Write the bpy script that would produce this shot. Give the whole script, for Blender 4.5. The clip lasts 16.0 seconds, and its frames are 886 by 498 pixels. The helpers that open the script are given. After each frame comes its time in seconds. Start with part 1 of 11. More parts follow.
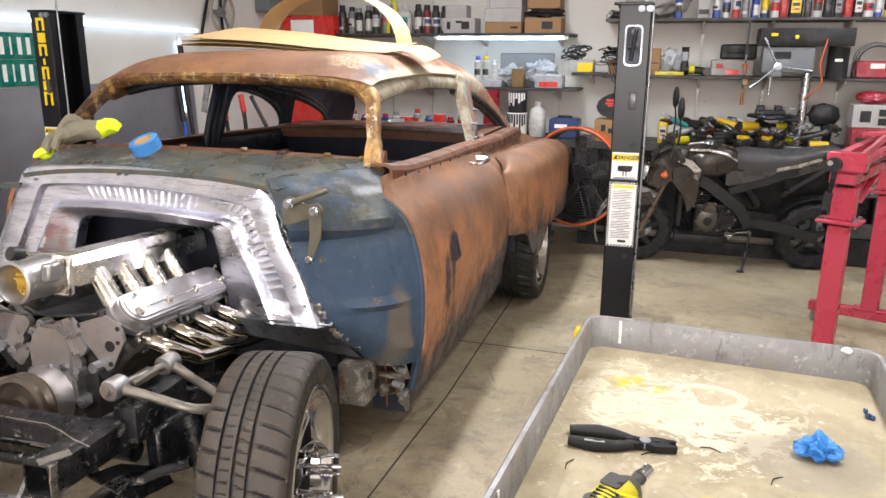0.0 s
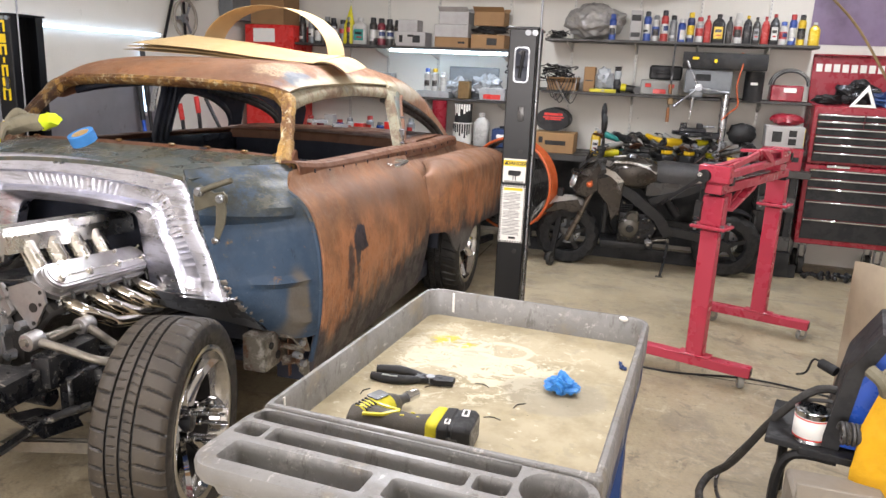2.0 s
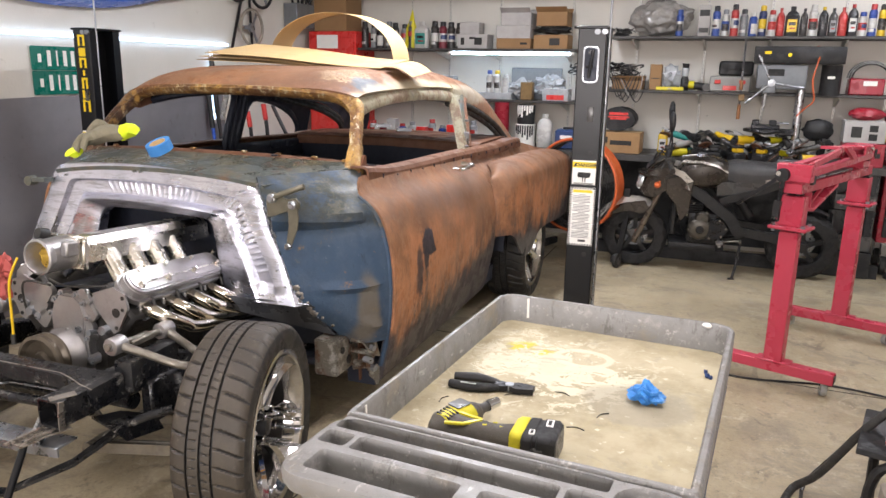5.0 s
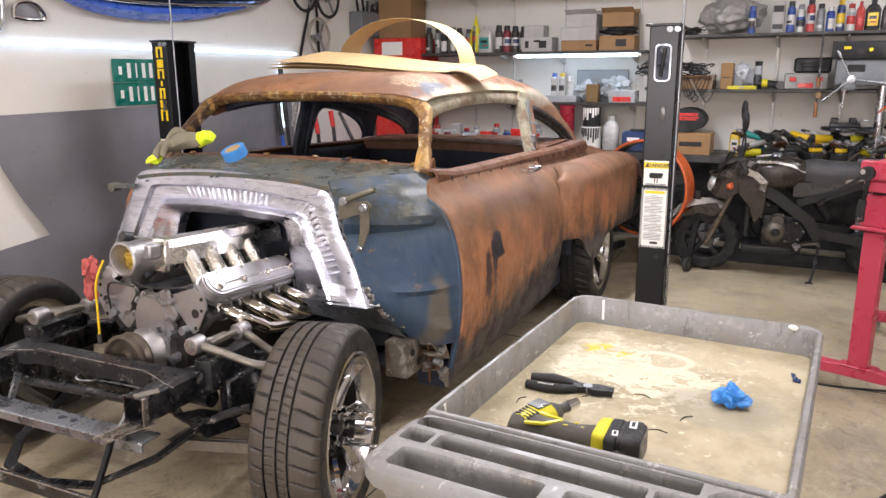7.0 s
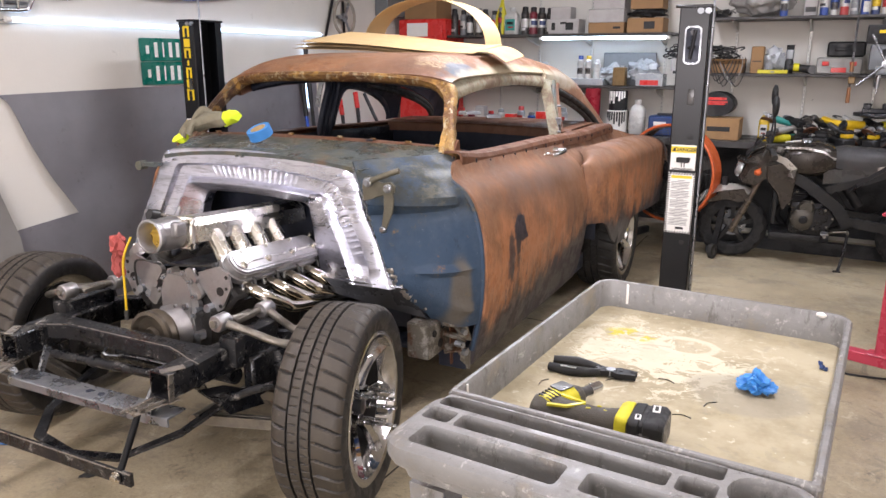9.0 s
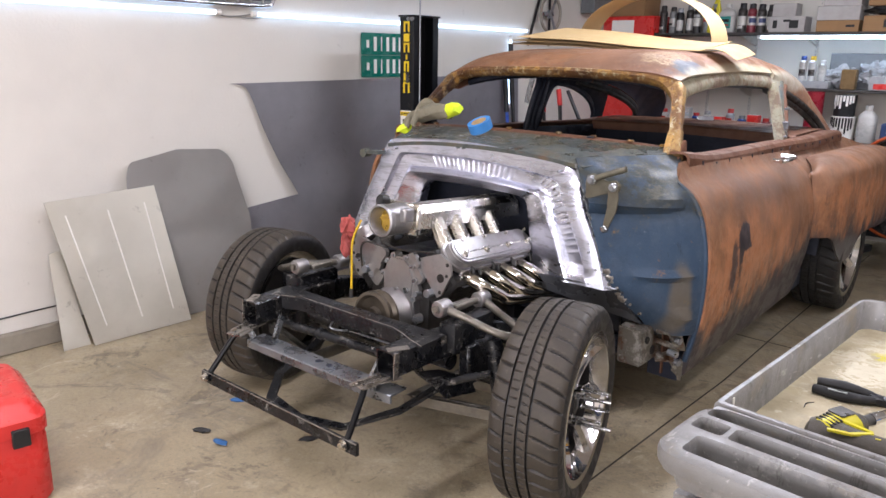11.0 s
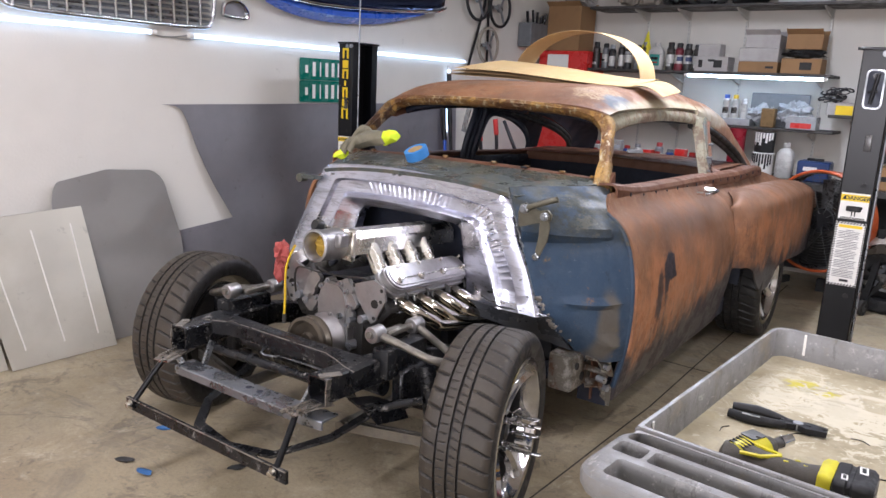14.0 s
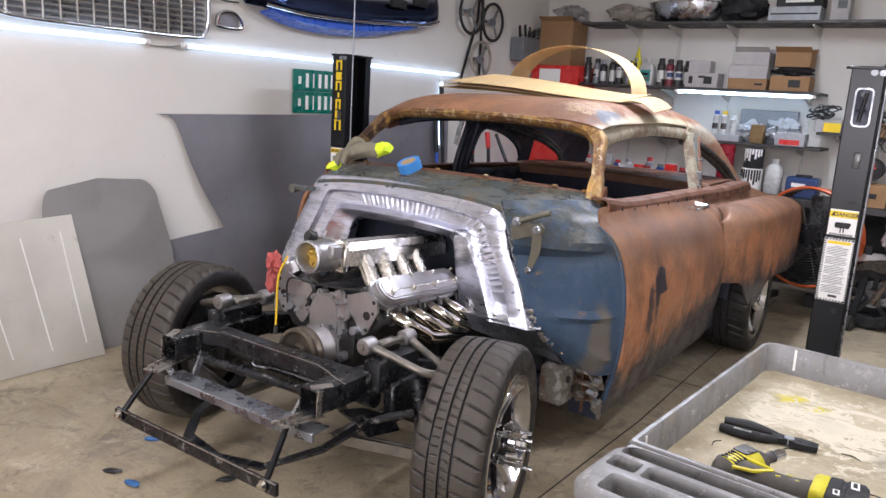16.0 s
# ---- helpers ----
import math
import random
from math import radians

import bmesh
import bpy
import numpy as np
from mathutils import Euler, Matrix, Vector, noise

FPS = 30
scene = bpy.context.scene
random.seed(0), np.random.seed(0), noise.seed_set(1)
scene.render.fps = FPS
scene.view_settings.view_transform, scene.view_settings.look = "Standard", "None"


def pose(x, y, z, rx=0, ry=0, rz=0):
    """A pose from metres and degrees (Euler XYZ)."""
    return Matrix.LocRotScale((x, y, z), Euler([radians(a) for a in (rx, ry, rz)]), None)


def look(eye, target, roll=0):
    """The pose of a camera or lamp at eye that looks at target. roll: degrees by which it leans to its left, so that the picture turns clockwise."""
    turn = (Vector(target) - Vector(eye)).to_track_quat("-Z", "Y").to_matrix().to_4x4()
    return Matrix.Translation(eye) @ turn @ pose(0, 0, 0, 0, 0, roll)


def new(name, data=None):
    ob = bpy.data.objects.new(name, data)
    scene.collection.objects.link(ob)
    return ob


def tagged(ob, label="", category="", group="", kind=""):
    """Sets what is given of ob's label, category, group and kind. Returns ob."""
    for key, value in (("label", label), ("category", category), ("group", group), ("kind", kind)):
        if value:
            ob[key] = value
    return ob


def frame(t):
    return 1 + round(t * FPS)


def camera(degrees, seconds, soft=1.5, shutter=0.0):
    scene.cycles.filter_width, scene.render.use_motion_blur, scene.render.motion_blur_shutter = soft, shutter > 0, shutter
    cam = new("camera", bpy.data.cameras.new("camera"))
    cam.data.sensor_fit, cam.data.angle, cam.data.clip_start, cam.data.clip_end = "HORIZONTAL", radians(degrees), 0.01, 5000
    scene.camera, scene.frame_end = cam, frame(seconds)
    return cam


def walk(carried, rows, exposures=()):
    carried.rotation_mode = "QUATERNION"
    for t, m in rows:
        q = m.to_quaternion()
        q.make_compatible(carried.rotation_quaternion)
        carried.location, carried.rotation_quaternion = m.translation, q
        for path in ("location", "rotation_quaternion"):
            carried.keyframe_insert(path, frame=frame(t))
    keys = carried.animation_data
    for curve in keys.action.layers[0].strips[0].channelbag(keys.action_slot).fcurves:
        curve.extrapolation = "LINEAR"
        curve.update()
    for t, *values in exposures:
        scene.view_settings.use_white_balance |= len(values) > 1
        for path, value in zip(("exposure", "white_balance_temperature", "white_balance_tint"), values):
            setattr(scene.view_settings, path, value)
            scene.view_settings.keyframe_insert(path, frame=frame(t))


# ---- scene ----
cam = camera(61.9, 16.0)
PATH = [
    (0, (0.573, 0.164, 1.436), (-0.029, 2.004, 0.934), 0.5),
    (0.5, (0.838, 0.063, 1.446), (0.199, 1.894, 0.955), -0.3),
    (1, (1.011, -0.002, 1.444), (0.413, 1.838, 0.938), 0.6),
    (1.5, (1.007, -0.058, 1.462), (0.415, 1.789, 0.976), 1.6),
    (2, (1.014, -0.076, 1.459), (0.447, 1.781, 0.983), 2.5),
    (2.5, (1.012, -0.08, 1.458), (0.45, 1.781, 0.985), 2.8),
    (3, (0.994, -0.08, 1.459), (0.41, 1.774, 0.985), 2.6),
    (3.5, (0.976, -0.073, 1.456), (0.368, 1.773, 0.985), 2.0),
    (4, (0.98, -0.076, 1.458), (0.347, 1.762, 0.988), 1.5),
    (4.5, (0.992, -0.065, 1.462), (0.328, 1.762, 0.991), 1.2),
    (5, (0.965, -0.068, 1.461), (0.249, 1.738, 0.985), 1.0),
    (5.2, (0.955, -0.079, 1.455), (0.214, 1.717, 0.979), 1.0),
    (7.3, (0.929, -0.08, 1.444), (0.058, 1.661, 0.982), -0.4),
    (7.5, (0.926, -0.08, 1.443), (0.061, 1.662, 0.976), -0.3),
    (8, (0.929, -0.074, 1.439), (0.08, 1.672, 0.959), -0.3),
    (8.5, (0.935, -0.076, 1.439), (0.079, 1.663, 0.947), -0.1),
    (9, (0.928, -0.081, 1.439), (0.013, 1.624, 0.935), 0.1),
    (9.5, (0.875, -0.097, 1.428), (-0.163, 1.533, 0.912), -0.1),
    (10, (0.783, -0.145, 1.41), (-0.403, 1.376, 0.879), 0.2),
    (10.2, (0.761, -0.151, 1.413), (-0.504, 1.303, 0.878), 0.1),
    (12.3, (0.789, -0.202, 1.427), (-0.473, 1.274, 0.947), 2.4),
    (12.5, (0.788, -0.2, 1.427), (-0.456, 1.293, 0.952), 2.5),
    (13, (0.782, -0.189, 1.424), (-0.417, 1.344, 0.966), 2.7),
    (13.5, (0.785, -0.185, 1.428), (-0.392, 1.369, 0.979), 2.7),
    (14, (0.793, -0.181, 1.432), (-0.373, 1.383, 0.993), 2.8),
    (14.5, (0.801, -0.193, 1.436), (-0.358, 1.38, 1.007), 2.9),
    (15, (0.794, -0.196, 1.434), (-0.361, 1.383, 1.014), 3.1),
    (15.5, (0.792, -0.19, 1.436), (-0.358, 1.393, 1.024), 3.3),
    (16, (0.787, -0.191, 1.434), (-0.362, 1.394, 1.028), 3.5),
]
walk(cam, [(t, look(eye, target, roll)) for t, eye, target, roll in PATH],
     exposures=[(0, 0.25, 6650, 5), (4.5, 0.18, 6650, 6), (9.5, 0.11, 6450, 10), (12.5, -0.14, 6100, 9), (16, -0.09, 6100, 9)])

# ---- world, lights, exposure ----
world = bpy.data.worlds.new("sky")
scene.world = world
world.use_nodes = True
_n = world.node_tree.nodes
_sky = _n.new("ShaderNodeTexSky")
_sky.sky_type, _sky.sun_disc = "NISHITA", False
_sky.sun_elevation, _sky.sun_rotation = radians(42), radians(150)
_n["Background"].inputs[1].default_value = 0.12
world.node_tree.links.new(_sky.outputs[0], _n["Background"].inputs[0])

sun_data = bpy.data.lights.new("sun", "SUN")
sun_data.energy, sun_data.angle, sun_data.color = 2.5, radians(0.5), (1, 0.95, 0.88)
sun = new("sun", sun_data)
sun.rotation_euler = Euler((radians(48), 0, radians(30)))

# area lamp standing in for daylight from an assumed garage door, out of view
door_light = bpy.data.lights.new("assumed_door_daylight", "AREA")
door_light.shape, door_light.size, door_light.size_y = "RECTANGLE", 3.9, 1.35
door_light.energy, door_light.color = 200, (0.99, 0.91, 0.96)
door_lamp = new("assumed_door_daylight", door_light)
door_lamp.matrix_world = look((1.2, -3.25, 1.55), (0.6, 4, 0.7))

# unseen ceiling battens, added to fill the bay with overhead light
FILL_BATTENS = ((1.15, 1.45, 38), (-0.5, 3.95, 82), (-1.3, 0.5, 52), (2.0, 5.0, 38))
for bx, by, watt in FILL_BATTENS:
    tube_light = bpy.data.lights.new("added_ceiling_tube", "AREA")
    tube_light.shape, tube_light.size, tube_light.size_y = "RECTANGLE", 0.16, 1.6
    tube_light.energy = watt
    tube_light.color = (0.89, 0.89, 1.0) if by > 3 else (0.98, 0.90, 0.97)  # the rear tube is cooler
    tube_lamp = new("added_ceiling_tube", tube_light)
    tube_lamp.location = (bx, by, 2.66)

# ---- materials ----
def lin(h):
    """Linear colour from a hex string as seen on a screen."""
    out = []
    for i in (0, 2, 4):
        c = int(h[i:i + 2], 16) / 255
        out.append(c / 12.92 if c < 0.04045 else ((c + 0.055) / 1.055) ** 2.4)
    return (*out, 1)


class Mat:
    """A node material in the making: colours mixed by noise, with bump."""

    def __init__(self, name, base, rough=0.5, metal=0.0, spec=0.5):
        self.m = bpy.data.materials.new(name)
        self.m.use_nodes = True
        self.nt = self.m.node_tree
        self.p = self.nt.nodes["Principled BSDF"]
        self.p.inputs["Base Color"].default_value = base
        self.p.inputs["Roughness"].default_value = rough
        self.p.inputs["Metallic"].default_value = metal
        self.p.inputs["Specular IOR Level"].default_value = spec
        self.col, self.rgh = None, None
        self.base, self.rough = base, rough
        self.tc = self.nt.nodes.new("ShaderNodeTexCoord")

    def link(self, a, b):
        self.nt.links.new(a, b)

    def coord(self, stretch=(1, 1, 1), obj=True, spin=(0, 0, 0)):
        mp = self.nt.nodes.new("ShaderNodeMapping")
        mp.inputs["Scale"].default_value = stretch
        mp.inputs["Rotation"].default_value = spin
        self.link(self.tc.outputs["Object" if obj else "Generated"], mp.inputs["Vector"])
        return mp.outputs[0]

    def noise(self, scale, detail=4, rough=0.6, stretch=(1, 1, 1), lo=0.4, hi=0.6, distort=0.0):
        n = self.nt.nodes.new("ShaderNodeTexNoise")
        n.inputs["Scale"].default_value = scale
        n.inputs["Detail"].default_value = detail
        n.inputs["Roughness"].default_value = rough
        n.inputs["Distortion"].default_value = distort
        self.link(self.coord(stretch), n.inputs["Vector"])
        return self.ramp(n.outputs["Fac"], lo, hi)

    def ramp(self, src, lo, hi, a=0.0, b=1.0):
        r = self.nt.nodes.new("ShaderNodeMapRange")
        r.interpolation_type = "SMOOTHSTEP"
        for k, v in ((1, lo), (2, hi), (3, a), (4, b)):
            r.inputs[k].default_value = v
        self.link(src, r.inputs[0])
        return r.outputs[0]

    def mul(self, a, b, op="MULTIPLY"):
        n = self.nt.nodes.new("ShaderNodeMath")
        n.operation = op
        for k, v in enumerate((a, b)):
            if isinstance(v, (int, float)):
                n.inputs[k].default_value = v
            else:
                self.link(v, n.inputs[k])
        return n.outputs[0]

    def axis(self, k, lo, hi):
        """Goes from 0 to 1 along an axis of the object."""
        s = self.nt.nodes.new("ShaderNodeSeparateXYZ")
        self.link(self.tc.outputs["Object"], s.inputs[0])
        return self.ramp(s.outputs["XYZ".index(k)], lo, hi)

    def mix(self, fac, colour, amount=1.0):
        n = self.nt.nodes.new("ShaderNodeMix")
        n.data_type = "RGBA"
        if isinstance(fac, (int, float)):
            n.inputs[0].default_value = fac
        else:
            self.link(self.mul(fac, amount), n.inputs[0])
        if self.col is None:
            n.inputs[6].default_value = self.base
        else:
            self.link(self.col, n.inputs[6])
        n.inputs[7].default_value = colour
        self.col = n.outputs[2]
        self.link(self.col, self.p.inputs["Base Color"])
        return self

    def gloss(self, fac, lo, hi):
        r = self.ramp(fac, 0, 1, lo, hi)
        self.link(r, self.p.inputs["Roughness"])
        return self

    def bump(self, fac, strength=0.3, dist=0.002):
        b = self.nt.nodes.new("ShaderNodeBump")
        b.inputs["Strength"].default_value = strength
        b.inputs["Distance"].default_value = dist
        self.link(fac, b.inputs["Height"])
        if self.p.inputs["Normal"].is_linked:
            self.link(self.p.inputs["Normal"].links[0].from_socket, b.inputs["Normal"])
        self.link(b.outputs[0], self.p.inputs["Normal"])
        return self

    def vary(self, colour, amount):
        """Each object a little towards another colour."""
        o = self.nt.nodes.new("ShaderNodeObjectInfo")
        return self.mix(o.outputs["Random"], colour, amount)


def simple(name, colour, rough=0.5, metal=0.0, spread=0.25, scale=18.0, bump=0.15, sheen=1.0):
    """Paint, plastic or metal with slight stains and grain."""
    m = Mat(name, colour, rough, metal)
    dark = tuple(c * 0.55 for c in colour[:3]) + (1,)
    m.mix(m.noise(scale, 5, 0.65, lo=0.42, hi=0.72), dark, spread)
    f = m.noise(scale * 7, 3)
    m.gloss(m.noise(scale * 0.6, 4, 0.7), max(rough - 0.12 * sheen, 0.03), min(rough + 0.15 * sheen, 1))
    if bump:
        m.bump(f, bump, 0.0006)
    return m.m


def glow(name, colour, strength):
    m = bpy.data.materials.new(name)
    m.use_nodes = True
    p = m.node_tree.nodes["Principled BSDF"]
    p.inputs["Base Color"].default_value = (0.9, 0.9, 0.9, 1)
    p.inputs["Emission Color"].default_value = colour
    p.inputs["Emission Strength"].default_value = strength
    return m


def make_wall():
    m = Mat("wall_paint", lin("d0ccc3"), 0.75)
    m.mix(m.noise(1.1, 5, 0.6, lo=0.4, hi=0.75), lin("b3b0a8"), 0.35)
    m.mix(m.noise(9, 6, 0.7, lo=0.66, hi=0.74), lin("7d7568"), 0.4)
    m.mix(m.noise(38, 4, 0.7, (1, 1, 0.3), lo=0.74, hi=0.77), lin("5d564c"), 0.6)
    m.mix(m.noise(5, 8, 0.8, (1, 1, 3.5), lo=0.66, hi=0.70), lin("8a8478"), 0.45)
    m.mix(m.noise(17, 4, 0.6, lo=0.775, hi=0.79), lin("3d3832"), 0.8)
    m.bump(m.noise(60, 3), 0.15, 0.002)
    return m.m


def make_floor():
    m = Mat("concrete", lin("ab9e82"), 0.5)
    m.mix(m.noise(0.9, 6, 0.65, lo=0.35, hi=0.7), lin("8f8268"), 0.8)
    m.mix(m.noise(2.6, 8, 0.75, lo=0.48, hi=0.66, distort=0.6), lin("6f675b"), 0.6)
    m.mix(m.noise(2.1, 8, 0.78, lo=0.54, hi=0.63, distort=0.8), lin("bfb398"), 0.5)
    m.mix(m.noise(6, 9, 0.8, lo=0.54, hi=0.64, distort=0.5), lin("5f584e"), 0.5)
    m.mix(m.noise(28, 5, 0.7, lo=0.64, hi=0.70), lin("443e37"), 0.7)
    m.mix(m.noise(70, 4, 0.7, lo=0.35, hi=0.7), lin("7d7566"), 0.4)
    m.mix(m.noise(150, 3, 0.7, lo=0.60, hi=0.68), lin("3f3a33"), 0.5)
    m.mix(m.noise(5, 8, 0.78, (0.25, 1, 1), lo=0.55, hi=0.65, distort=0.4), lin("6c655c"), 0.5)
    m.mix(m.noise(11, 8, 0.78, lo=0.58, hi=0.66), lin("b9af9a"), 0.5)
    m.mix(m.noise(1.3, 9, 0.8, lo=0.57, hi=0.62, distort=1.5), lin("4f4941"), 0.5)
    m.mix(m.noise(3.4, 8, 0.75, lo=0.58, hi=0.64, distort=1.0), lin("5b5348"), 0.5)
    m.mix(m.noise(4.6, 8, 0.8, lo=0.60, hi=0.65, distort=0.8), lin("c7bda6"), 0.45)
    m.gloss(m.noise(1.7, 5, 0.7), 0.32, 0.6)
    m.bump(m.noise(45, 4, 0.7), 0.2, 0.0015)
    return m.m


M_WALL, M_FLOOR = make_wall(), make_floor()
M_CEIL = simple("ceiling_paint", lin("d8d6d0"), 0.8)


def make_black():
    m = Mat("black_steel", lin("0c0d10"), 0.30, 0.0, 0.35)
    m.mix(m.noise(70, 4, 0.7, lo=0.7, hi=0.74), lin("3a3a3c"), 0.5)
    m.bump(m.noise(220, 2), 0.04, 0.0004)
    return m.m


M_BLACK = make_black()
M_DARKMETAL = simple("dark_metal", lin("2b2b2d"), 0.38, 0.6, 0.4)
M_RED = simple("red_enamel", lin("ad374a"), 0.36, 0.0, 0.06, 6)
M_RUBBER = simple("rubber", lin("2a2825"), 0.68, 0.0, 0.3, 30)
M_CHROME = simple("chrome", lin("d5d6d8"), 0.08, 1.0, 0.1, 20, 0)
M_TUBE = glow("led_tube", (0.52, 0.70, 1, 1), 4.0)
M_TUBE2 = glow("bright_led_tube", (0.55, 0.75, 1, 1), 24)
M_GREYPLASTIC = simple("grey_plastic", lin("8d8c88"), 0.5)


def spot(m, at, reach, soft, wobble=0.5, scale=9.0):
    """1 near a place of the object, 0 away from it, with an uneven edge."""
    mp = m.nt.nodes.new("ShaderNodeMapping")
    mp.inputs["Location"].default_value = [-a / r for a, r in zip(at, reach)]
    mp.inputs["Scale"].default_value = [1 / r for r in reach]
    m.link(m.tc.outputs["Object"], mp.inputs["Vector"])
    ln = m.nt.nodes.new("ShaderNodeVectorMath")
    ln.operation = "LENGTH"
    m.link(mp.outputs[0], ln.inputs[0])
    n = m.nt.nodes.new("ShaderNodeTexNoise")
    n.inputs["Scale"].default_value = scale
    n.inputs["Detail"].default_value = 5
    m.link(m.coord(), n.inputs["Vector"])
    d = m.mul(ln.outputs["Value"], m.mul(m.mul(n.outputs["Fac"], 0.5, "SUBTRACT"), wobble * 2), "ADD")
    return m.ramp(d, 1 - soft, 1 + soft, 1, 0)


def make_rust():
    m = Mat("rusted_primer", lin("855f43"), 0.55)
    m.mix(m.noise(2.2, 6, 0.65, lo=0.35, hi=0.68), lin("6f4f3b"), 0.9)
    m.mix(m.noise(4.2, 8, 0.75, (1, 1, 0.7), lo=0.5, hi=0.62), lin("9a6a47"), 0.6)
    m.mix(m.noise(3.1, 8, 0.75, (1, 1, 0.8), lo=0.54, hi=0.62), lin("5d4539"), 0.5)
    m.mix(m.noise(9, 9, 0.8, (1, 1, 0.35), lo=0.48, hi=0.66), lin("684a35"), 0.6)
    m.mix(m.noise(16, 7, 0.75, (1, 1, 0.8), lo=0.6, hi=0.72), lin("4b4a50"), 0.4)
    s = m.nt.nodes.new("ShaderNodeSeparateXYZ")
    m.link(m.tc.outputs["Object"], s.inputs[0])
    # salmon primer on the lower door and on the rear fender, with ragged edges
    m.mix(m.mul(m.noise(5, 9, 0.8, (1, 1, 0.6), lo=0.36, hi=0.58), spot(m, (0.93, 1.20, 0.56), (0.4, 0.75, 0.23), 0.35, 0.9, 6)), lin("b9805a"), 0.9)
    m.mix(m.mul(m.noise(7, 9, 0.8, (1, 1, 0.6), lo=0.38, hi=0.58), spot(m, (0.98, 2.62, 0.64), (0.4, 0.48, 0.21), 0.35, 0.8, 6)), lin("bb7e56"), 0.9)
    m.mix(m.mul(m.noise(8, 9, 0.8, (1, 1, 0.6), lo=0.45, hi=0.6), spot(m, (0.95, 3.5, 0.66), (0.4, 0.5, 0.16), 0.4, 0.8, 6)), lin("af7349"), 0.75)
    m.mix(m.noise(23, 8, 0.8, (1, 1, 0.5), lo=0.57, hi=0.67), lin("b98a62"), 0.35)
    m.mix(m.noise(21, 8, 0.8, (1, 1, 0.25), lo=0.58, hi=0.66), lin("7d4a28"), 0.6)
    m.mix(m.noise(44, 8, 0.85, (1, 1, 0.14), lo=0.55, hi=0.62), lin("5a3a29"), 0.5)
    m.mix(m.noise(75, 6, 0.85, (1, 1, 0.5), lo=0.60, hi=0.66), lin("d0a37a"), 0.4)
    # dark overspray along the sills, rising towards the rear, its upper edge ragged
    n = m.nt.nodes.new("ShaderNodeTexNoise")
    n.inputs["Scale"].default_value = 8
    n.inputs["Detail"].default_value = 8
    n.inputs["Roughness"].default_value = 0.65
    m.link(m.coord((1, 1, 0.35)), n.inputs["Vector"])
    edge = m.mul(s.outputs[2], m.mul(m.mul(n.outputs["Fac"], 0.5, "SUBTRACT"), 0.50), "ADD")
    edge = m.mul(edge, m.mul(m.ramp(s.outputs[1], 0.6, 2.4), 0.13), "SUBTRACT")
    m.mix(m.ramp(edge, 0.33, 0.44, 1, 0), lin("343236"), 0.95)
    m.mix(m.mul(m.ramp(edge, 0.42, 0.57, 1, 0), m.noise(12, 8, 0.8, (1, 1, 0.4), lo=0.46, hi=0.6)), lin("4d453f"), 0.7)
    m.mix(spot(m, (1.0, 2.54, 0.40), (0.4, 0.2, 0.09), 0.2, 0.3, 9), lin("5d5a57"), 0.85)
    m.mix(m.noise(60, 6, 0.8, (1, 1, 0.25), lo=0.6, hi=0.68), lin("4a3128"), 0.45)
    # scraped dark patches on the door
    m.mix(spot(m, (0.93, 1.09, 0.725), (0.4, 0.075, 0.06), 0.15, 1.1, 20), lin("2b2f3a"), 0.95)
    m.mix(spot(m, (0.93, 1.05, 0.665), (0.4, 0.03, 0.06), 0.2, 1.0, 22), lin("2b2f3a"), 0.9)
    m.mix(spot(m, (0.93, 0.97, 0.62), (0.4, 0.035, 0.10), 0.3, 1.0, 20), lin("33333a"), 0.85)
    m.mix(m.mul(spot(m, (0.93, 1.05, 0.5), (0.4, 0.13, 0.13), 0.3, 1.0, 14), m.noise(24, 8, 0.8, (1, 1, 0.3), lo=0.5, hi=0.58)), lin("45413f"), 0.8)
    # bare patch and pale filler over the door opening
    m.mix(m.mul(spot(m, (0.46, 1.24, 1.40), (0.10, 0.13, 0.3), 0.2, 0.6, 18), m.noise(110, 5, 0.7, lo=0.42, hi=0.56)), lin("c4ac8c"), 0.75)
    m.mix(spot(m, (0.55, 1.22, 1.36), (0.07, 0.12, 0.06), 0.3, 0.8, 14), lin("5b636c"), 0.9)
    m.mix(spot(m, (0.60, 1.85, 1.34), (0.07, 0.72, 0.075), 0.25, 0.4, 9), lin("b3ab90"), 0.75)
    m.mix(spot(m, (0.58, 2.75, 1.31), (0.06, 0.42, 0.07), 0.3, 0.5, 12), lin("a8a290"), 0.6)
    # grey-brown band along the shoulder
    m.mix(m.mul(m.noise(3.5, 8, 0.7, lo=0.35, hi=0.6), spot(m, (0.85, 1.6, 0.93), (0.3, 1.1, 0.10), 0.5, 0.5, 6)), lin("6a5346"), 0.75)
    m.gloss(m.noise(6, 5, 0.7), 0.48, 0.78)
    m.bump(m.noise(90, 4, 0.7), 0.25, 0.0008)
    m.bump(m.noise(4, 3), 0.15, 0.01)
    return m.m


def make_weld(name, base, dark, bright):
    """Heat-tinted bare metal with rust."""
    m = Mat(name, lin(base), 0.45, 0.35)
    m.mix(m.noise(11, 6, 0.7, lo=0.42, hi=0.6), lin(dark), 0.9)
    m.mix(m.noise(17, 6, 0.7, lo=0.50, hi=0.62), lin("c39a54"), bright)
    m.mix(m.noise(38, 6, 0.75, (1, 1, 0.5), lo=0.55, hi=0.64), lin("cfc4a4"), bright)
    m.mix(m.noise(45, 5, 0.75, lo=0.58, hi=0.66), lin("2c1d14"), 0.7)
    m.bump(m.noise(70, 5, 0.7), 0.5, 0.002)
    m.bump(m.noise(26, 5, 0.7), 0.4, 0.004)
    return m.m


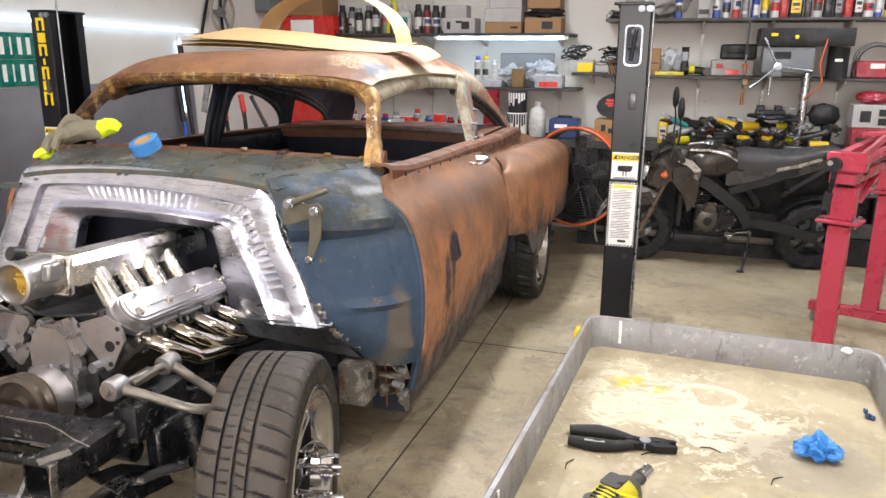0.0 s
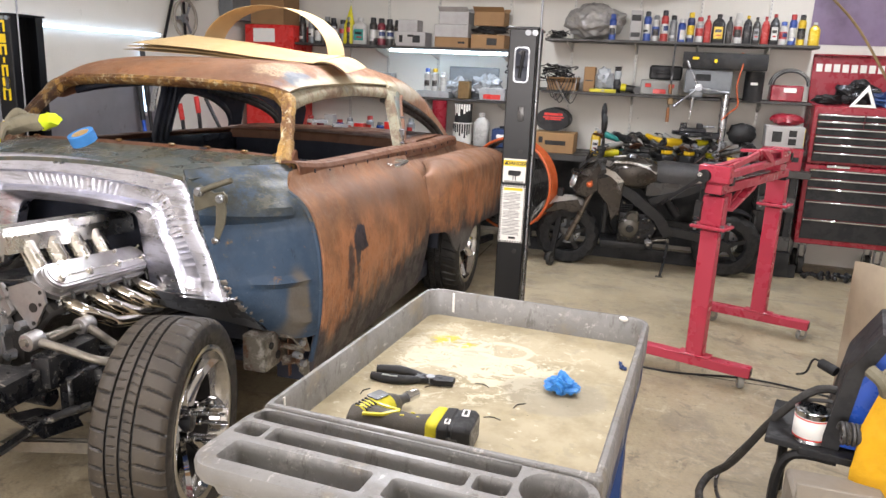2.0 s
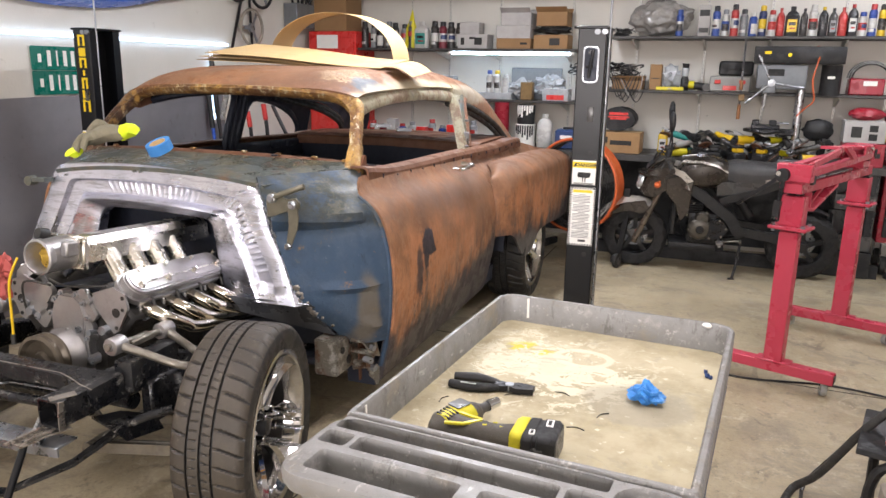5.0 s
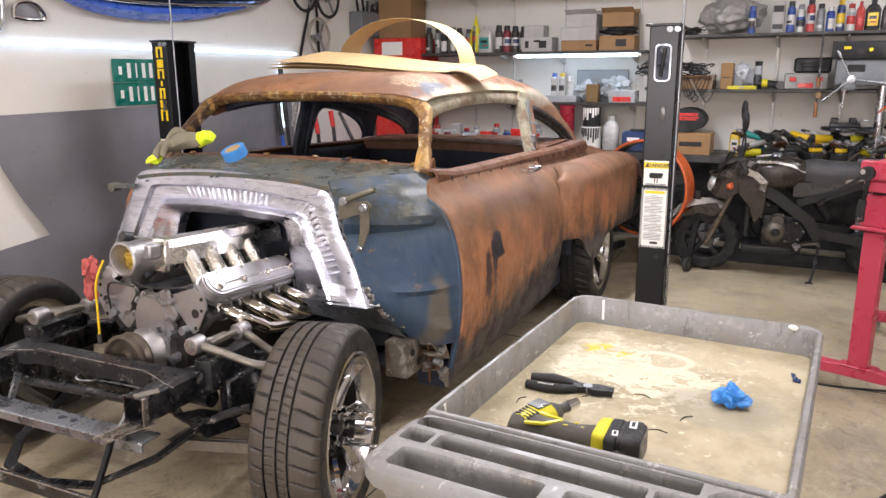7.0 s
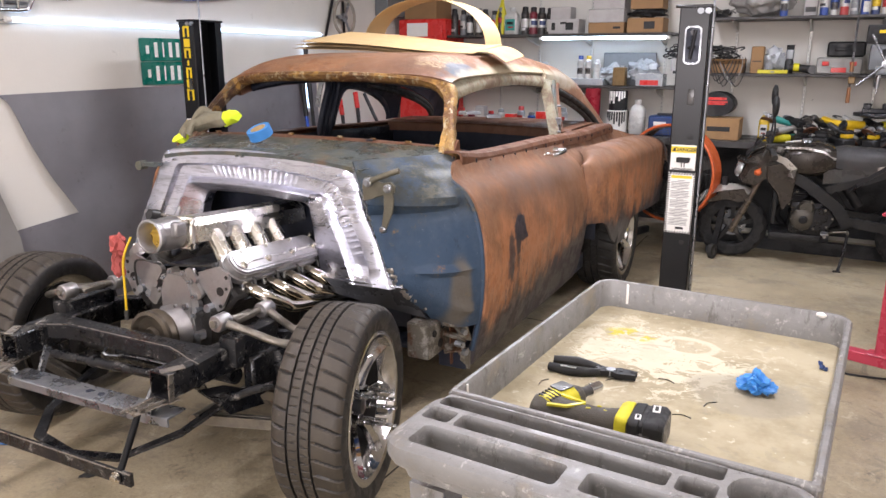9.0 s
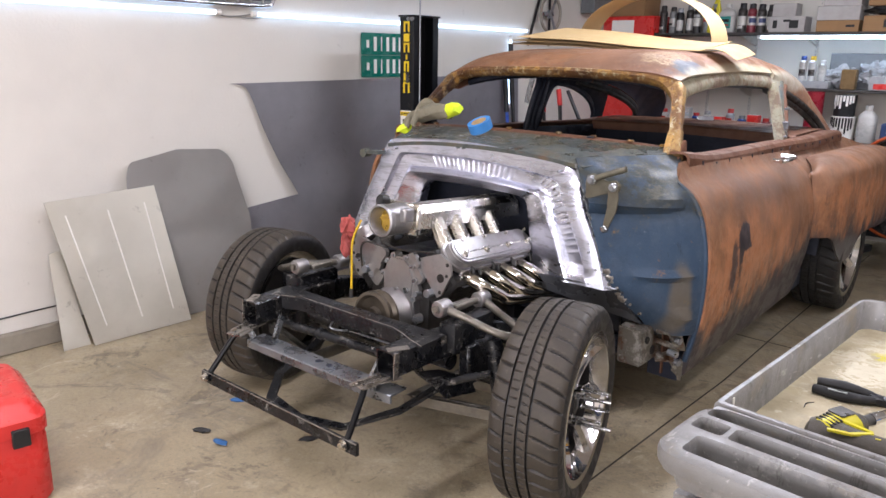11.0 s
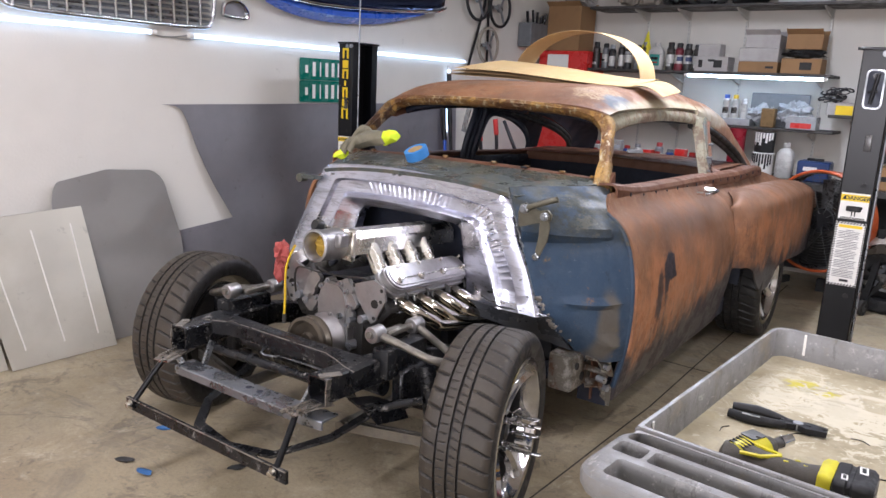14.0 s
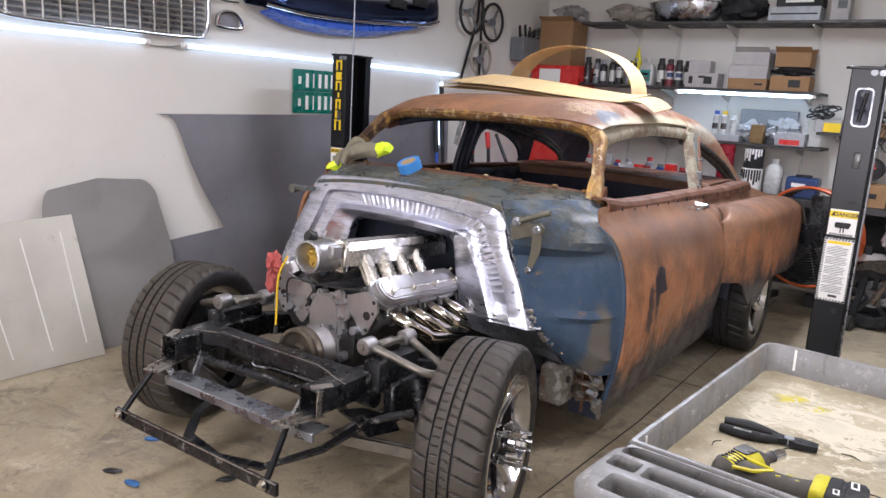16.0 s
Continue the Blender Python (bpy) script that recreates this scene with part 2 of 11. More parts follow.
def make_blue():
    m = Mat("old_blue_paint", lin("34465a"), 0.36, 0, 0.3)
    m.mix(m.noise(2.5, 6, 0.65, lo=0.4, hi=0.7), lin("222c39"), 0.85)
    m.mix(m.noise(4, 8, 0.75, (1, 1, 0.6), lo=0.5, hi=0.62), lin("465362"), 0.4)
    m.mix(m.noise(6, 8, 0.78, lo=0.56, hi=0.66), lin("5f583f"), 0.8)
    m.mix(m.noise(12, 8, 0.78, lo=0.60, hi=0.68), lin("7d5d3f"), 0.7)
    # olive stains up top, darkened further in colour to hold down the lamps' light
    m.mix(m.mul(m.axis("Z", 0.80, 0.98), m.noise(6, 9, 0.8, lo=0.36, hi=0.56)), lin("3a3a2e"), 0.85)
    m.mix(m.mul(m.axis("Z", 0.84, 0.93), m.noise(9, 9, 0.8, (1, 1, 1.6), lo=0.52, hi=0.6)), lin("75705a"), 0.3)
    m.mix(m.noise(28, 8, 0.8, (1, 1, 0.3), lo=0.60, hi=0.67), lin("1a2029"), 0.6)
    m.mix(m.noise(33, 7, 0.8, lo=0.63, hi=0.69), lin("9aa0a2"), 0.45)
    m.mix(spot(m, (0.79, 0.6, 0.55), (0.5, 0.035, 0.14), 0.3, 0.3, 9), lin("6d6048"), 0.6)
    m.gloss(m.noise(7, 5, 0.7), 0.46, 0.74)
    m.bump(m.noise(30, 5, 0.7), 0.25, 0.002)
    m.bump(m.noise(9, 4, 0.6), 0.15, 0.006)
    return m.m


def make_scoop():
    """Sanded and hammered bare sheet; dark streaks in its colour imitate reflections."""
    m = Mat("hand_worked_aluminium", lin("dcdeec"), 0.4, 1.0)
    m.mix(m.noise(4, 5, 0.6, lo=0.4, hi=0.75), lin("a4a9ba"), 0.6)
    m.mix(m.noise(9, 6, 0.7, (0.25, 1, 1), lo=0.52, hi=0.66, distort=0.8), lin("7f828e"), 0.45)
    m.mix(m.noise(70, 5, 0.75, (0.12, 1, 1), lo=0.5, hi=0.68), lin("8d909b"), 0.6)
    m.mix(m.noise(26, 7, 0.8, (0.3, 1, 0.5), lo=0.56, hi=0.66, distort=1.2), lin("6e717b"), 0.3)
    m.gloss(m.noise(6, 5, 0.65, (0.3, 1, 1), lo=0.3, hi=0.7, distort=0.6), 0.22, 0.40)
    m.bump(m.noise(7, 3, 0.5), 0.1, 0.005)
    m.bump(m.noise(28, 4, 0.6, (0.3, 1, 1), distort=0.6), 0.10, 0.0015)
    m.bump(m.noise(190, 3, 0.6, (0.10, 1, 1)), 0.14, 0.0006)
    return m.m


M_RUST, M_WELD, M_BLUE, M_SCOOP = make_rust(), make_weld("rusty_bare_metal", "86653c", "5d3d26", 0.75), make_blue(), make_scoop()
M_WELDB = make_weld("golden_bare_metal", "a5854f", "6e4a2a", 0.9)
M_WELDR = make_weld("dark_rusty_metal", "5e4431", "3a281d", 0.35)



def make_cowl():
    m = Mat("worn_cowl_paint", lin("4a4f4c"), 0.4, 0.1)
    m.mix(m.noise(5, 8, 0.75, lo=0.45, hi=0.6), lin("5f5a48"), 0.8)
    m.mix(m.noise(9, 8, 0.75, lo=0.54, hi=0.64), lin("6d4f38"), 0.5)
    m.mix(m.noise(14, 7, 0.75, lo=0.6, hi=0.7), lin("2e3234"), 0.4)
    m.gloss(m.noise(7, 5, 0.7), 0.25, 0.6)
    m.bump(m.noise(40, 5, 0.7), 0.25, 0.0015)
    return m.m


M_COWL = make_cowl()


def make_filler():
    m = Mat("pale_filler_over_rust", lin("96907a"), 0.6)
    m.mix(m.noise(9, 7, 0.75, lo=0.46, hi=0.58), lin("6b523f"), 0.85)
    m.mix(m.noise(5, 6, 0.7, lo=0.52, hi=0.64), lin("6d7072"), 0.6)
    m.mix(m.noise(24, 7, 0.75, lo=0.58, hi=0.66), lin("8a5a3a"), 0.7)
    m.gloss(m.noise(12, 5, 0.7), 0.4, 0.7)
    m.bump(m.noise(60, 5, 0.7), 0.35, 0.0015)
    return m.m


M_FILLER = make_filler()
M_COWLR = simple("rusty_brown", lin("6d4a36"), 0.55, 0.1, 0.6, 12, 0.3)
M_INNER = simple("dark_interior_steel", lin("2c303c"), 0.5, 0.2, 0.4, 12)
M_CASTALU = simple("cast_aluminium", lin("a3a1a0"), 0.40, 0.9, 0.25, 30, 0.35, 0.4)
def make_mount():
    m = Mat("grimy_welded_steel", lin("6b665c"), 0.4, 0.5)
    m.mix(m.noise(14, 7, 0.75, lo=0.48, hi=0.6), lin("a9a59c"), 0.85)
    m.mix(m.noise(9, 7, 0.75, lo=0.52, hi=0.62), lin("5a3a24"), 0.85)
    m.mix(m.noise(40, 6, 0.75, lo=0.6, hi=0.68), lin("1f1d1b"), 0.7)
    m.bump(m.noise(40, 6, 0.7), 0.4, 0.003)
    return m.m


M_MOUNT = make_mount()
M_ARM = simple("dull_forged_aluminium", lin("7b766d"), 0.42, 0.8, 0.6, 22, 0.4)
M_BILLET = simple("machined_aluminium", lin("d6d2c8"), 0.24, 1.0, 0.10, 20, 0.05, 0.35)
M_HEADER = simple("header_chrome", lin("c9c3b8"), 0.10, 1.0, 0.2, 12, 0, 0.3)
def make_frame():
    """Black paint rubbed through to the steel here and there."""
    m = Mat("scuffed_black_frame", lin("121316"), 0.3, 0.1)
    m.mix(m.noise(6, 7, 0.75, lo=0.48, hi=0.66), lin("323130"), 0.6)
    m.mix(m.noise(30, 7, 0.8, lo=0.58, hi=0.65), lin("8f8b84"), 0.7)
    m.mix(m.noise(14, 8, 0.8, (1, 0.3, 1), lo=0.60, hi=0.65), lin("a5a19a"), 0.5)
    m.mix(m.noise(13, 6, 0.7, lo=0.64, hi=0.7), lin("4a3c30"), 0.6)
    m.gloss(m.noise(10, 5, 0.7), 0.18, 0.5)
    m.bump(m.noise(45, 5, 0.7), 0.2, 0.0015)
    return m.m


M_FRAME = make_frame()
M_RAWSTEEL = simple("raw_steel", lin("9a9da1"), 0.38, 0.9, 0.25, 20, 0.12)
M_TORN = simple("torn_bare_steel", lin("a39d94"), 0.35, 0.85, 0.6, 26, 0.4)
M_BRASS = simple("brass_throttle_blade", lin("c9a850"), 0.3, 1.0, 0.15)
M_YELLOW = simple("yellow_plastic", lin("d0ab1c"), 0.45)
M_ENGINE = simple("engine_block_iron", lin("2c2a28"), 0.5, 0.4, 0.5, 25, 0.3)
M_REDRAG = simple("red_cloth", lin("9c4a45"), 0.9)


def make_cart():
    m = Mat("worn_grey_polyethylene", lin("7d7c7a"), 0.5)
    m.mix(m.noise(5, 6, 0.7, lo=0.4, hi=0.68), lin("605e5c"), 0.7)
    m.mix(m.noise(18, 6, 0.75, lo=0.55, hi=0.7), lin("a9a6a0"), 0.5)
    m.mix(m.noise(60, 4, 0.7, (1, 0.3, 1), lo=0.6, hi=0.7), lin("c4c1ba"), 0.45)
    m.mix(m.noise(14, 7, 0.8, (1, 1, 0.35), lo=0.56, hi=0.66), lin("4a463f"), 0.7)
    m.mix(m.noise(30, 8, 0.8, (1, 1, 0.3), lo=0.57, hi=0.63), lin("45413a"), 0.45)
    m.mix(m.noise(5, 7, 0.75, lo=0.52, hi=0.66), lin("8a806c"), 0.6)
    m.gloss(m.noise(9, 5, 0.7), 0.38, 0.65)
    m.bump(m.noise(130, 3), 0.2, 0.0008)
    return m.m


def make_tray():
    """Tray floor: dusty, with spilt and dried pale paint."""
    m = Mat("stained_tray_floor", lin("aca288"), 0.6, 0.0, 0.12)
    m.mix(m.noise(4, 6, 0.7, lo=0.4, hi=0.65), lin("877e66"), 0.7)
    m.mix(m.noise(11, 6, 0.7, lo=0.52, hi=0.66), lin("a89e80"), 0.6)
    m.mix(m.mul(m.noise(17, 7, 0.75, (1, 1, 1), lo=0.535, hi=0.55, distort=1.2), spot(m, (0.226, 0.739, 0.77), (0.24, 0.24, 0.3), 0.4, 0.5, 6)), lin("c6bfa8"), 0.95)
    m.mix(m.mul(m.noise(34, 5, 0.6, lo=0.64, hi=0.66), spot(m, (0.271, 0.641, 0.77), (0.32, 0.36, 0.3), 0.4, 0.4, 6)), lin("c6bfa8"), 0.9)
    m.mix(m.mul(m.noise(13, 7, 0.7, lo=0.44, hi=0.47, distort=0.8), spot(m, (0.186, 0.738, 0.77), (0.11, 0.085, 0.3), 0.10, 0.8, 14)), lin("c6bfa8"), 0.95)
    m.mix(m.mul(m.noise(16, 7, 0.7, lo=0.46, hi=0.49, distort=0.8), spot(m, (0.322, 0.724, 0.77), (0.085, 0.10, 0.3), 0.05, 0.8, 14)), lin("c6bfa8"), 0.95)
    m.mix(m.mul(m.noise(9, 7, 0.75, lo=0.50, hi=0.54, distort=1.0), spot(m, (0.143, 0.816, 0.77), (0.15, 0.13, 0.3), 0.3, 0.6, 9)), lin("bcb59e"), 0.9)
    m.mix(m.mul(m.noise(20, 5, 0.7, lo=0.5, hi=0.55, distort=1.0), spot(m, (0.141, 0.851, 0.77), (0.06, 0.035, 0.3), 0.3, 0.7, 14)), lin("b9ae3c"), 0.9)
    # the ring left by a tin
    a = spot(m, (0.284, 0.839, 0.77), (0.075, 0.06, 0.3), 0.06, 0.1, 14)
    b = spot(m, (0.284, 0.839, 0.77), (0.055, 0.042, 0.3), 0.08, 0.1, 14)
    m.mix(m.mul(a, m.mul(1.0, b, "SUBTRACT")), lin("c8c0aa"), 0.8)
    # greyer patch round the crumpled glove
    m.mix(spot(m, (0.452, 0.630, 0.77), (0.12, 0.10, 0.3), 0.12, 0.3, 7), lin("8f8979"), 0.6)
    m.mix(m.noise(70, 5, 0.7, lo=0.68, hi=0.71), lin("3f3a32"), 0.7)
    m.mix(m.noise(10, 7, 0.75, lo=0.56, hi=0.60, distort=1.0), lin("8f8a7a"), 0.35)
    m.gloss(m.noise(8, 5, 0.7), 0.62, 0.85)
    m.bump(m.noise(24, 5, 0.7), 0.25, 0.0015)
    return m.m


def make_sheet(name, base, other):
    m = Mat(name, base, 0.42, 0.35)
    m.mix(m.noise(1.6, 5, 0.6, lo=0.35, hi=0.7), other, 0.7)
    m.mix(m.noise(9, 6, 0.75, lo=0.6, hi=0.7), lin("54504a"), 0.35)
    m.gloss(m.noise(3, 5, 0.6), 0.3, 0.55)
    m.bump(m.noise(200, 2, 0.5, (1, 1, 0.1)), 0.05, 0.0004)
    return m.m


def make_kraft():
    m = Mat("kraft_card", lin("96754f"), 0.8)
    m.mix(m.noise(6, 5, 0.7, lo=0.45, hi=0.7), lin("826444"), 0.5)
    m.vary(lin("75593c"), 0.5)
    m.bump(m.noise(150, 2), 0.15, 0.0005)
    return m.m


M_CART, M_TRAY, M_KRAFT = make_cart(), make_tray(), make_kraft()
M_STEELSHEET = make_sheet("grey_steel_sheet", lin("858387"), lin("747277"))
M_PALESHEET = make_sheet("pale_steel_sheet", lin("94918d"), lin("86837f"))
M_ALUSHEET = make_sheet("brushed_aluminium_sheet", lin("c9c5b8"), lin("b0ab9d"))
M_PAPER = simple("tan_pattern_paper", lin("bda273"), 0.8, 0, 0.15, 5, 0.1)
M_SIGN = simple("green_sign", lin("12695a"), 0.35, 0, 0.15)
M_WHITE = simple("white_plastic", lin("e2e0da"), 0.45, 0, 0.12)
M_WHITECARD = simple("white_card", lin("a3a09d"), 0.7, 0, 0.3, 7)
M_LABEL = simple("white_label", lin("e6e5e0"), 0.5, 0, 0.08)
M_YEL = simple("signal_yellow", lin("e8c817"), 0.45, 0, 0.1)
M_INK = simple("black_ink", lin("161616"), 0.5, 0, 0.05)
M_GREYINK = simple("grey_print", lin("9a9a98"), 0.6, 0, 0.05)
M_LIME = simple("lime_plastic", lin("c6bc1e"), 0.45, 0, 0.5)
M_GRIP = simple("grey_rubber_grip", lin("46423b"), 0.6, 0, 0.35, 40, 0.3)
M_BLUERAG = simple("blue_nitrile", lin("3f86cc"), 0.45, 0, 0.3, 14)
M_BLUE2 = simple("blue_paint", lin("2a55b8"), 0.35, 0, 0.2)
M_DARKBLUE = simple("dark_blue_plastic", lin("243a66"), 0.4, 0, 0.2)
M_TEAL = simple("teal_plastic", lin("2b7f77"), 0.45, 0, 0.2)
M_ORANGE = simple("orange_paint", lin("b9572b"), 0.4, 0, 0.3)
M_REDP = simple("red_plastic", lin("c8302c"), 0.38, 0, 0.2)
M_CHESTRED = simple("tool_chest_red", lin("8f2230"), 0.35, 0, 0.25)
M_TAPE = simple("blue_masking_tape", lin("3a7cbb"), 0.7, 0, 0.2)
M_GLOVE = simple("grey_work_glove", lin("746f5d"), 0.9, 0, 0.5, 22, 0.5)
M_HIVIS = simple("high_visibility_yellow", lin("d3e827"), 0.7, 0, 0.15)
M_LEATHER = simple("yellow_leather", lin("d8a418"), 0.75, 0, 0.35, 9, 0.5)
M_GUN = simple("gunmetal_plastic", lin("4b4a49"), 0.35, 0.4, 0.3)
M_MATT = simple("matt_black_plastic", lin("19191a"), 0.6, 0, 0.25)
M_SILVER = simple("silver_plastic", lin("b5b0a8"), 0.3, 0.5, 0.2)
M_CLEAR = simple("cloudy_plastic", lin("9b9fa2"), 0.3, 0, 0.3)
M_BAG = simple("clear_bag", lin("84817d"), 0.28, 0.0, 0.5, 9, 0.35)
M_STEEL = simple("stainless", lin("b5b7ba"), 0.22, 1.0, 0.2)
M_CASTIRON = simple("grey_machine_paint", lin("6f7376"), 0.45, 0.2, 0.3)
M_BRONZE = simple("rusty_tin", lin("7a6340"), 0.5, 0.3, 0.6, 25)
M_CARDGREY = simple("grey_board", lin("8f877b"), 0.7, 0, 0.3, 6)
M_LENS = simple("headlamp_glass", lin("c3c7ca"), 0.08, 0.7, 0.35, 40, 0)
PALETTE = [simple("can_" + n, lin(h), 0.38, 0.1, 0.25) for n, h in (("blue", "2b4588"), ("white", "b4b3af"), ("red", "9e2f2c"), ("black", "202022"), ("grey", "77797b"), ("navy", "233057"), ("maroon", "6d2530"), ("silver", "8f9295"), ("dark", "33302e"), ("yellow", "c4a526"))]
M_BIKE = simple("bronze_grey_paint", lin("443f3a"), 0.26, 0.6, 0.12, 18, 0.04)
M_SADDLE = simple("saddle_vinyl", lin("3b3a3a"), 0.55, 0, 0.15, 30, 0.1)

# ---- building helpers ----
def part(name, bm, material, parent=None, label="", smooth=40):
    """Links a bmesh as one mesh object under a thing or a part."""
    mesh = bpy.data.meshes.new(name)
    bmesh.ops.recalc_face_normals(bm, faces=bm.faces)
    bm.to_mesh(mesh)
    bm.free()
    if smooth:
        mesh.shade_smooth()
        mesh.set_sharp_from_angle(angle=radians(smooth))
    mesh.materials.append(material)
    ob = new(name, mesh)
    ob.parent = parent
    if label:
        ob["label"] = label
    return ob


def thing(name, m, label, category, group="", kind=""):
    ob = new(name)
    ob.matrix_world = m if isinstance(m, Matrix) else pose(*m)
    ob.empty_display_size = 0.05
    return tagged(ob, label, category, group, kind)


def xf(bm, verts, m):
    bmesh.ops.transform(bm, matrix=m, verts=verts)


def box(bm, c, s, bevel=0.0, m=None, seg=1):
    """A box round c of size s with bevelled edges."""
    made = bmesh.ops.create_cube(bm, size=1, matrix=Matrix.LocRotScale(c, None, s))
    vs = made["verts"]
    if bevel:
        es = list({e for v in vs for e in v.link_edges})
        res = bmesh.ops.bevel(bm, geom=es, offset=bevel, segments=seg, affect="EDGES", profile=0.6)
        vs = list({v for f in res["faces"] for v in f.verts} | {v for v in vs if v.is_valid})
    if m is not None:
        xf(bm, vs, m)
    return vs


def ring(bm, pts):
    return [bm.verts.new(p) for p in pts]


def bridge(bm, a, b, closed=True):
    n = len(a)
    for i in range(n if closed else n - 1):
        j = (i + 1) % n
        bm.faces.new((a[i], a[j], b[j], b[i]))


def loft(bm, rows, closed=True, caps=True):
    rs = [ring(bm, r) for r in rows]
    for a, b in zip(rs, rs[1:]):
        bridge(bm, a, b, closed)
    if caps and closed:
        bm.faces.new(rs[0][::-1])
        bm.faces.new(rs[-1])
    return rs


def basis(d):
    d = Vector(d).normalized()
    u = d.cross(Vector((0, 0, 1)) if abs(d.z) < 0.9 else Vector((1, 0, 0))).normalized()
    return u, d.cross(u).normalized()


def rod(bm, a, b, r, r2=None, seg=12, caps=True):
    """A round bar from a to b."""
    a, b = Vector(a), Vector(b)
    u, v = basis(b - a)
    r2 = r if r2 is None else r2
    rows = []
    for p, q in ((a, r), (b, r2)):
        rows.append([p + (u * math.cos(t) + v * math.sin(t)) * q for t in (2 * math.pi * k / seg for k in range(seg))])
    loft(bm, rows, True, caps)


def tube(bm, pts, r, seg=8, caps=True, smooth=4, radii=None):
    """A round tube along smoothed points."""
    pts = [Vector(p) for p in pts]
    path, rad = [], []
    if smooth and len(pts) > 2:
        for i in range(len(pts) - 1):
            p0, p1, p2, p3 = pts[max(i - 1, 0)], pts[i], pts[i + 1], pts[min(i + 2, len(pts) - 1)]
            for k in range(smooth):
                t = k / smooth
                path.append(0.5 * (2 * p1 + (p2 - p0) * t + (2 * p0 - 5 * p1 + 4 * p2 - p3) * t * t + (3 * p1 - p0 - 3 * p2 + p3) * t ** 3))
                rad.append(radii[i] + (radii[i + 1] - radii[i]) * t if radii else r)
        path.append(pts[-1])
        rad.append(radii[-1] if radii else r)
    else:
        path, rad = pts, (radii or [r] * len(pts))
    rows, u = [], None
    for i, p in enumerate(path):
        d = (path[min(i + 1, len(path) - 1)] - path[max(i - 1, 0)]).normalized()
        if u is None:
            u = basis(d)[0]
        u = (u - d * u.dot(d)).normalized()
        v = d.cross(u)
        rows.append([p + (u * math.cos(t) + v * math.sin(t)) * rad[i] for t in (2 * math.pi * k / seg for k in range(seg))])
    loft(bm, rows, True, caps)


def lathe(bm, profile, m=None, seg=32, closed=False):
    """Turns (radius, height) pairs about z."""
    rows = []
    vs0 = len(bm.verts)
    for k in range(seg):
        t = 2 * math.pi * k / seg
        rows.append(ring(bm, [(r * math.cos(t), r * math.sin(t), h) for r, h in profile]))
    for k in range(seg):
        bridge(bm, rows[k], rows[(k + 1) % seg], closed)
    vs = [v for row in rows for v in row]
    if m is not None:
        xf(bm, vs, m)
    bmesh.ops.remove_doubles(bm, verts=vs, dist=1e-6)


def plate(bm, outline, thick, m=None, z=0.0):
    """A flat plate: an outline in x, y given a thickness."""
    a = ring(bm, [(x, y, z) for x, y in outline])
    b = ring(bm, [(x, y, z + thick) for x, y in outline])
    bridge(bm, a, b)
    bm.faces.new(a[::-1])
    bm.faces.new(b)
    if m is not None:
        xf(bm, a + b, m)


def BM():
    return bmesh.new()


def rounded(w, h, r, n=5, cx=0.0, cy=0.0):
    """A rectangle's outline with round corners."""
    out = []
    for sx, sy, a0 in ((1, 1, 0), (-1, 1, 90), (-1, -1, 180), (1, -1, 270)):
        for k in range(n + 1):
            a = radians(a0 + 90 * k / n)
            out.append((cx + sx * (w / 2 - r) + r * math.cos(a), cy + sy * (h / 2 - r) + r * math.sin(a)))
    return out


def boxpart(name, c, s, material, parent=None, label="", bevel=0.003):
    bm = BM()
    box(bm, c, s, bevel)
    return part(name, bm, material, parent, label)


def struct(name, c, s, material, label, category, bevel=0.0):
    bm = BM()
    box(bm, c, s, bevel)
    return tagged(part(name, bm, material), label, category, kind="structure")


def shell(bm, rows, t, lining=0):
    """A curved sheet of thickness t through a grid of points; lining is the inner faces' material slot."""
    R, Cn = len(rows), len(rows[0])
    P = [[Vector(p) for p in r] for r in rows]
    inner = []
    for i in range(R):
        line = []
        for j in range(Cn):
            du = P[min(i + 1, R - 1)][j] - P[max(i - 1, 0)][j]
            dv = P[i][min(j + 1, Cn - 1)] - P[i][max(j - 1, 0)]
            n = du.cross(dv)
            n = n.normalized() if n.length > 1e-9 else Vector((0, 0, 1))
            line.append(P[i][j] - n * t)
        inner.append(line)
    A = [ring(bm, r) for r in P]
    B = [ring(bm, r) for r in inner]
    for i in range(R - 1):
        for j in range(Cn - 1):
            bm.faces.new((A[i][j], A[i][j + 1], A[i + 1][j + 1], A[i + 1][j]))
            bm.faces.new((B[i][j], B[i + 1][j], B[i + 1][j + 1], B[i][j + 1])).material_index = lining
    for i in range(R - 1):
        for j in (0, Cn - 1):
            bm.faces.new((A[i][j], A[i + 1][j], B[i + 1][j], B[i][j]))
    for j in range(Cn - 1):
        for i in (0, R - 1):
            bm.faces.new((A[i][j], A[i][j + 1], B[i][j + 1], B[i][j]))


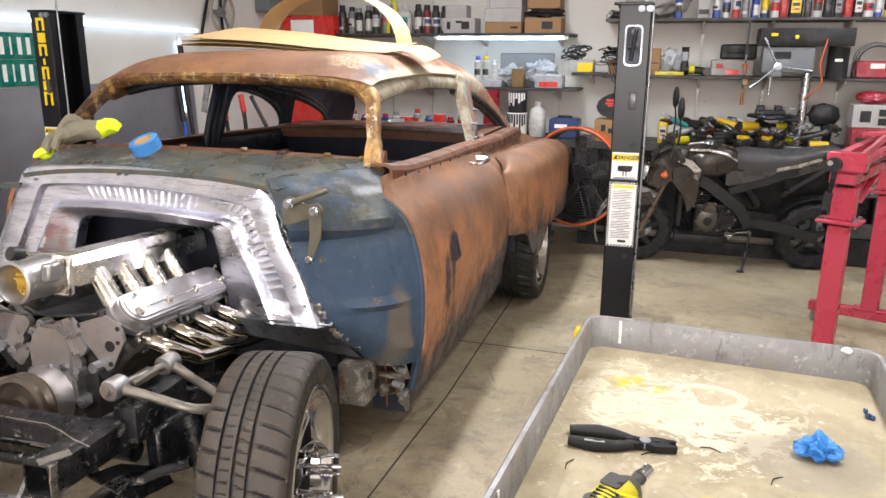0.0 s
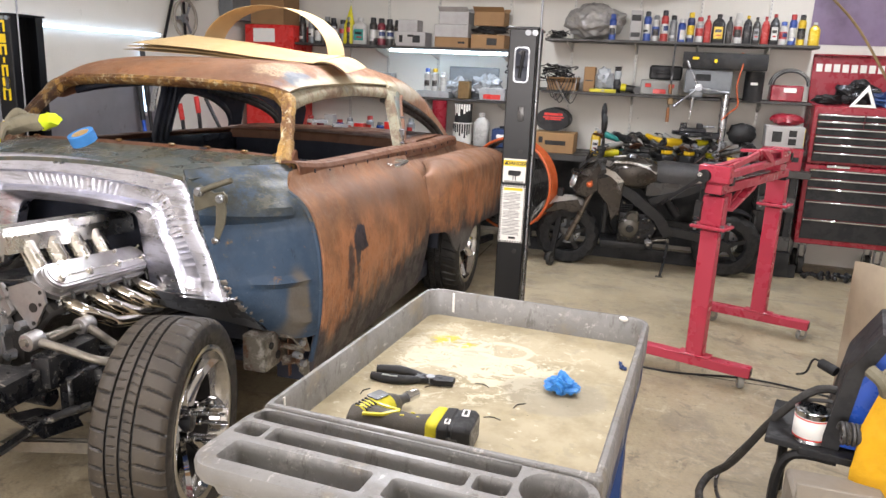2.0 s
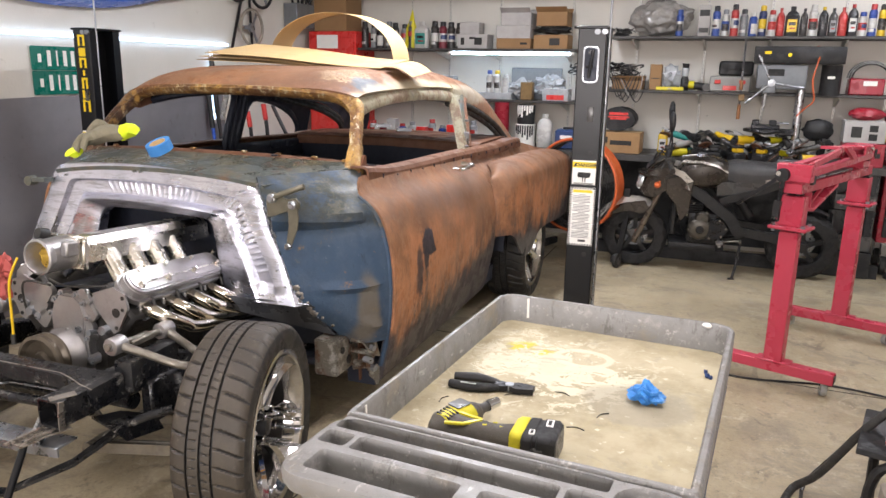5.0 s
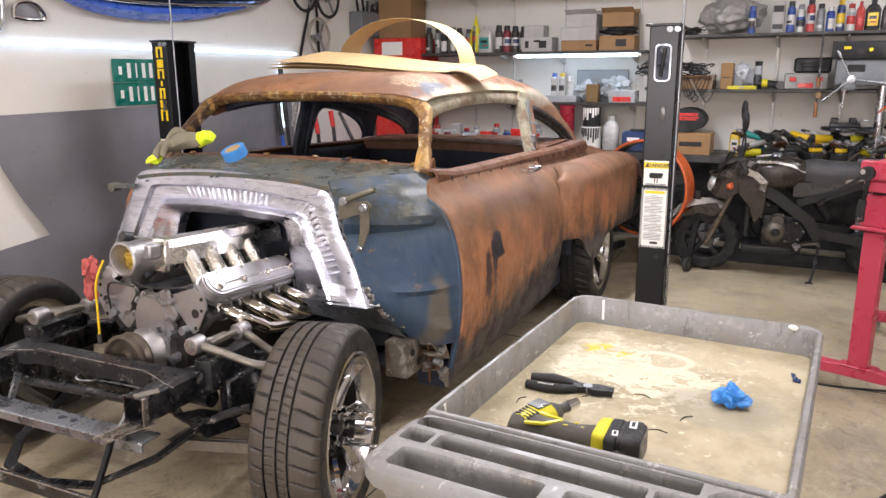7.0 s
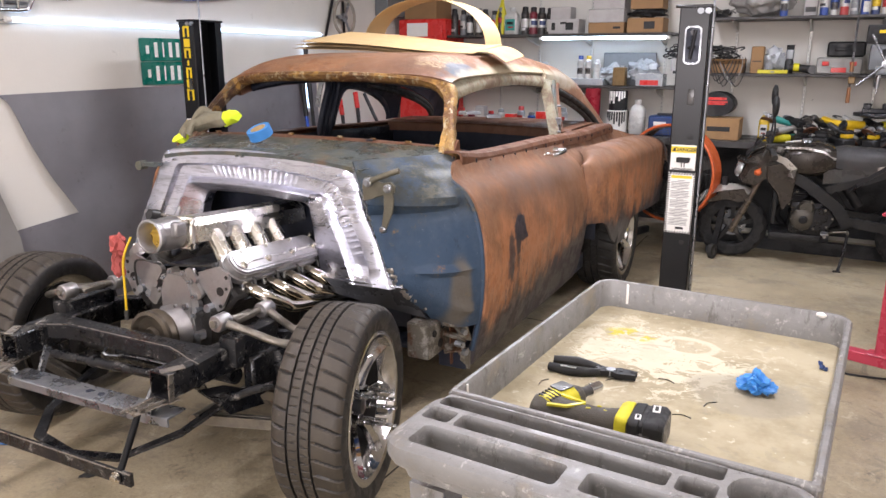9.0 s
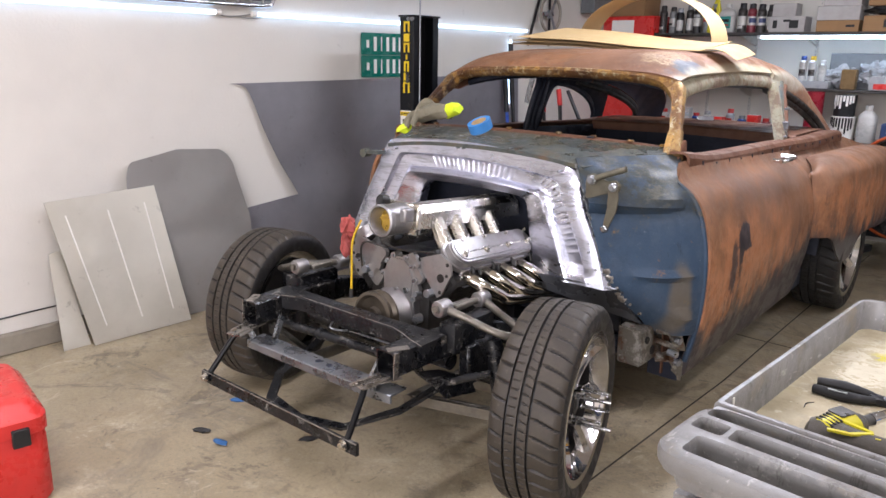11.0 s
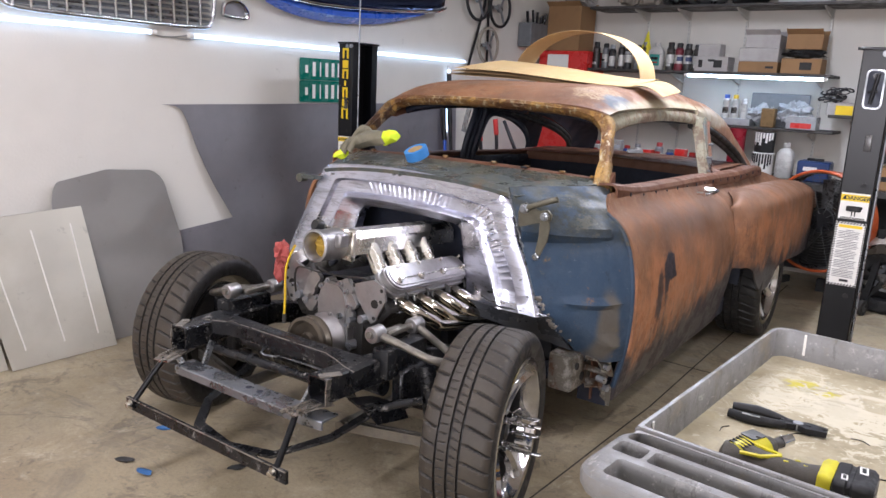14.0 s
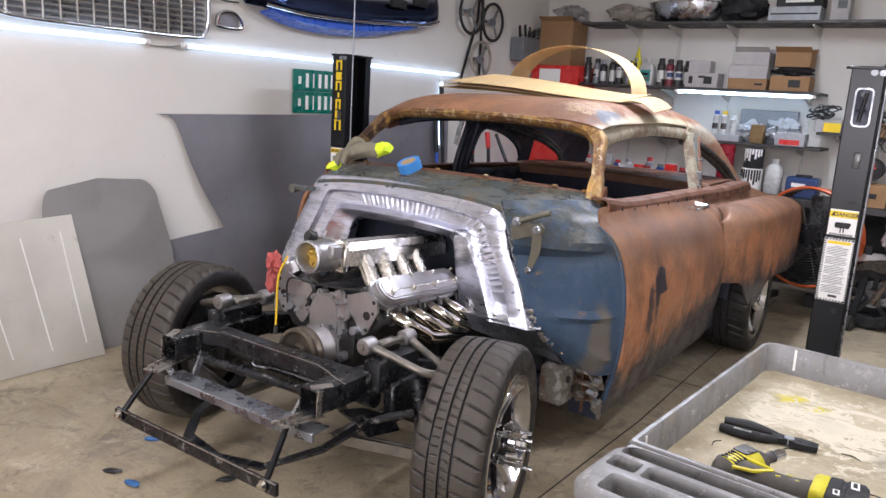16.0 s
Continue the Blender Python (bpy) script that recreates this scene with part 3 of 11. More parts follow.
def curve(keys):
    """A smooth function through (x, value...) keys."""
    ks = sorted(keys)

    def f(x):
        if x <= ks[0][0]:
            return ks[0][1] if len(ks[0]) == 2 else ks[0][1:]
        for a, b in zip(ks, ks[1:]):
            if x <= b[0]:
                i = ks.index(a)
                p0, p3 = ks[max(i - 1, 0)], ks[min(i + 2, len(ks) - 1)]
                w = b[0] - a[0]
                t = (x - a[0]) / w
                out = []
                for k in range(1, len(a)):
                    m0 = (b[k] - p0[k]) / max(b[0] - p0[0], 1e-9) * w
                    m1 = (p3[k] - a[k]) / max(p3[0] - a[0], 1e-9) * w
                    out.append((2 * t ** 3 - 3 * t * t + 1) * a[k] + (t ** 3 - 2 * t * t + t) * m0 + (3 * t * t - 2 * t ** 3) * b[k] + (t ** 3 - t * t) * m1)
                return out[0] if len(out) == 1 else tuple(out)
        return ks[-1][1] if len(ks[-1]) == 2 else ks[-1][1:]
    return f


def span(a, b, n):
    return [a + (b - a) * k / (n - 1) for k in range(n)]


def strip(bm, pts, w, t, up=(0, 0, 1)):
    """A flat bar along points: width w across, thickness t along up."""
    pts = [Vector(p) for p in pts]
    rows = []
    for i, p in enumerate(pts):
        d = (pts[min(i + 1, len(pts) - 1)] - pts[max(i - 1, 0)]).normalized()
        u = Vector(up)
        u = (u - d * u.dot(d)).normalized()
        s = d.cross(u)
        rows.append([p + s * (w / 2 * a) + u * (t / 2 * b) for a, b in ((-1, -1), (1, -1), (1, 1), (-1, 1))])
    loft(bm, rows)


def blob(bm, c, r, amp=0.25, freq=3.0, seed=0, squash=(1, 1, 1), sub=3):
    """A crumpled lump."""
    made = bmesh.ops.create_icosphere(bm, subdivisions=sub, radius=1)
    for v in made["verts"]:
        n = noise.noise(v.co * freq + Vector((seed * 7.3, seed, -seed))) + 0.5 * noise.noise(v.co * freq * 2.3 + Vector((seed, 9, seed)))
        k = r * (1 + amp * n)
        v.co = Vector(c) + Vector((v.co.x * squash[0], v.co.y * squash[1], v.co.z * squash[2])) * k


def words(name, body, size, m, material, parent=None, label="", depth=0.0015, bold=0.0):
    """Raised lettering in the built-in font, lying in the pose's x-y plane."""
    cu = bpy.data.curves.new(name, "FONT")
    cu.body, cu.size, cu.extrude, cu.offset = body, size, depth, bold
    cu.align_x, cu.align_y = "CENTER", "CENTER"
    cu.resolution_u = 3
    tmp = bpy.data.objects.new(name, cu)
    mesh = bpy.data.meshes.new_from_object(tmp)
    bpy.data.objects.remove(tmp)
    bpy.data.curves.remove(cu)
    mesh.transform(m)
    mesh.materials.clear()
    mesh.materials.append(material)
    ob = new(name, mesh)
    ob.parent = parent
    if label:
        ob["label"] = label
    return ob

# ---- the room ----
XL, XR, YB, YF, ZC = -2.98, 3.5, 6.55, -3.3, 2.75
struct("floor", (0.2, 0, -0.1), (40, 40, 0.2), M_FLOOR, "worn grey concrete slab with stains and cracks", "floor")
struct("wall_west", (XL - 0.1, 1.6, ZC / 2), (0.2, 10.2, ZC), M_WALL, "scuffed off-white painted drywall", "wall")
struct("wall_north", (0.26, YB + 0.1, ZC / 2), (6.88, 0.2, ZC), M_WALL, "off-white painted drywall behind shelves", "wall")
struct("wall_east", (XR + 0.1, 1.6, ZC / 2), (0.2, 10.1, ZC), M_WALL, "plain off-white painted drywall", "wall")
struct("ceiling", (0.26, 1.6, ZC + 0.1), (7.1, 10.3, 0.2), M_CEIL, "plain white ceiling", "ceiling")
struct("wall_south_header", (0.26, YF - 0.1, 2.48), (6.5, 0.2, 0.54), M_WALL, "wall over the assumed garage door opening, out of view", "wall")
struct("wall_south_west", (-1.9, YF - 0.1, 1.1), (2.14, 0.2, 2.2), M_WALL, "wall beside the assumed garage door opening, out of view", "wall")
struct("wall_south_east", (3.36, YF - 0.1, 1.1), (0.26, 0.2, 2.2), M_WALL, "wall beside the assumed garage door opening, out of view", "wall")
# housings for the added battens, which hang out of view
for bx, by, watt in FILL_BATTENS:
    lt = thing("added_ceiling_light", (bx, by, ZC), "white batten light added to the ceiling out of view", "ceiling light", "ceiling lights")
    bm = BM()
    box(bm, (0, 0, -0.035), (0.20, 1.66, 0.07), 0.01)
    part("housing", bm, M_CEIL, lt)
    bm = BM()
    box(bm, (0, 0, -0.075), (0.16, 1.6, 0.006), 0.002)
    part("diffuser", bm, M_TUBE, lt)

# ---- the car: local y runs from the front axle to the tail ----
CAR = pose(-1.13, 1.7, 0, 0, 0, 2)
car = thing("car", CAR, "chopped vintage coupe under restoration in rusty brown primer", "car")

zbelt = curve([(0.6, 0.99), (0.695, 0.992), (0.71, 1.005), (0.735, 1.032), (0.806, 1.046), (1.02, 1.02), (1.35, 1.006), (1.93, 0.994), (2.70, 0.969), (3.26, 0.965), (3.87, 0.87), (4.6, 0.72)])
zsill = curve([(0.7, 0.23), (1.5, 0.22), (2.2, 0.22), (2.6, 0.24)])


hip = curve([(1.05, 0.752), (1.02, 0.768), (0.99, 0.782), (0.965, 0.806), (0.945, 0.838), (0.92, 0.862), (0.88, 0.885), (0.83, 0.903), (0.74, 0.922), (0.62, 0.930), (0.47, 0.922), (0.32, 0.893), (0.22, 0.866)])


def smooth_at(pts, q):
    """A point of the smooth line through pts, q from 0 to 1."""
    p = [Vector(v) for v in pts]
    f = q * (len(p) - 1)
    i = min(int(f), len(p) - 2)
    t = f - i
    p0, p1, p2, p3 = p[max(i - 1, 0)], p[i], p[i + 1], p[min(i + 2, len(p) - 1)]
    return 0.5 * (2 * p1 + (p2 - p0) * t + (2 * p0 - 5 * p1 + 4 * p2 - p3) * t * t + (3 * p1 - p0 - 3 * p2 + p3) * t ** 3)


def side_row(y, s, z0=None, wide=0.0):
    """The body's side from the belt down to the sill; its crease sinks towards the tail."""
    b, e = zbelt(y), (zsill(y) if z0 is None else z0)
    drop = 0.04 * max(0, y - 0.9)
    return [(s * (hip(min(z + drop * min(1, max(0, (z - 0.5) / 0.4)), 1.05)) + wide), y, z) for z in span(b, e, 34)]


for s in (1, -1):
    bm = BM()
    rows = []
    for y in [0.692, 0.695, 0.702] + span(0.712, 2.135, 22) + [2.143, 2.147]:
        r = side_row(y, s, None, -0.03 if y in (0.692, 2.147) else -0.008 if y in (0.695, 2.143) else 0)
        r = [(x + (0.07 if s < 0 else 0), yy, z) for x, yy, z in r]
        rows.append(r)
    shell(bm, rows, -0.02 * s)
    door = part("door", bm, M_RUST, car, "rusty brown door with dark scraped patches")
    bm = BM()  # window ledge with its row of screw holes
    shell(bm, [[(s * 0.685, y, zbelt(y) + 0.018), (s * 0.735, y, zbelt(y) + 0.021), (s * 0.750, y, zbelt(y) + 0.016), (s * 0.756, y, zbelt(y) + 0.006), (s * 0.758, y, zbelt(y) - 0.022), (s * 0.756, y, zbelt(y) - 0.030)] for y in span(0.815, 3.30, 32)], 0.010 * s)
    part("window_ledge", bm, M_COWLR, door, "rusty flat window ledge", 22)
    for y in span(0.95, 3.2, 16):
        bm = BM()
        box(bm, (s * 0.767, y, zbelt(y) - 0.006), (0.010, 0.004 if y % 0.3 < 0.15 else 0.010, 0.018 if y % 0.3 < 0.15 else 0.008), 0.001)
        part("ledge_clip", bm, M_INNER, door)
    bm = BM()  # the plate left standing in the window's front corner
    plate(bm, [(0.812, 1.03), (0.875, 1.105), (0.885, 1.112), (0.893, 1.105), (0.897, 1.07), (0.912, 1.048), (0.95, 1.036), (1.02, 1.03)], 0.012, Matrix.Translation((s * 0.712 - 0.006, 0, 0)) @ Matrix(((0, 0, 1, 0), (1, 0, 0, 0), (0, 1, 0, 0), (0, 0, 0, 1))))
    part("window_corner", bm, M_COWLR, door, "brown plate in the window corner")
    bm = BM()  # inner skin of the door
    shell(bm, [[(s * 0.68, y, zbelt(y) - 0.01), (s * 0.66, y, 0.85), (s * 0.72, y, 0.6), (s * 0.76, y, 0.26)] for y in span(0.9, 2.15, 10)], -0.01 * s)
    part("inner_skin", bm, M_INNER, door)
    bm = BM()  # handle: two bosses and a tapered grip
    yh, zh = 1.755, 0.972
    xh = s * 0.845
    rod(bm, (xh - s * 0.02, yh + 0.06, zh), (xh + s * 0.035, yh + 0.06, zh), 0.018, 0.013, 14)
    rod(bm, (xh - s * 0.02, yh - 0.07, zh - 0.004), (xh + s * 0.02, yh - 0.07, zh - 0.004), 0.009, 0.009, 10)
    tube(bm, [(xh + s * 0.035, yh + 0.075, zh), (xh + s * 0.042, yh + 0.02, zh + 0.002), (xh + s * 0.035, yh - 0.05, zh - 0.003), (xh + s * 0.018, yh - 0.085, zh - 0.006)], 0.011, 10)
    part("handle", bm, M_CHROME, door, "chrome door handle")
    # quarter panel and rear fender
    bm = BM()
    shell(bm, [side_row(y, s, 0.50 if y < 3.3 else 0.42, -0.02) for y in span(2.16, 4.5, 22)], -0.01 * s)
    part("quarter_panel", bm, M_RUST, car)
    bm = BM()
    ftop = curve([(2.155, 0.86), (2.25, 0.905), (2.4, 0.926), (2.9, 0.925), (3.4, 0.90), (3.87, 0.862), (4.2, 0.815), (4.45, 0.745), (4.58, 0.64), (4.64, 0.5)])
    fbot = curve([(2.155, 0.53), (2.30, 0.51), (2.37, 0.44), (2.44, 0.375), (2.53, 0.345), (2.62, 0.36), (2.70, 0.41), (2.78, 0.45), (2.95, 0.455), (3.4, 0.415), (3.86, 0.38), (4.64, 0.35)])
    fout = curve([(2.155, 0.932), (2.18, 0.957), (2.25, 0.985), (2.4, 1.012), (2.8, 1.045), (3.4, 1.042), (3.9, 1.015), (4.3, 0.975), (4.55, 0.915), (4.64, 0.84)])
    t, b = ftop(2.155), fbot(2.155)
    rows = [[(s * (hip(z) - 0.012), 2.15, z) for z in (t - 0.03, t - 0.008, t - 0.02, t - 0.06, t - 0.12, (t + b) / 2 + 0.02, b + 0.1, b)]]
    for y in [2.155, 2.165, 2.18, 2.2, 2.23, 2.27] + span(2.32, 3.34, 35) + span(3.4, 4.64, 19):
        t, b, o = ftop(y), fbot(y), fout(y)
        lead = min(1, (y - 2.155) / 0.25)
        inn = o - 0.05 - 0.17 * lead
        rows.append([(s * inn, y, t - 0.03), (s * (inn + 0.05 * lead + .005), y, t - 0.008), (s * (o - 0.035 - 0.05 * lead), y, t - 0.008 - 0.012), (s * (o - 0.022), y, t - 0.06), (s * (o - 0.004), y, t - 0.12), (s * o, y, (t + b) / 2 + 0.02), (s * (o - 0.004), y, b + 0.1), (s * (o - 0.012), y, b)])
    rows = [[tuple(smooth_at(r, q)) for q in span(0, 1, 26)] for r in rows]
    shell(bm, rows, 0.012 * s)
    fender = part("rear_fender", bm, M_RUST, car, "bulging rear fender in orange-brown primer")
    bm = BM()
    box(bm, (s * 0.948, 4.42, 0.62), (0.02, 0.045, 0.19), 0.009)
    part("tail_lamp_opening", bm, M_INNER, fender)
    bm = BM()  # inner wheel tub
    rows = []
    for a in span(0, 180, 14):
        y, z = 2.78 - 0.46 * math.cos(radians(a)), 0.40 + 0.46 * math.sin(radians(a))
        rows.append([(s * 0.60, y, z), (s * 0.80, y, z), (s * 0.93, y, z)])
    shell(bm, rows, -0.01 * s)
    part("wheel_tub", bm, M_INNER, car)
    # A pillar, B pillar, C pillar
    if s > 0:  # the far side keeps only its inner channels
        bm = BM()
        rows = []
        for k in span(0, 1, 7):
            p = Vector((s * (0.70 - 0.115 * k), 2.215 + 0.12 * k, 1.01 + 0.29 * k))
            w = 0.028 + 0.010 * abs(2 * k - 1)
            rows.append([p + Vector((s * 0.022 * a, w * b, 0)) for a, b in ((-1, -1), (1, -1), (1.25, -0.4), (1.25, 0.4), (1, 1), (-1, 1))])
        loft(bm, rows)
        part("b_pillar", bm, M_FILLER, car)
        bm = BM()  # window frame strip behind the B pillar
        tube(bm, [(s * 0.69, 2.285, 1.01), (s * 0.64, 2.36, 1.15), (s * 0.60, 2.44, 1.26), (s * 0.58, 2.50, 1.29)], 0.021, 8)
        part("quarter_window_channel", bm, M_COWL, car)
        bm = BM()
        tube(bm, [(s * 0.692, 2.335, 1.01), (s * 0.645, 2.415, 1.15), (s * 0.60, 2.50, 1.245), (s * 0.585, 2.57, 1.27)], 0.019, 8)
        part("quarter_window_post", bm, M_COWLR, car)
        bm = BM()  # screwed clamp on the bare pillar
        box(bm, (s * 0.705, 2.25, 1.06), (0.03, 0.03, 0.09), 0.004)
        part("pillar_clamp", bm, M_RAWSTEEL, car)
        for z in (1.03, 1.10, 1.17):
            bm = BM()
            rod(bm, (s * (0.71 - 0.11 * (z - 1)), 2.19 + 0.4 * (z - 1), z), (s * (0.735 - 0.11 * (z - 1)), 2.19 + 0.4 * (z - 1), z), 0.006, None, 8)
            part("screw", bm, M_RAWSTEEL, car)
    bm = BM()
    qwin = curve([(0, 0.588, 2.32, 1.308), (0.2, 0.585, 2.63, 1.254), (0.45, 0.59, 2.955, 1.184), (0.75, 0.62, 3.24, 1.08), (1, 0.675, 3.34, 0.970)])
    qout = curve([(0, 0.572, 2.34, 1.366), (0.25, 0.555, 2.76, 1.340), (0.5, 0.545, 3.12, 1.265), (0.75, 0.57, 3.40, 1.12), (1, 0.65, 3.50, 0.962)])
    qrear = curve([(0, 0.46, 2.38, 1.42), (0.25, 0.44, 2.80, 1.39), (0.5, 0.44, 3.17, 1.29), (0.75, 0.48, 3.45, 1.13), (1, 0.56, 3.55, 0.962)])
    rows = []
    for k in span(0, 1, 14):
        a, b, c = qwin(k), qout(k), qrear(k)
        mid = [(a[i] + b[i]) / 2 + (0.012 if i < 1 else 0.006) for i in range(3)]
        rows.append([(s * q[0], q[1], q[2]) for q in (a, mid, b, [(b[i] + c[i]) / 2 + (0.01 if i == 2 else 0) for i in range(3)], c)])
    shell(bm, rows, 0.02 * s, 1)
    part("c_pillar", bm, M_RUST, car).data.materials.append(M_INNER)
    bm = BM()
    tube(bm, [(s * (q[0] - 0.004), q[1] - 0.014, q[2] - 0.020) for q in (qwin(k) for k in span(0, 1, 12))], 0.019, 10)
    tube(bm, [(s * (q[0] - 0.016), q[1] - 0.042, q[2] - 0.046) for q in (qwin(k) for k in span(0, 1, 12))], 0.016, 10)
    part("quarter_window_seal", bm, M_RUBBER, car, "black rubber channel round the side window")
    bm = BM()  # roof rail over the door window
    rail = curve([(1.08, 0.604, 1.285), (1.15, 0.604, 1.302), (1.36, 0.602, 1.324), (1.74, 0.597, 1.332), (2.14, 0.592, 1.316), (2.46, 0.588, 1.290)])
    rows = []
    for y in span(1.08, 2.46, 18):
        w, z = rail(y)
        rows.append([(s * (w - 0.03), y, z + 0.04), (s * (w - 0.004), y, z + 0.02), (s * (w + 0.010), y, z - 0.008), (s * (w + 0.006), y, z - 0.034), (s * (w - 0.03), y, z - 0.036)])
    loft(bm, rows)
    part("roof_rail", bm, M_FILLER if s > 0 else M_COWLR, car)

# roof skin
redge = curve([(0.98, 0.600, 1.338), (1.06, 0.606, 1.354), (1.15, 0.608, 1.360), (1.4, 0.604, 1.365), (1.9, 0.595, 1.368), (2.42, 0.576, 1.352), (2.82, 0.53, 1.345)])
rmid = curve([(0.98, 1.374), (1.06, 1.414), (1.15, 1.438), (1.3, 1.456), (1.5, 1.464), (2.0, 1.466), (2.4, 1.456), (2.82, 1.408)])
bm = BM()
rows = []
for k in span(0, 1, 30):
    y0 = 0.98 + 1.84 * k
    w, ze = redge(y0)
    zc, ze = rmid(y0) - 0.006, ze - 0.006
    bow = 0.065 * (1 - k) ** 2
    rows.append([(u * w, y0 + 0.075 * (1 - k) ** 3 - bow * (1 - u * u), ze + (zc - ze) * (1 - abs(u) ** 7)) for u in [math.sin(a * math.pi / 2) for a in span(-1, 1, 33)]])
shell(bm, rows, -0.012, 1)
part("roof", bm, M_RUST, car, "chopped roof skin in rusty primer with a pale bare patch").data.materials.append(M_INNER)
# the windscreen's frame: two pillars running into a bowed header, raw and welded
half = [(0.688, 0.835, 1.045), (0.664, 0.905, 1.13), (0.637, 0.970, 1.205), (0.612, 1.025, 1.262), (0.580, 1.056, 1.303), (0.520, 1.060, 1.325), (0.40, 1.036, 1.340), (0.22, 1.004, 1.350), (0.0, 0.990, 1.352)]
loop = [Vector((-x, y, z)) for x, y, z in half] + [Vector(p) for p in reversed(half[:-1])]
FACE = Vector((0, -0.72, 0.69)).normalized()


def frame_piece(name, i0, i1, material, label, wide):
    """A stretch of the windscreen frame between two of its stations."""
    rows = []
    for i in range(i0, i1):
        p0, p1, p2, p3 = loop[max(i - 1, 0)], loop[i], loop[i + 1], loop[min(i + 2, len(loop) - 1)]
        for k in range(8 + (i == i1 - 1)):
            t = k / 8
            c = 0.5 * (2 * p1 + (p2 - p0) * t + (2 * p0 - 5 * p1 + 4 * p2 - p3) * t * t + (3 * p1 - p0 - 3 * p2 + p3) * t ** 3)
            d = 0.5 * ((p2 - p0) + 2 * (2 * p0 - 5 * p1 + 4 * p2 - p3) * t + 3 * (3 * p1 - p0 - 3 * p2 + p3) * t * t)
            n = d.normalized().cross(FACE).normalized()
            q = min(i + t, len(loop) - 1 - i - t)  # stations from the nearer foot
            w = 0.024 + 0.016 * math.exp(-(q / 0.8) ** 2) + 0.014 * math.exp(-((q - 4.0) / 0.9) ** 2) - 0.008 * min(1, max(0, q - 4.5))
            w *= wide
            line = []
            for a, b in ((-1, -0.5), (-0.75, 0.75), (-0.2, 1.0), (0.35, 0.8), (0.8, 0.95), (1.0, 0.4), (1.0, -0.6), (0.3, -1.0), (-0.6, -1.0)):
                v = c + n * (w * a) + FACE * (0.026 * b)
                line.append(v + (n + FACE) * (0.0035 * noise.noise(v * 22) + 0.0022 * noise.noise(v * 60)))
            rows.append(line)
    bm = BM()
    loft(bm, rows)
    return part(name, bm, material, car, label, 60)


frame_piece("a_pillar", 0, 4, M_WELDR, "rusty far windscreen pillar", 1.25)
frame_piece("windscreen_header", 4, 12, M_WELD, "rust-stained windscreen header with bare weld", 1.0)
frame_piece("a_pillar", 12, 16, M_WELDB, "welded windscreen pillar, bare and rusty", 1.0)
bm = BM()  # dark inner brace behind the header and along both sides
tube(bm, [(0.565 * u, 1.16 - 0.10 * (1 - u * u), 1.285 + 0.055 * (1 - abs(u) ** 2.4)) for u in span(-1, 1, 11)], 0.013, 8)
part("header_brace", bm, M_INNER, car, "dark inner windscreen brace")
for s in (1, -1):
    bm = BM()
    tube(bm, [(s * 0.565, y, rail(y)[1] - 0.018) for y in span(1.16, 2.42, 8)], 0.02, 8)
    part("rail_brace", bm, M_INNER, car)
bm = BM()  # far side: dark inner panel round the oval quarter window
hole = curve([(0, 1.985, 1.020), (0.12, 1.99, 1.15), (0.2, 2.01, 1.222), (0.28, 2.065, 1.247), (0.45, 2.23, 1.228), (0.62, 2.40, 1.184), (0.78, 2.55, 1.119), (0.9, 2.625, 1.056), (1, 2.636, 1.020)])
rim_out = curve([(0, 1.94, 1.020), (0.12, 1.94, 1.2), (0.2, 1.94, 1.31), (0.28, 2.05, 1.335), (0.45, 2.30, 1.335), (0.62, 2.48, 1.325), (0.78, 2.62, 1.28), (0.9, 2.73, 1.2), (1, 2.76, 1.020)])
rows = []
for k in span(0, 1, 26):
    (y0, z0), (y1, z1) = hole(k), rim_out(k)
    lean_in = lambda z: -(0.655 - 0.30 * (z - 1.0))
    rows.append([(lean_in(z0) - 0.012, y0 - 0.004, z0 - 0.004), (lean_in(z0) + 0.006, y0, z0), (lean_in(z0) + 0.008, y0 * 0.9 + y1 * 0.1, z0 * 0.9 + z1 * 0.1), (lean_in(z0), y0 * 0.8 + y1 * 0.2, z0 * 0.8 + z1 * 0.2), (lean_in(z1) * 0.98, y1, z1)])
shell(bm, rows, 0.012)
part("inner_quarter_panel", bm, M_INNER, car, "dark inner panel round an oval side window")
bm = BM()
shell(bm, [[(-0.655, y, zbelt(y) + 0.005), (-0.645, y, 0.96), (-0.66, y, 0.86)] for y in span(1.1, 3.3, 16)], -0.01)
for y in span(2.35, 3.1, 5):
    box(bm, (-0.64, y, 0.955), (0.02, 0.09, 0.045), 0.008)
part("inner_belt_panel", bm, M_INNER, car, "dark ribbed inner belt panel")
for dy, r in ((0.0, 0.018), (0.035, 0.016), (0.07, 0.018)):
    bm = BM()
    tube(bm, [(-0.655, 1.83 + 1.5 * dy, 0.97), (-0.63, 1.85 + 1.5 * dy, 1.12), (-0.585, 1.85 + 1.5 * dy, 1.26), (-0.565, 1.82 + 1.5 * dy, 1.315)], 1.1 * r, 10)
    part("pillar_channel", bm, M_INNER, car, "dark twisted inner pillar channel")
bm = BM()
box(bm, (-0.585, 1.80, 1.308), (0.10, 0.03, 0.018), 0.004)
strip(bm, [(-0.592, 1.795, 1.30), (-0.612, 1.795, 1.23), (-0.632, 1.80, 1.15)], 0.03, 0.008, (0, 1, 0))
part("pillar_bracket", bm, M_RAWSTEEL, car)
bm = BM()  # rear window header
strip(bm, [(x, 2.80 + 0.03 * (1 - (x / 0.5) ** 2), 1.335 + 0.075 * (1 - (x / 0.5) ** 2)) for x in span(-0.5, 0.5, 11)], 0.05, 0.03)
part("rear_header", bm, M_INNER, car)
# rear shelf, deck and tail
bm = BM()
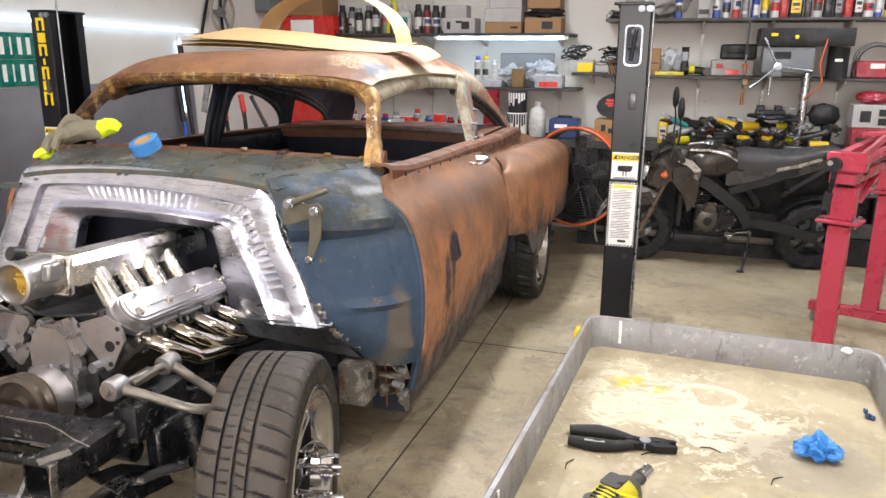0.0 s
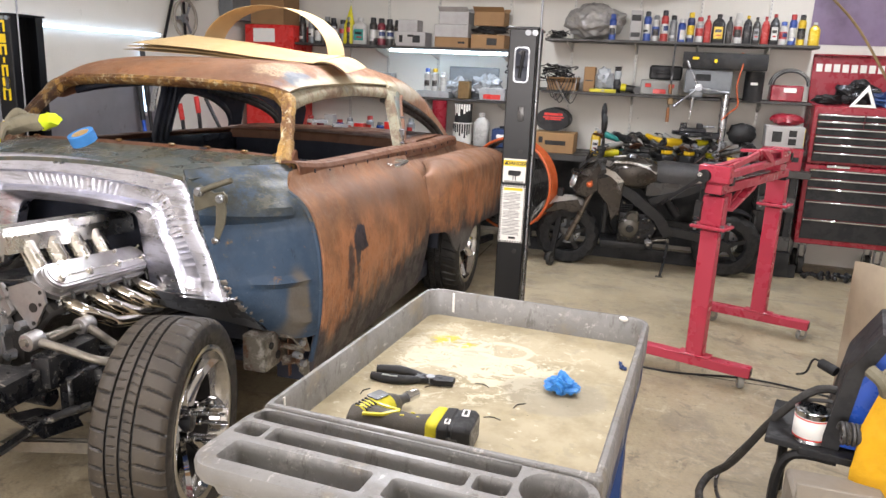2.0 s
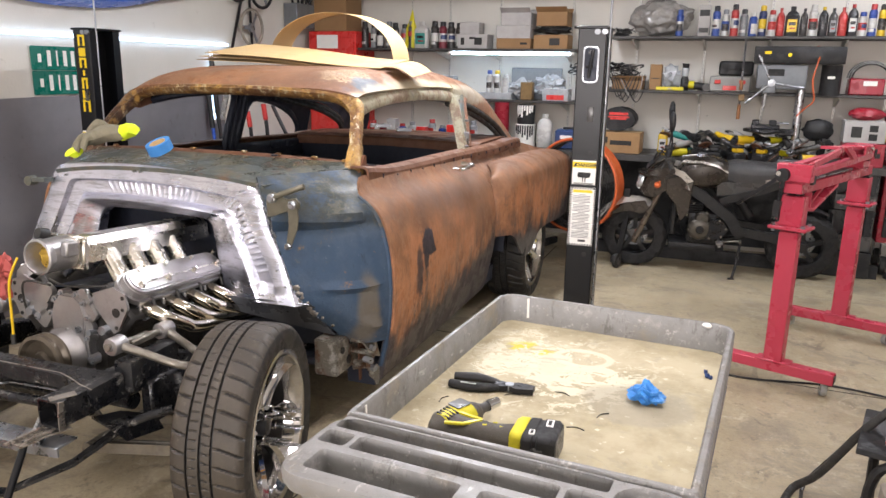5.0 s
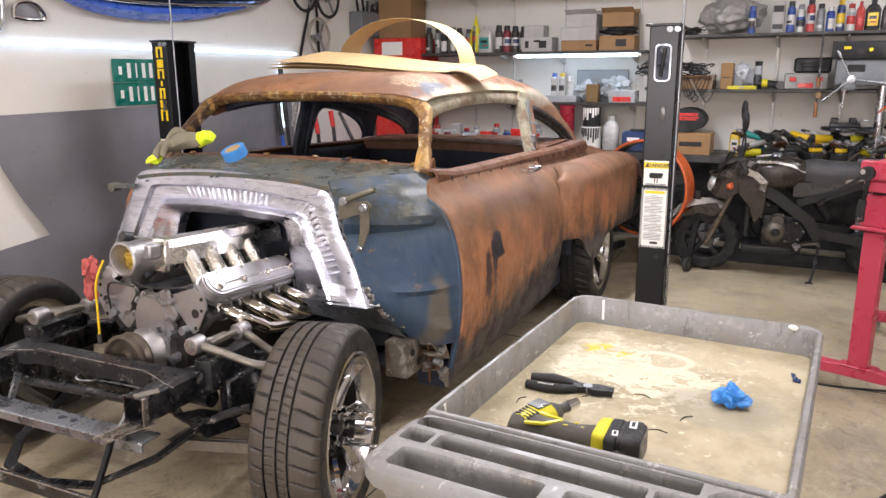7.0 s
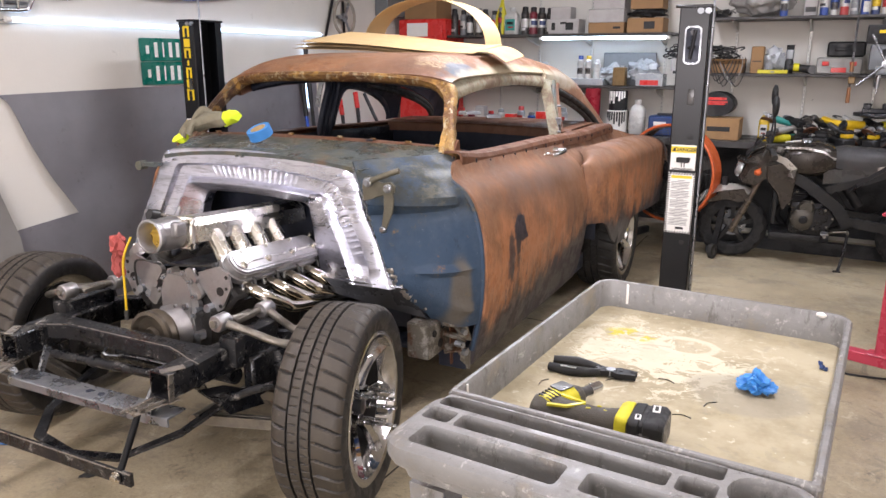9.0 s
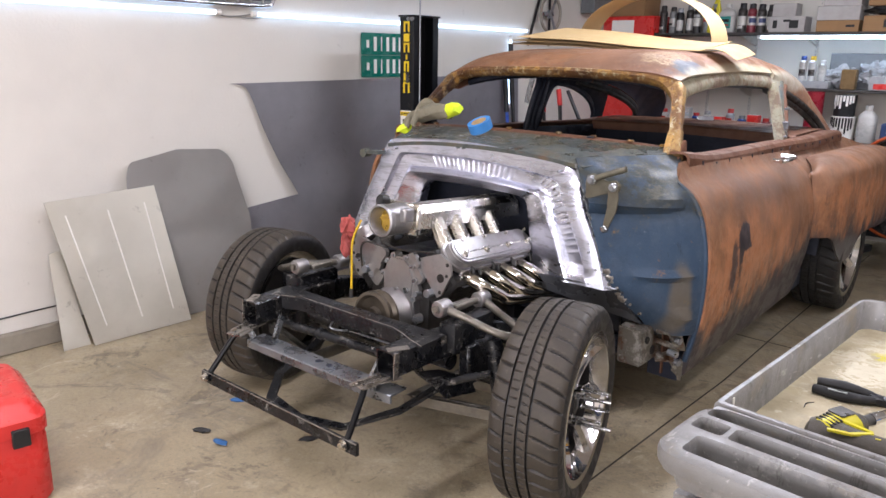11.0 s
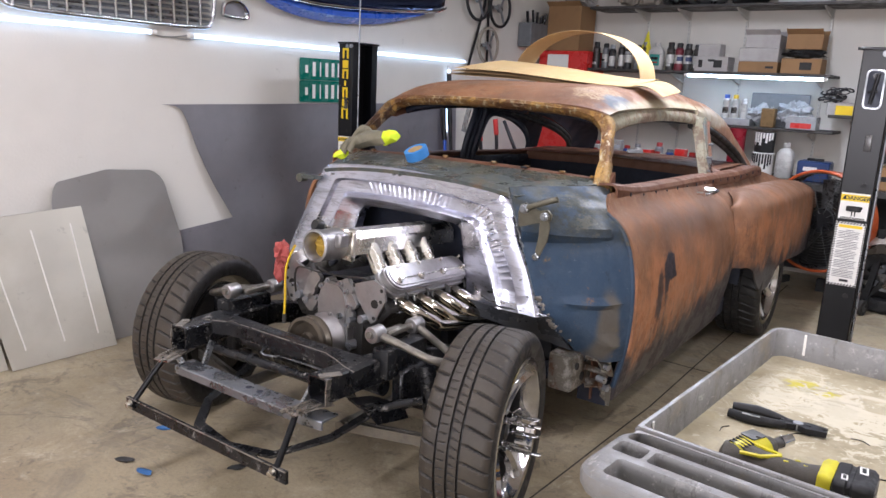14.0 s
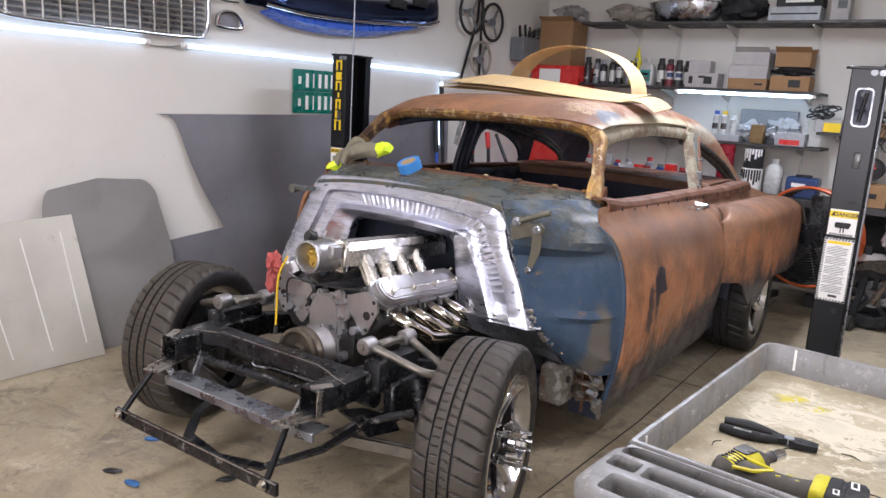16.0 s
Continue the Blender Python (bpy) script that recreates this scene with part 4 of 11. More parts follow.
shell(bm, [[(x, y, z - 0.02 * abs(x)) for x in span(-0.66, 0.66, 9)] for y, z in ((2.66, 0.955), (2.662, 1.0), (2.675, 1.012), (2.8, 1.015), (3.0, 1.015), (3.2, 1.015), (3.42, 1.0))], -0.016)
part("parcel_shelf", bm, M_COWLR, car, "bare rusty parcel shelf")
bm = BM()
strip(bm, [(x, 2.05 + 0.02 * x, 0.90 - 0.01 * x) for x in span(-0.62, 0.64, 5)], 0.05, 0.02)
part("seat_brace", bm, M_RAWSTEEL, car, "bright bare steel seat brace")
deck = curve([(3.32, 0.985), (3.6, 0.975), (3.9, 0.92), (4.15, 0.80), (4.28, 0.60), (4.3, 0.40)])
bm = BM()
shell(bm, [[(u * (0.76 - 0.06 * k), 3.32 + 0.98 * k ** 0.8, deck(3.32 + 0.98 * k ** 0.8) - 0.09 * abs(u) ** 3) for u in span(-1, 1, 15)] for k in span(0, 1, 16)], -0.012)
part("boot_lid", bm, M_RUST, car)
for y, z0, z1 in ((2.72, 0.30, 0.96), (0.70, 0.34, 1.02)):
    boxpart("bulkhead", (0, y, (z0 + z1) / 2), (1.3, 0.015, z1 - z0), M_INNER, car)
bm = BM()
box(bm, (0, 1.72, 0.27), (1.62, 2.1, 0.03), 0.008)
box(bm, (0, 1.6, 0.32), (0.22, 1.9, 0.12), 0.03, None, 2)
part("floor_pan", bm, M_INNER, car)
bm = BM()
rows = []
for x in span(-0.66, 0.66, 13):
    rows.append([(x, 0.98, 1.06), (x, 1.10, 1.045), (x, 1.13, 0.99), (x, 1.10, 0.86), (x, 1.02, 0.80), (x, 0.95, 0.9)])
loft(bm, rows)
part("dashboard", bm, M_INNER, car, "bare dark steel dashboard")
for s in (1, -1):
    bm = BM()
    strip(bm, [(s * 0.80, y, 0.265) for y in span(0.66, 2.35, 5)], 0.12, 0.09)
    part("rocker", bm, M_INNER, car)

# cowl top and sides
bm = BM()
rows = []
for k in span(0, 1, 10):
    y = 0.50 + 0.42 * k
    w = 0.50 + 0.215 * k
    rows.append([(u * w, y - 0.02 - (0.10 * k) * (1 - u * u), 1.062 + 0.035 * k - (0.035 - 0.01 * k) * abs(u) ** 2.5) for u in span(-1, 1, 21)])
shell(bm, rows, -0.015)
cowl = part("cowl", bm, M_COWL, car, "worn dull green and brown cowl panel")
bm = BM()  # the windscreen's lower channel, rusty, with clips
rows = []
for u in span(-1, 1, 25):
    y = 0.93 - 0.10 * (1 - u * u)
    z = 1.098 - 0.030 * abs(u) ** 2.5
    x = u * 0.70
    rows.append([(x, y - 0.055, z - 0.004), (x, y - 0.03, z + 0.006), (x, y, z + 0.004), (x, y + 0.02, z - 0.006), (x, y + 0.04, z - 0.03), (x, y - 0.05, z - 0.03)])
loft(bm, rows)
part("windscreen_channel", bm, M_COWLR, cowl, "rusty windscreen channel")
for u in (-0.75, -0.3, -0.08, 0.28, 0.5, 0.72, 0.9):
    bm = BM()
    box(bm, (u * 0.70, 0.895 - 0.10 * (1 - u * u), 1.108 - 0.03 * abs(u) ** 2.5), (0.026, 0.016, 0.010), 0.003)
    part("glass_clip", bm, M_WELD, cowl)
bm = BM()
box(bm, (0.36, 0.775, 1.103), (0.03, 0.016, 0.008), 0.003)
part("wiper_hole", bm, M_INNER, cowl)

sc_edge = curve([(1.055, 0.450, 0.50), (1.0, 0.487, 0.475), (0.874, 0.550, 0.45), (0.74, 0.600, 0.450), (0.64, 0.640, 0.455), (0.56, 0.685, 0.49), (0.48, 0.740, 0.56), (0.40, 0.76, 0.62), (0.30, 0.77, 0.66)])
for s in (1, -1):
    bm = BM()
    rows = []
    rear = lambda z: hip(min(z, 1.05)) - 0.016
    for z in span(1.05, 0.42, 36):
        fx, fy = sc_edge(z)
        up = min(1, max(0, (z - 0.975) / 0.075))
        up = up * up * (3 - 2 * up)
        rx, ry = rear(z) - (0.07 if s < 0 else 0) - 0.030 * up, 0.690 + 0.17 * up
        line = []
        for k in span(0, 1, 18):
            bulge = 0.035 * math.sin(math.pi * k) + 0.03 * (math.exp(-((z - 0.905 - 0.02 * k) / 0.022) ** 2)) * (1 if k < 0.85 else 0) - 0.018 * math.exp(-((z - 0.862 - 0.02 * k) / 0.02) ** 2)
            bulge += 0.026 * math.exp(-((z - 0.655) / 0.010) ** 2) * max(0, 1 - ((k - 0.55) / 0.38) ** 2)
            bulge += 0.03 * math.exp(-((z - 0.50) / 0.010) ** 2) * max(0, 1 - ((k - 0.68) / 0.25) ** 2)
            if s < 0:
                bulge = -0.02 * math.sin(math.pi * k)
            bulge *= 1 - 0.9 * up
            line.append((s * (fx + (rx - fx) * k + bulge * 0.75) * (1 if s > 0 else 0.80), fy + (ry - fy) * k - bulge * 0.6 + (0.05 if s < 0 else 0), z))
        rows.append(line)
    shell(bm, rows, -0.012 * s)
    cside = part("cowl_side", bm, M_BLUE, car, "old dark blue inner cowl panel with stains")
    bm = BM()  # rounded lip in front of the door edge
    tube(bm, [(s * (rear(z) + 0.004 - (0.07 if s < 0 else 0)) * (1 if s > 0 else 0.80), 0.682, z) for z in span(0.975, 0.30, 24)], 0.010, 8)
    part("cowl_lip", bm, M_BLUE, cside)
    # the torn lower bracket: a bare welded box, a rusty claw in front of the door, nuts
    bm = BM()
    loft(bm, [[(s * (0.735 + a), y, 0.378 + b) for a, b in ((-0.05, -0.072), (0.046, -0.072), (0.052, -0.05), (0.046, 0.068), (-0.05, 0.075))] for y in (0.49, 0.50, 0.62, 0.70)])
    bmesh.ops.bevel(bm, geom=bm.edges[:], offset=0.006, segments=2, affect="EDGES")
    mount = part("body_mount", bm, M_MOUNT, cside, "torn, dirty steel body mount")
    for y, z, r in ((0.53, 0.405, 0.014), (0.58, 0.352, 0.018), (0.60, 0.415, 0.010)):
        bm = BM()
        rod(bm, (s * 0.779, y, z), (s * 0.789, y, z), r, None, 14)
        part("mount_hole", bm, M_INK, mount)
    for pts, w in (([(s * 0.785, 0.60, 0.44), (s * 0.825, 0.625, 0.432), (s * 0.850, 0.65, 0.40), (s * 0.852, 0.665, 0.345)], 0.06), ([(s * 0.785, 0.61, 0.315), (s * 0.83, 0.64, 0.318), (s * 0.856, 0.665, 0.29), (s * 0.850, 0.675, 0.225)], 0.05), ([(s * 0.79, 0.60, 0.385), (s * 0.835, 0.625, 0.372), (s * 0.862, 0.65, 0.352)], 0.025)):
        bm = BM()
        strip(bm, pts, w, 0.007, (0, -0.5, 1))
        part("claw", bm, M_MOUNT, mount, "rusty bent bracket claw")
    for y, z in ((0.655, 0.39), (0.63, 0.345), (0.665, 0.30)):
        bm = BM()
        rod(bm, (s * 0.835, y - 0.01, z), (s * 0.872, y - 0.022, z), 0.013, None, 6)
        part("nut", bm, M_RAWSTEEL, mount)
    bm = BM()
    strip(bm, [(s * 0.787, 0.64, 0.47), (s * 0.80, 0.665, 0.40), (s * 0.80, 0.675, 0.24)], 0.06, 0.006, (1, 0, 0))
    part("rear_flange", bm, M_COWLR, mount)
# bonnet hinge left hanging on the cowl side: stamped plate, upper arm, drop link
M_HINGE = simple("grimy_steel", lin("656153"), 0.45, 0.4, 0.6, 24, 0.4)
bm = BM()
T = Matrix.Translation((0, 0.416, 0)) @ Matrix.Rotation(radians(90), 4, "X")
plate(bm, [(0.552, 0.985), (0.560, 1.012), (0.582, 1.022), (0.604, 1.012), (0.640, 0.998), (0.672, 1.006), (0.690, 0.990), (0.686, 0.966), (0.664, 0.958), (0.625, 0.950), (0.585, 0.934), (0.556, 0.928)], 0.008, T)
bmesh.ops.bevel(bm, geom=bm.edges[:], offset=0.002, segments=1, affect="EDGES")
hinge = part("bonnet_hinge", bm, M_HINGE, car, "grimy stamped bonnet hinge")
bm = BM()
tube(bm, [(0.580, 0.398, 0.998), (0.640, 0.402, 1.024), (0.705, 0.415, 1.048)], 0.011, 10)
part("hinge_arm", bm, M_HINGE, hinge)
bm = BM()
T = Matrix.Translation((0, 0.404, 0)) @ Matrix.Rotation(radians(90), 4, "X")
plate(bm, [(0.652, 0.990), (0.672, 0.998), (0.684, 0.984), (0.690, 0.94), (0.684, 0.895), (0.660, 0.840), (0.646, 0.815), (0.636, 0.824), (0.640, 0.860), (0.648, 0.905), (0.648, 0.95)], 0.007, T)
bmesh.ops.bevel(bm, geom=bm.edges[:], offset=0.002, segments=1, affect="EDGES")
part("hinge_link", bm, M_HINGE, hinge, "leaf-shaped steel hinge link")
for x, z, r in ((0.584, 1.000, 0.017), (0.667, 0.982, 0.015), (0.645, 0.830, 0.013)):
    bm = BM()
    lathe(bm, [(0.0, 0.014), (r * 0.6, 0.014), (r * 0.7, 0.008), (r, 0.006), (r, -0.010)], Matrix.Translation((x, 0.396, z)) @ Matrix.Rotation(radians(90), 4, "X"), 16)
    part("hinge_pin", bm, M_RAWSTEEL, hinge)
bm = BM()  # left hinge end
strip(bm, [(-0.52, 0.46, 0.985), (-0.60, 0.48, 0.98), (-0.64, 0.49, 0.972)], 0.04, 0.016)
rod(bm, (-0.64, 0.46, 0.972), (-0.64, 0.50, 0.972), 0.02)
part("bonnet_hinge", bm, M_COWL, car, "grimy bonnet hinge arm")
bm = BM()
for k in range(5):
    tube(bm, [(0.79, 0.60 + k * 0.011, 0.842 + 0.004 * k), (0.805, 0.606 + k * 0.011, 0.850 + 0.006 * k), (0.80, 0.612 + k * 0.011, 0.862 + 0.004 * k)], 0.004, 6)
part("spring_clip", bm, M_INNER, car)

# hand-made aluminium scoop surround
def scoop_line(w0, w1, z0, z1, r, n=44):
    """An upturned U with rounded corners: half width w0 at the foot, w1 at the top."""
    foot, top = Vector((-w0, z0)), Vector((-w1, z1))
    leg = (foot - top).normalized()
    turn = math.acos(max(-1, min(1, leg.x)))  # between the leg and the top edge
    cutoff = r / math.tan(turn / 2)
    a, b = top + leg * cutoff, top + Vector((cutoff, 0))
    half = []
    for k in span(0, 1, 12):
        half.append(foot + (a - foot) * k)
    for k in span(0, 1, 10)[1:]:
        half.append((a * (1 - k) + top * k) * (1 - k) + (top * (1 - k) + b * k) * k)
    line = half + [Vector((b.x * (1 - 2 * k), z1)) for k in span(0, 1, 14)[1:-1]] + [Vector((-p.x, p.y)) for p in reversed(half)]
    run = [0.0]
    for p, q in zip(line, line[1:]):
        run.append(run[-1] + (q - p).length)
    out, j = [], 0
    for k in range(n):
        d = run[-1] * k / (n - 1)
        while j < len(line) - 2 and run[j + 1] < d:
            j += 1
        f = (d - run[j]) / max(run[j + 1] - run[j], 1e-9)
        out.append(tuple(line[j] + (line[j + 1] - line[j]) * f))
    return out


bm = BM()
rings = [(0.715, 0.530, 1.060, 0.085, 0.040), (0.672, 0.492, 1.068, 0.07, 0.020), (0.665, 0.486, 1.071, 0.07, 0.006), (0.655, 0.476, 1.066, 0.065, 0.0), (0.600, 0.412, 1.008, 0.045, 0.002), (0.594, 0.405, 1.002, 0.045, 0.010), (0.588, 0.400, 0.997, 0.045, 0.020),
         (0.575, 0.390, 0.987, 0.045, 0.023), (0.560, 0.380, 0.974, 0.045, 0.024), (0.546, 0.370, 0.961, 0.045, 0.024), (0.530, 0.361, 0.948, 0.045, 0.022), (0.522, 0.356, 0.941, 0.045, 0.012), (0.513, 0.350, 0.934, 0.045, 0.001), (0.502, 0.342, 0.927, 0.045, -0.003), (0.488, 0.332, 0.919, 0.045, 0.001),
         (0.440, 0.305, 0.910, 0.05, 0.010), (0.350, 0.272, 0.897, 0.05, 0.020), (0.338, 0.264, 0.890, 0.05, 0.028), (0.332, 0.259, 0.886, 0.05, 0.07)]
N = 480
SX = -0.02  # sideways shift that fits the outline to the camera's view
rows = []
for i, (w0, w1, z1, r, dy) in enumerate(rings):
    line = []
    for j, (x, z) in enumerate(scoop_line(w0, w1, 0.59, z1, r, N)):
        f = min(1, max(0, (z - 0.62) / 0.04))
        dip = dy * f if 4 < i < 12 else dy  # the channel runs out above the foot
        d = dip + 0.435 + 0.05 * (z - 0.6) / 0.45
        k = j / (N - 1)
        if i in (7, 8, 9) and (0.36 < k < 0.64 or 0.70 < k < 0.93):  # a row of hammered beads in the channel
            d -= (0.008, 0.008, 0.003)[i - 7] * max(0, math.sin(j * 0.80)) ** 0.7 * (0.7 + 0.3 * math.sin(j * 0.27))
        d += 0.003 * noise.noise(Vector((x * 6, z * 6, i * 0.3))) + 0.0012 * noise.noise(Vector((x * 23, z * 23, i * 0.5)))
        line.append((x + SX, d, z - 0.15 * (x + 0.10) ** 2 * min(1, max(0, (z - 0.75) / 0.2))))
    rows.append(line)
shell(bm, rows, 0.004)
scoop = part("scoop_surround", bm, M_SCOOP, car, "hand-hammered bare aluminium firewall scoop")
bm = BM()  # weld along the right edge
for k in span(0, 1, 46):
    z = 1.03 - 0.43 * k
    x, y = sc_edge(z)
    r = 0.005 + 0.003 * random.random()
    bmesh.ops.create_icosphere(bm, subdivisions=1, radius=r, matrix=Matrix.Translation((x + 0.004 * random.uniform(-1, 1), y - 0.004, z)))
part("weld_bead", bm, M_RAWSTEEL, scoop)
for x, z in ((-0.44, 1.01), (0.40, 1.0), (-0.09, 1.045), (-0.06, 1.045), (0.60, 0.66), (0.565, 0.72)):
    bm = BM()
    rod(bm, (x, 0.50, z), (x, 0.468 - 0.03 * (z < 0.8), z), 0.005, 0.004, 8)
    part("rivet", bm, M_RAWSTEEL, scoop)
bm = BM()
shell(bm, [[(0.36 + 0.33 * k, 0.42 + 0.03 * k + 0.02 * q, 0.605 - 0.006 * q), (0.40 + 0.34 * k, 0.42 + 0.16 * k + 0.1 * q, 0.575 - 0.06 * k)] for k in span(0, 1, 5) for q in (0,)], 0.006)
shell(bm, [[(0.37 + 0.30 * k, 0.43 + 0.04 * k, 0.600), (0.40 + 0.345 * k, 0.44 + 0.11 * k, 0.545 - 0.085 * k), (0.44 + 0.32 * k, 0.62 + 0.05 * k, 0.48 - 0.06 * k)] for k in span(0, 1, 8)], 0.006)
part("lower_panel", bm, simple("dark_sheet_steel", lin("45474b"), 0.36, 0.35, 0.4, 10, 0.2), scoop, "dark sheet steel under the scoop")
bm = BM()
blob(bm, (0.70, 0.505, 0.585), 0.045, 0.5, 4, 3, (0.5, 0.5, 1.0), 3)
part("ground_patch", bm, M_SCOOP, scoop, "shiny ground weld patch")
rnd = random.Random(5)
for k in range(14):  # small crumbs of torn, ground-off sheet along the lower edge
    z = 0.66 - 0.012 * k
    x, y = sc_edge(z)
    bm = BM()
    blob(bm, (x + rnd.uniform(0.0, 0.022), y - 0.004 - rnd.uniform(0, 0.006), z + rnd.uniform(-0.006, 0.006)), rnd.uniform(0.006, 0.013), 0.8, 3, k + 1, (1.1, 0.4, 0.9), 2)
    part("torn_crumb", bm, M_TORN, scoop, "bright crumb of torn sheet")
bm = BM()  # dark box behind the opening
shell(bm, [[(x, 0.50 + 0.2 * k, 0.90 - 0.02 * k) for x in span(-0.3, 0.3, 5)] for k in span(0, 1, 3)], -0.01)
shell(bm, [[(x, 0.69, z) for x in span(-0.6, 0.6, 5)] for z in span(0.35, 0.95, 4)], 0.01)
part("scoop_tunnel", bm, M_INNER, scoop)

# ---- wheels ----
def tyre_mesh(R, width, rim):
    """A low tyre with ribs and shoulder blocks; axis along x."""
    bm = BM()
    h = width / 2
    seg = 560
    us = [-1, -0.95, -0.86, -0.74, -0.62, -0.52, -0.505, -0.46, -0.445, -0.34, -0.23, -0.17, -0.155, -0.105, -0.09, 0.0, 0.08, 0.14, 0.155, 0.205, 0.22, 0.32, 0.44, 0.56, 0.68, 0.78, 0.87, 0.95, 1]
    grooves = {6, 7, 12, 13, 18, 19}
    rows, dark = [], set()
    for k in range(seg):
        a = 2 * math.pi * k / seg
        line = []
        for r, x in ((rim - 0.004, -h * 0.84), (rim + 0.008, -h * 0.95), (rim + 0.03, -h * 1.02), (rim + (R - rim) * 0.6, -h * 1.06)):
            line.append((x, r * math.cos(a), r * math.sin(a)))
        for i, u in enumerate(us):
            r = R - 0.008 * abs(u) ** 4 - 0.012 * (max(0, abs(u) - 0.82) / 0.18) ** 2
            slant = int(round(u * 9))
            cut = False
            if i in grooves:
                r -= 0.009
            elif u > 0.25 or u < -0.55:  # long slits over the shoulders
                cut = (k - slant) % 14 in (0, 1) and abs(u) < 0.97
            elif i in (9, 14, 15, 17):
                cut = (k - slant + 6) % 7 == 0
            if cut:
                r -= 0.006
                dark.add((k, i + 4))
            line.append((u * h * 1.0, r * math.cos(a), r * math.sin(a)))
        for r, x in ((rim + (R - rim) * 0.6, h * 1.06), (rim + 0.03, h * 1.02), (rim + 0.008, h * 0.95), (rim - 0.004, h * 0.84)):
            line.append((x, r * math.cos(a), r * math.sin(a)))
        rows.append(ring(bm, line))
    for k in range(seg):
        n = len(rows[k])
        for j in range(n - 1):
            f = bm.faces.new((rows[k][j], rows[k][j + 1], rows[(k + 1) % seg][j + 1], rows[(k + 1) % seg][j]))
            side = j < 4 or j > n - 6
            # groove and slit faces also take the darker rubber, deepening their shade by colour
            if side or j - 4 in (5, 6, 7, 11, 12, 13, 17, 18, 19) or (k, j) in dark:
                f.material_index = 1
    return bm


def make_rubber():
    m = Mat("tyre_rubber", lin("332d25"), 0.6)
    m.mix(m.noise(6, 6, 0.7, lo=0.4, hi=0.7), lin("443d32"), 0.7)
    m.mix(m.noise(40, 5, 0.7, lo=0.58, hi=0.7), lin("5d564a"), 0.5)
    m.bump(m.noise(120, 3), 0.2, 0.0008)
    return m.m


M_TYRE = make_rubber()
M_SIDEWALL = simple("tyre_sidewall", lin("211f1d"), 0.55, 0, 0.3, 20, 0.2)
M_RIM = simple("dusty_chrome_rim", lin("b9b8b8"), 0.10, 1.0, 0.3, 16, 0, 0.5)
M_BARREL = simple("shade_dark_barrel", lin("3c3a38"), 0.45, 0.6, 0.4)
SPIN = Matrix.Rotation(radians(90), 4, "Y")  # turns a lathe's z to x


def wheel(parent, c, R, width, rim, out, spokes=5, studs=True, turn=0.0, steer=0.0, tread=None):
    """Tyre with a chrome spoked rim; out is +1 or -1 along x."""
    w = new("wheel")
    w.parent = parent
    w.matrix_local = Matrix.Translation(c) @ Matrix.Rotation(radians(steer), 4, "Z")
    w.empty_display_size = 0.05
    tyre = part("tyre", tyre_mesh(R, width, rim), tread or M_TYRE, w, "dusty black low-profile tyre", 30)
    tyre.data.materials.append(M_SIDEWALL)
    bm = BM()
    h = width / 2
    lathe(bm, [(rim + 0.012, h * 0.98), (rim + 0.004, h * 1.0), (rim - 0.012, h * 0.96), (rim - 0.016, h * 0.85), (rim - 0.030, h * 0.6), (rim - 0.034, -h * 0.7), (rim - 0.008, -h * 0.9), (rim + 0.008, -h * 0.95)], SPIN if out > 0 else SPIN @ Matrix.Rotation(math.pi, 4, "X"), 72)
    part("rim", bm, M_RIM, w, "polished chrome rim")
    # inner barrel: a dark colour stands in for the shade inside the rim
    bm = BM()
    lathe(bm, [(rim - 0.037, h * 0.45), (rim - 0.039, -h * 0.8), (rim - 0.10, -h * 0.82), (0.04, -h * 0.8)], SPIN if out > 0 else SPIN @ Matrix.Rotation(math.pi, 4, "X"), 60)
    part("barrel", bm, M_BARREL, w, "inner barrel coloured dark for its shade")
    bm = BM()
    for k in range(spokes):
        a = turn + 2 * math.pi * k / spokes
        e, f = Vector((0, math.cos(a), math.sin(a))), Vector((0, -math.sin(a), math.cos(a)))
        X = Vector((out, 0, 0))
        rows = []
        for q in span(0, 1, 8):
            r = 0.05 + (rim - 0.068) * q
            sw = 0.05 * math.sin(q * 2.2)
            hw = 0.024 - 0.010 * math.sin(q * math.pi) + 0.008 * q
            x = h * (0.35 + 0.42 * q ** 1.5)
            cen = e * r + f * sw
            rows.append([cen + f * (hw * b) + X * (x + dx) for b, dx in ((-1, -0.02), (-0.8, 0.0), (0, 0.012), (0.8, 0.0), (1, -0.02), (0, -0.028))])
        loft(bm, rows)
    part("spokes", bm, M_RIM, w, "twisted chrome spokes")
    bm = BM()
    m = Matrix.Translation((out * h * 0.3, 0, 0)) @ (SPIN if out > 0 else SPIN @ Matrix.Rotation(math.pi, 4, "X"))
    lathe(bm, [(0.0, 0.035), (0.028, 0.033), (0.034, 0.024), (0.036, 0.005), (0.075, 0.0), (0.082, -0.008), (0.082, -0.03), (0.0, -0.03)], m, 32)
    part("hub", bm, M_DARKMETAL, w)
    bm = BM()
    lathe(bm, [(0.06, -0.01), (rim - 0.055, -0.01), (rim - 0.05, -0.014), (rim - 0.05, -0.028), (0.06, -0.03)], Matrix.Translation((out * h * -0.15, 0, 0)) @ SPIN, 40)
    part("brake_disc", bm, M_RAWSTEEL, w)
    if studs:
        for k in range(5):
            a = turn + 0.35 + 2 * math.pi * k / 5
            y, z = 0.057 * math.cos(a), 0.057 * math.sin(a)
            bm = BM()
            rod(bm, (out * h * 0.35, y, z), (out * (h + 0.055 + 0.02 * (k % 2)), y, z), 0.0065, None, 10)
            rod(bm, (out * h * 0.40, y, z), (out * (h * 0.40 + 0.028), y, z), 0.0125, 0.011, 6)
            part("wheel_stud", bm, M_CHROME, w, "long bare wheel stud")
    return w


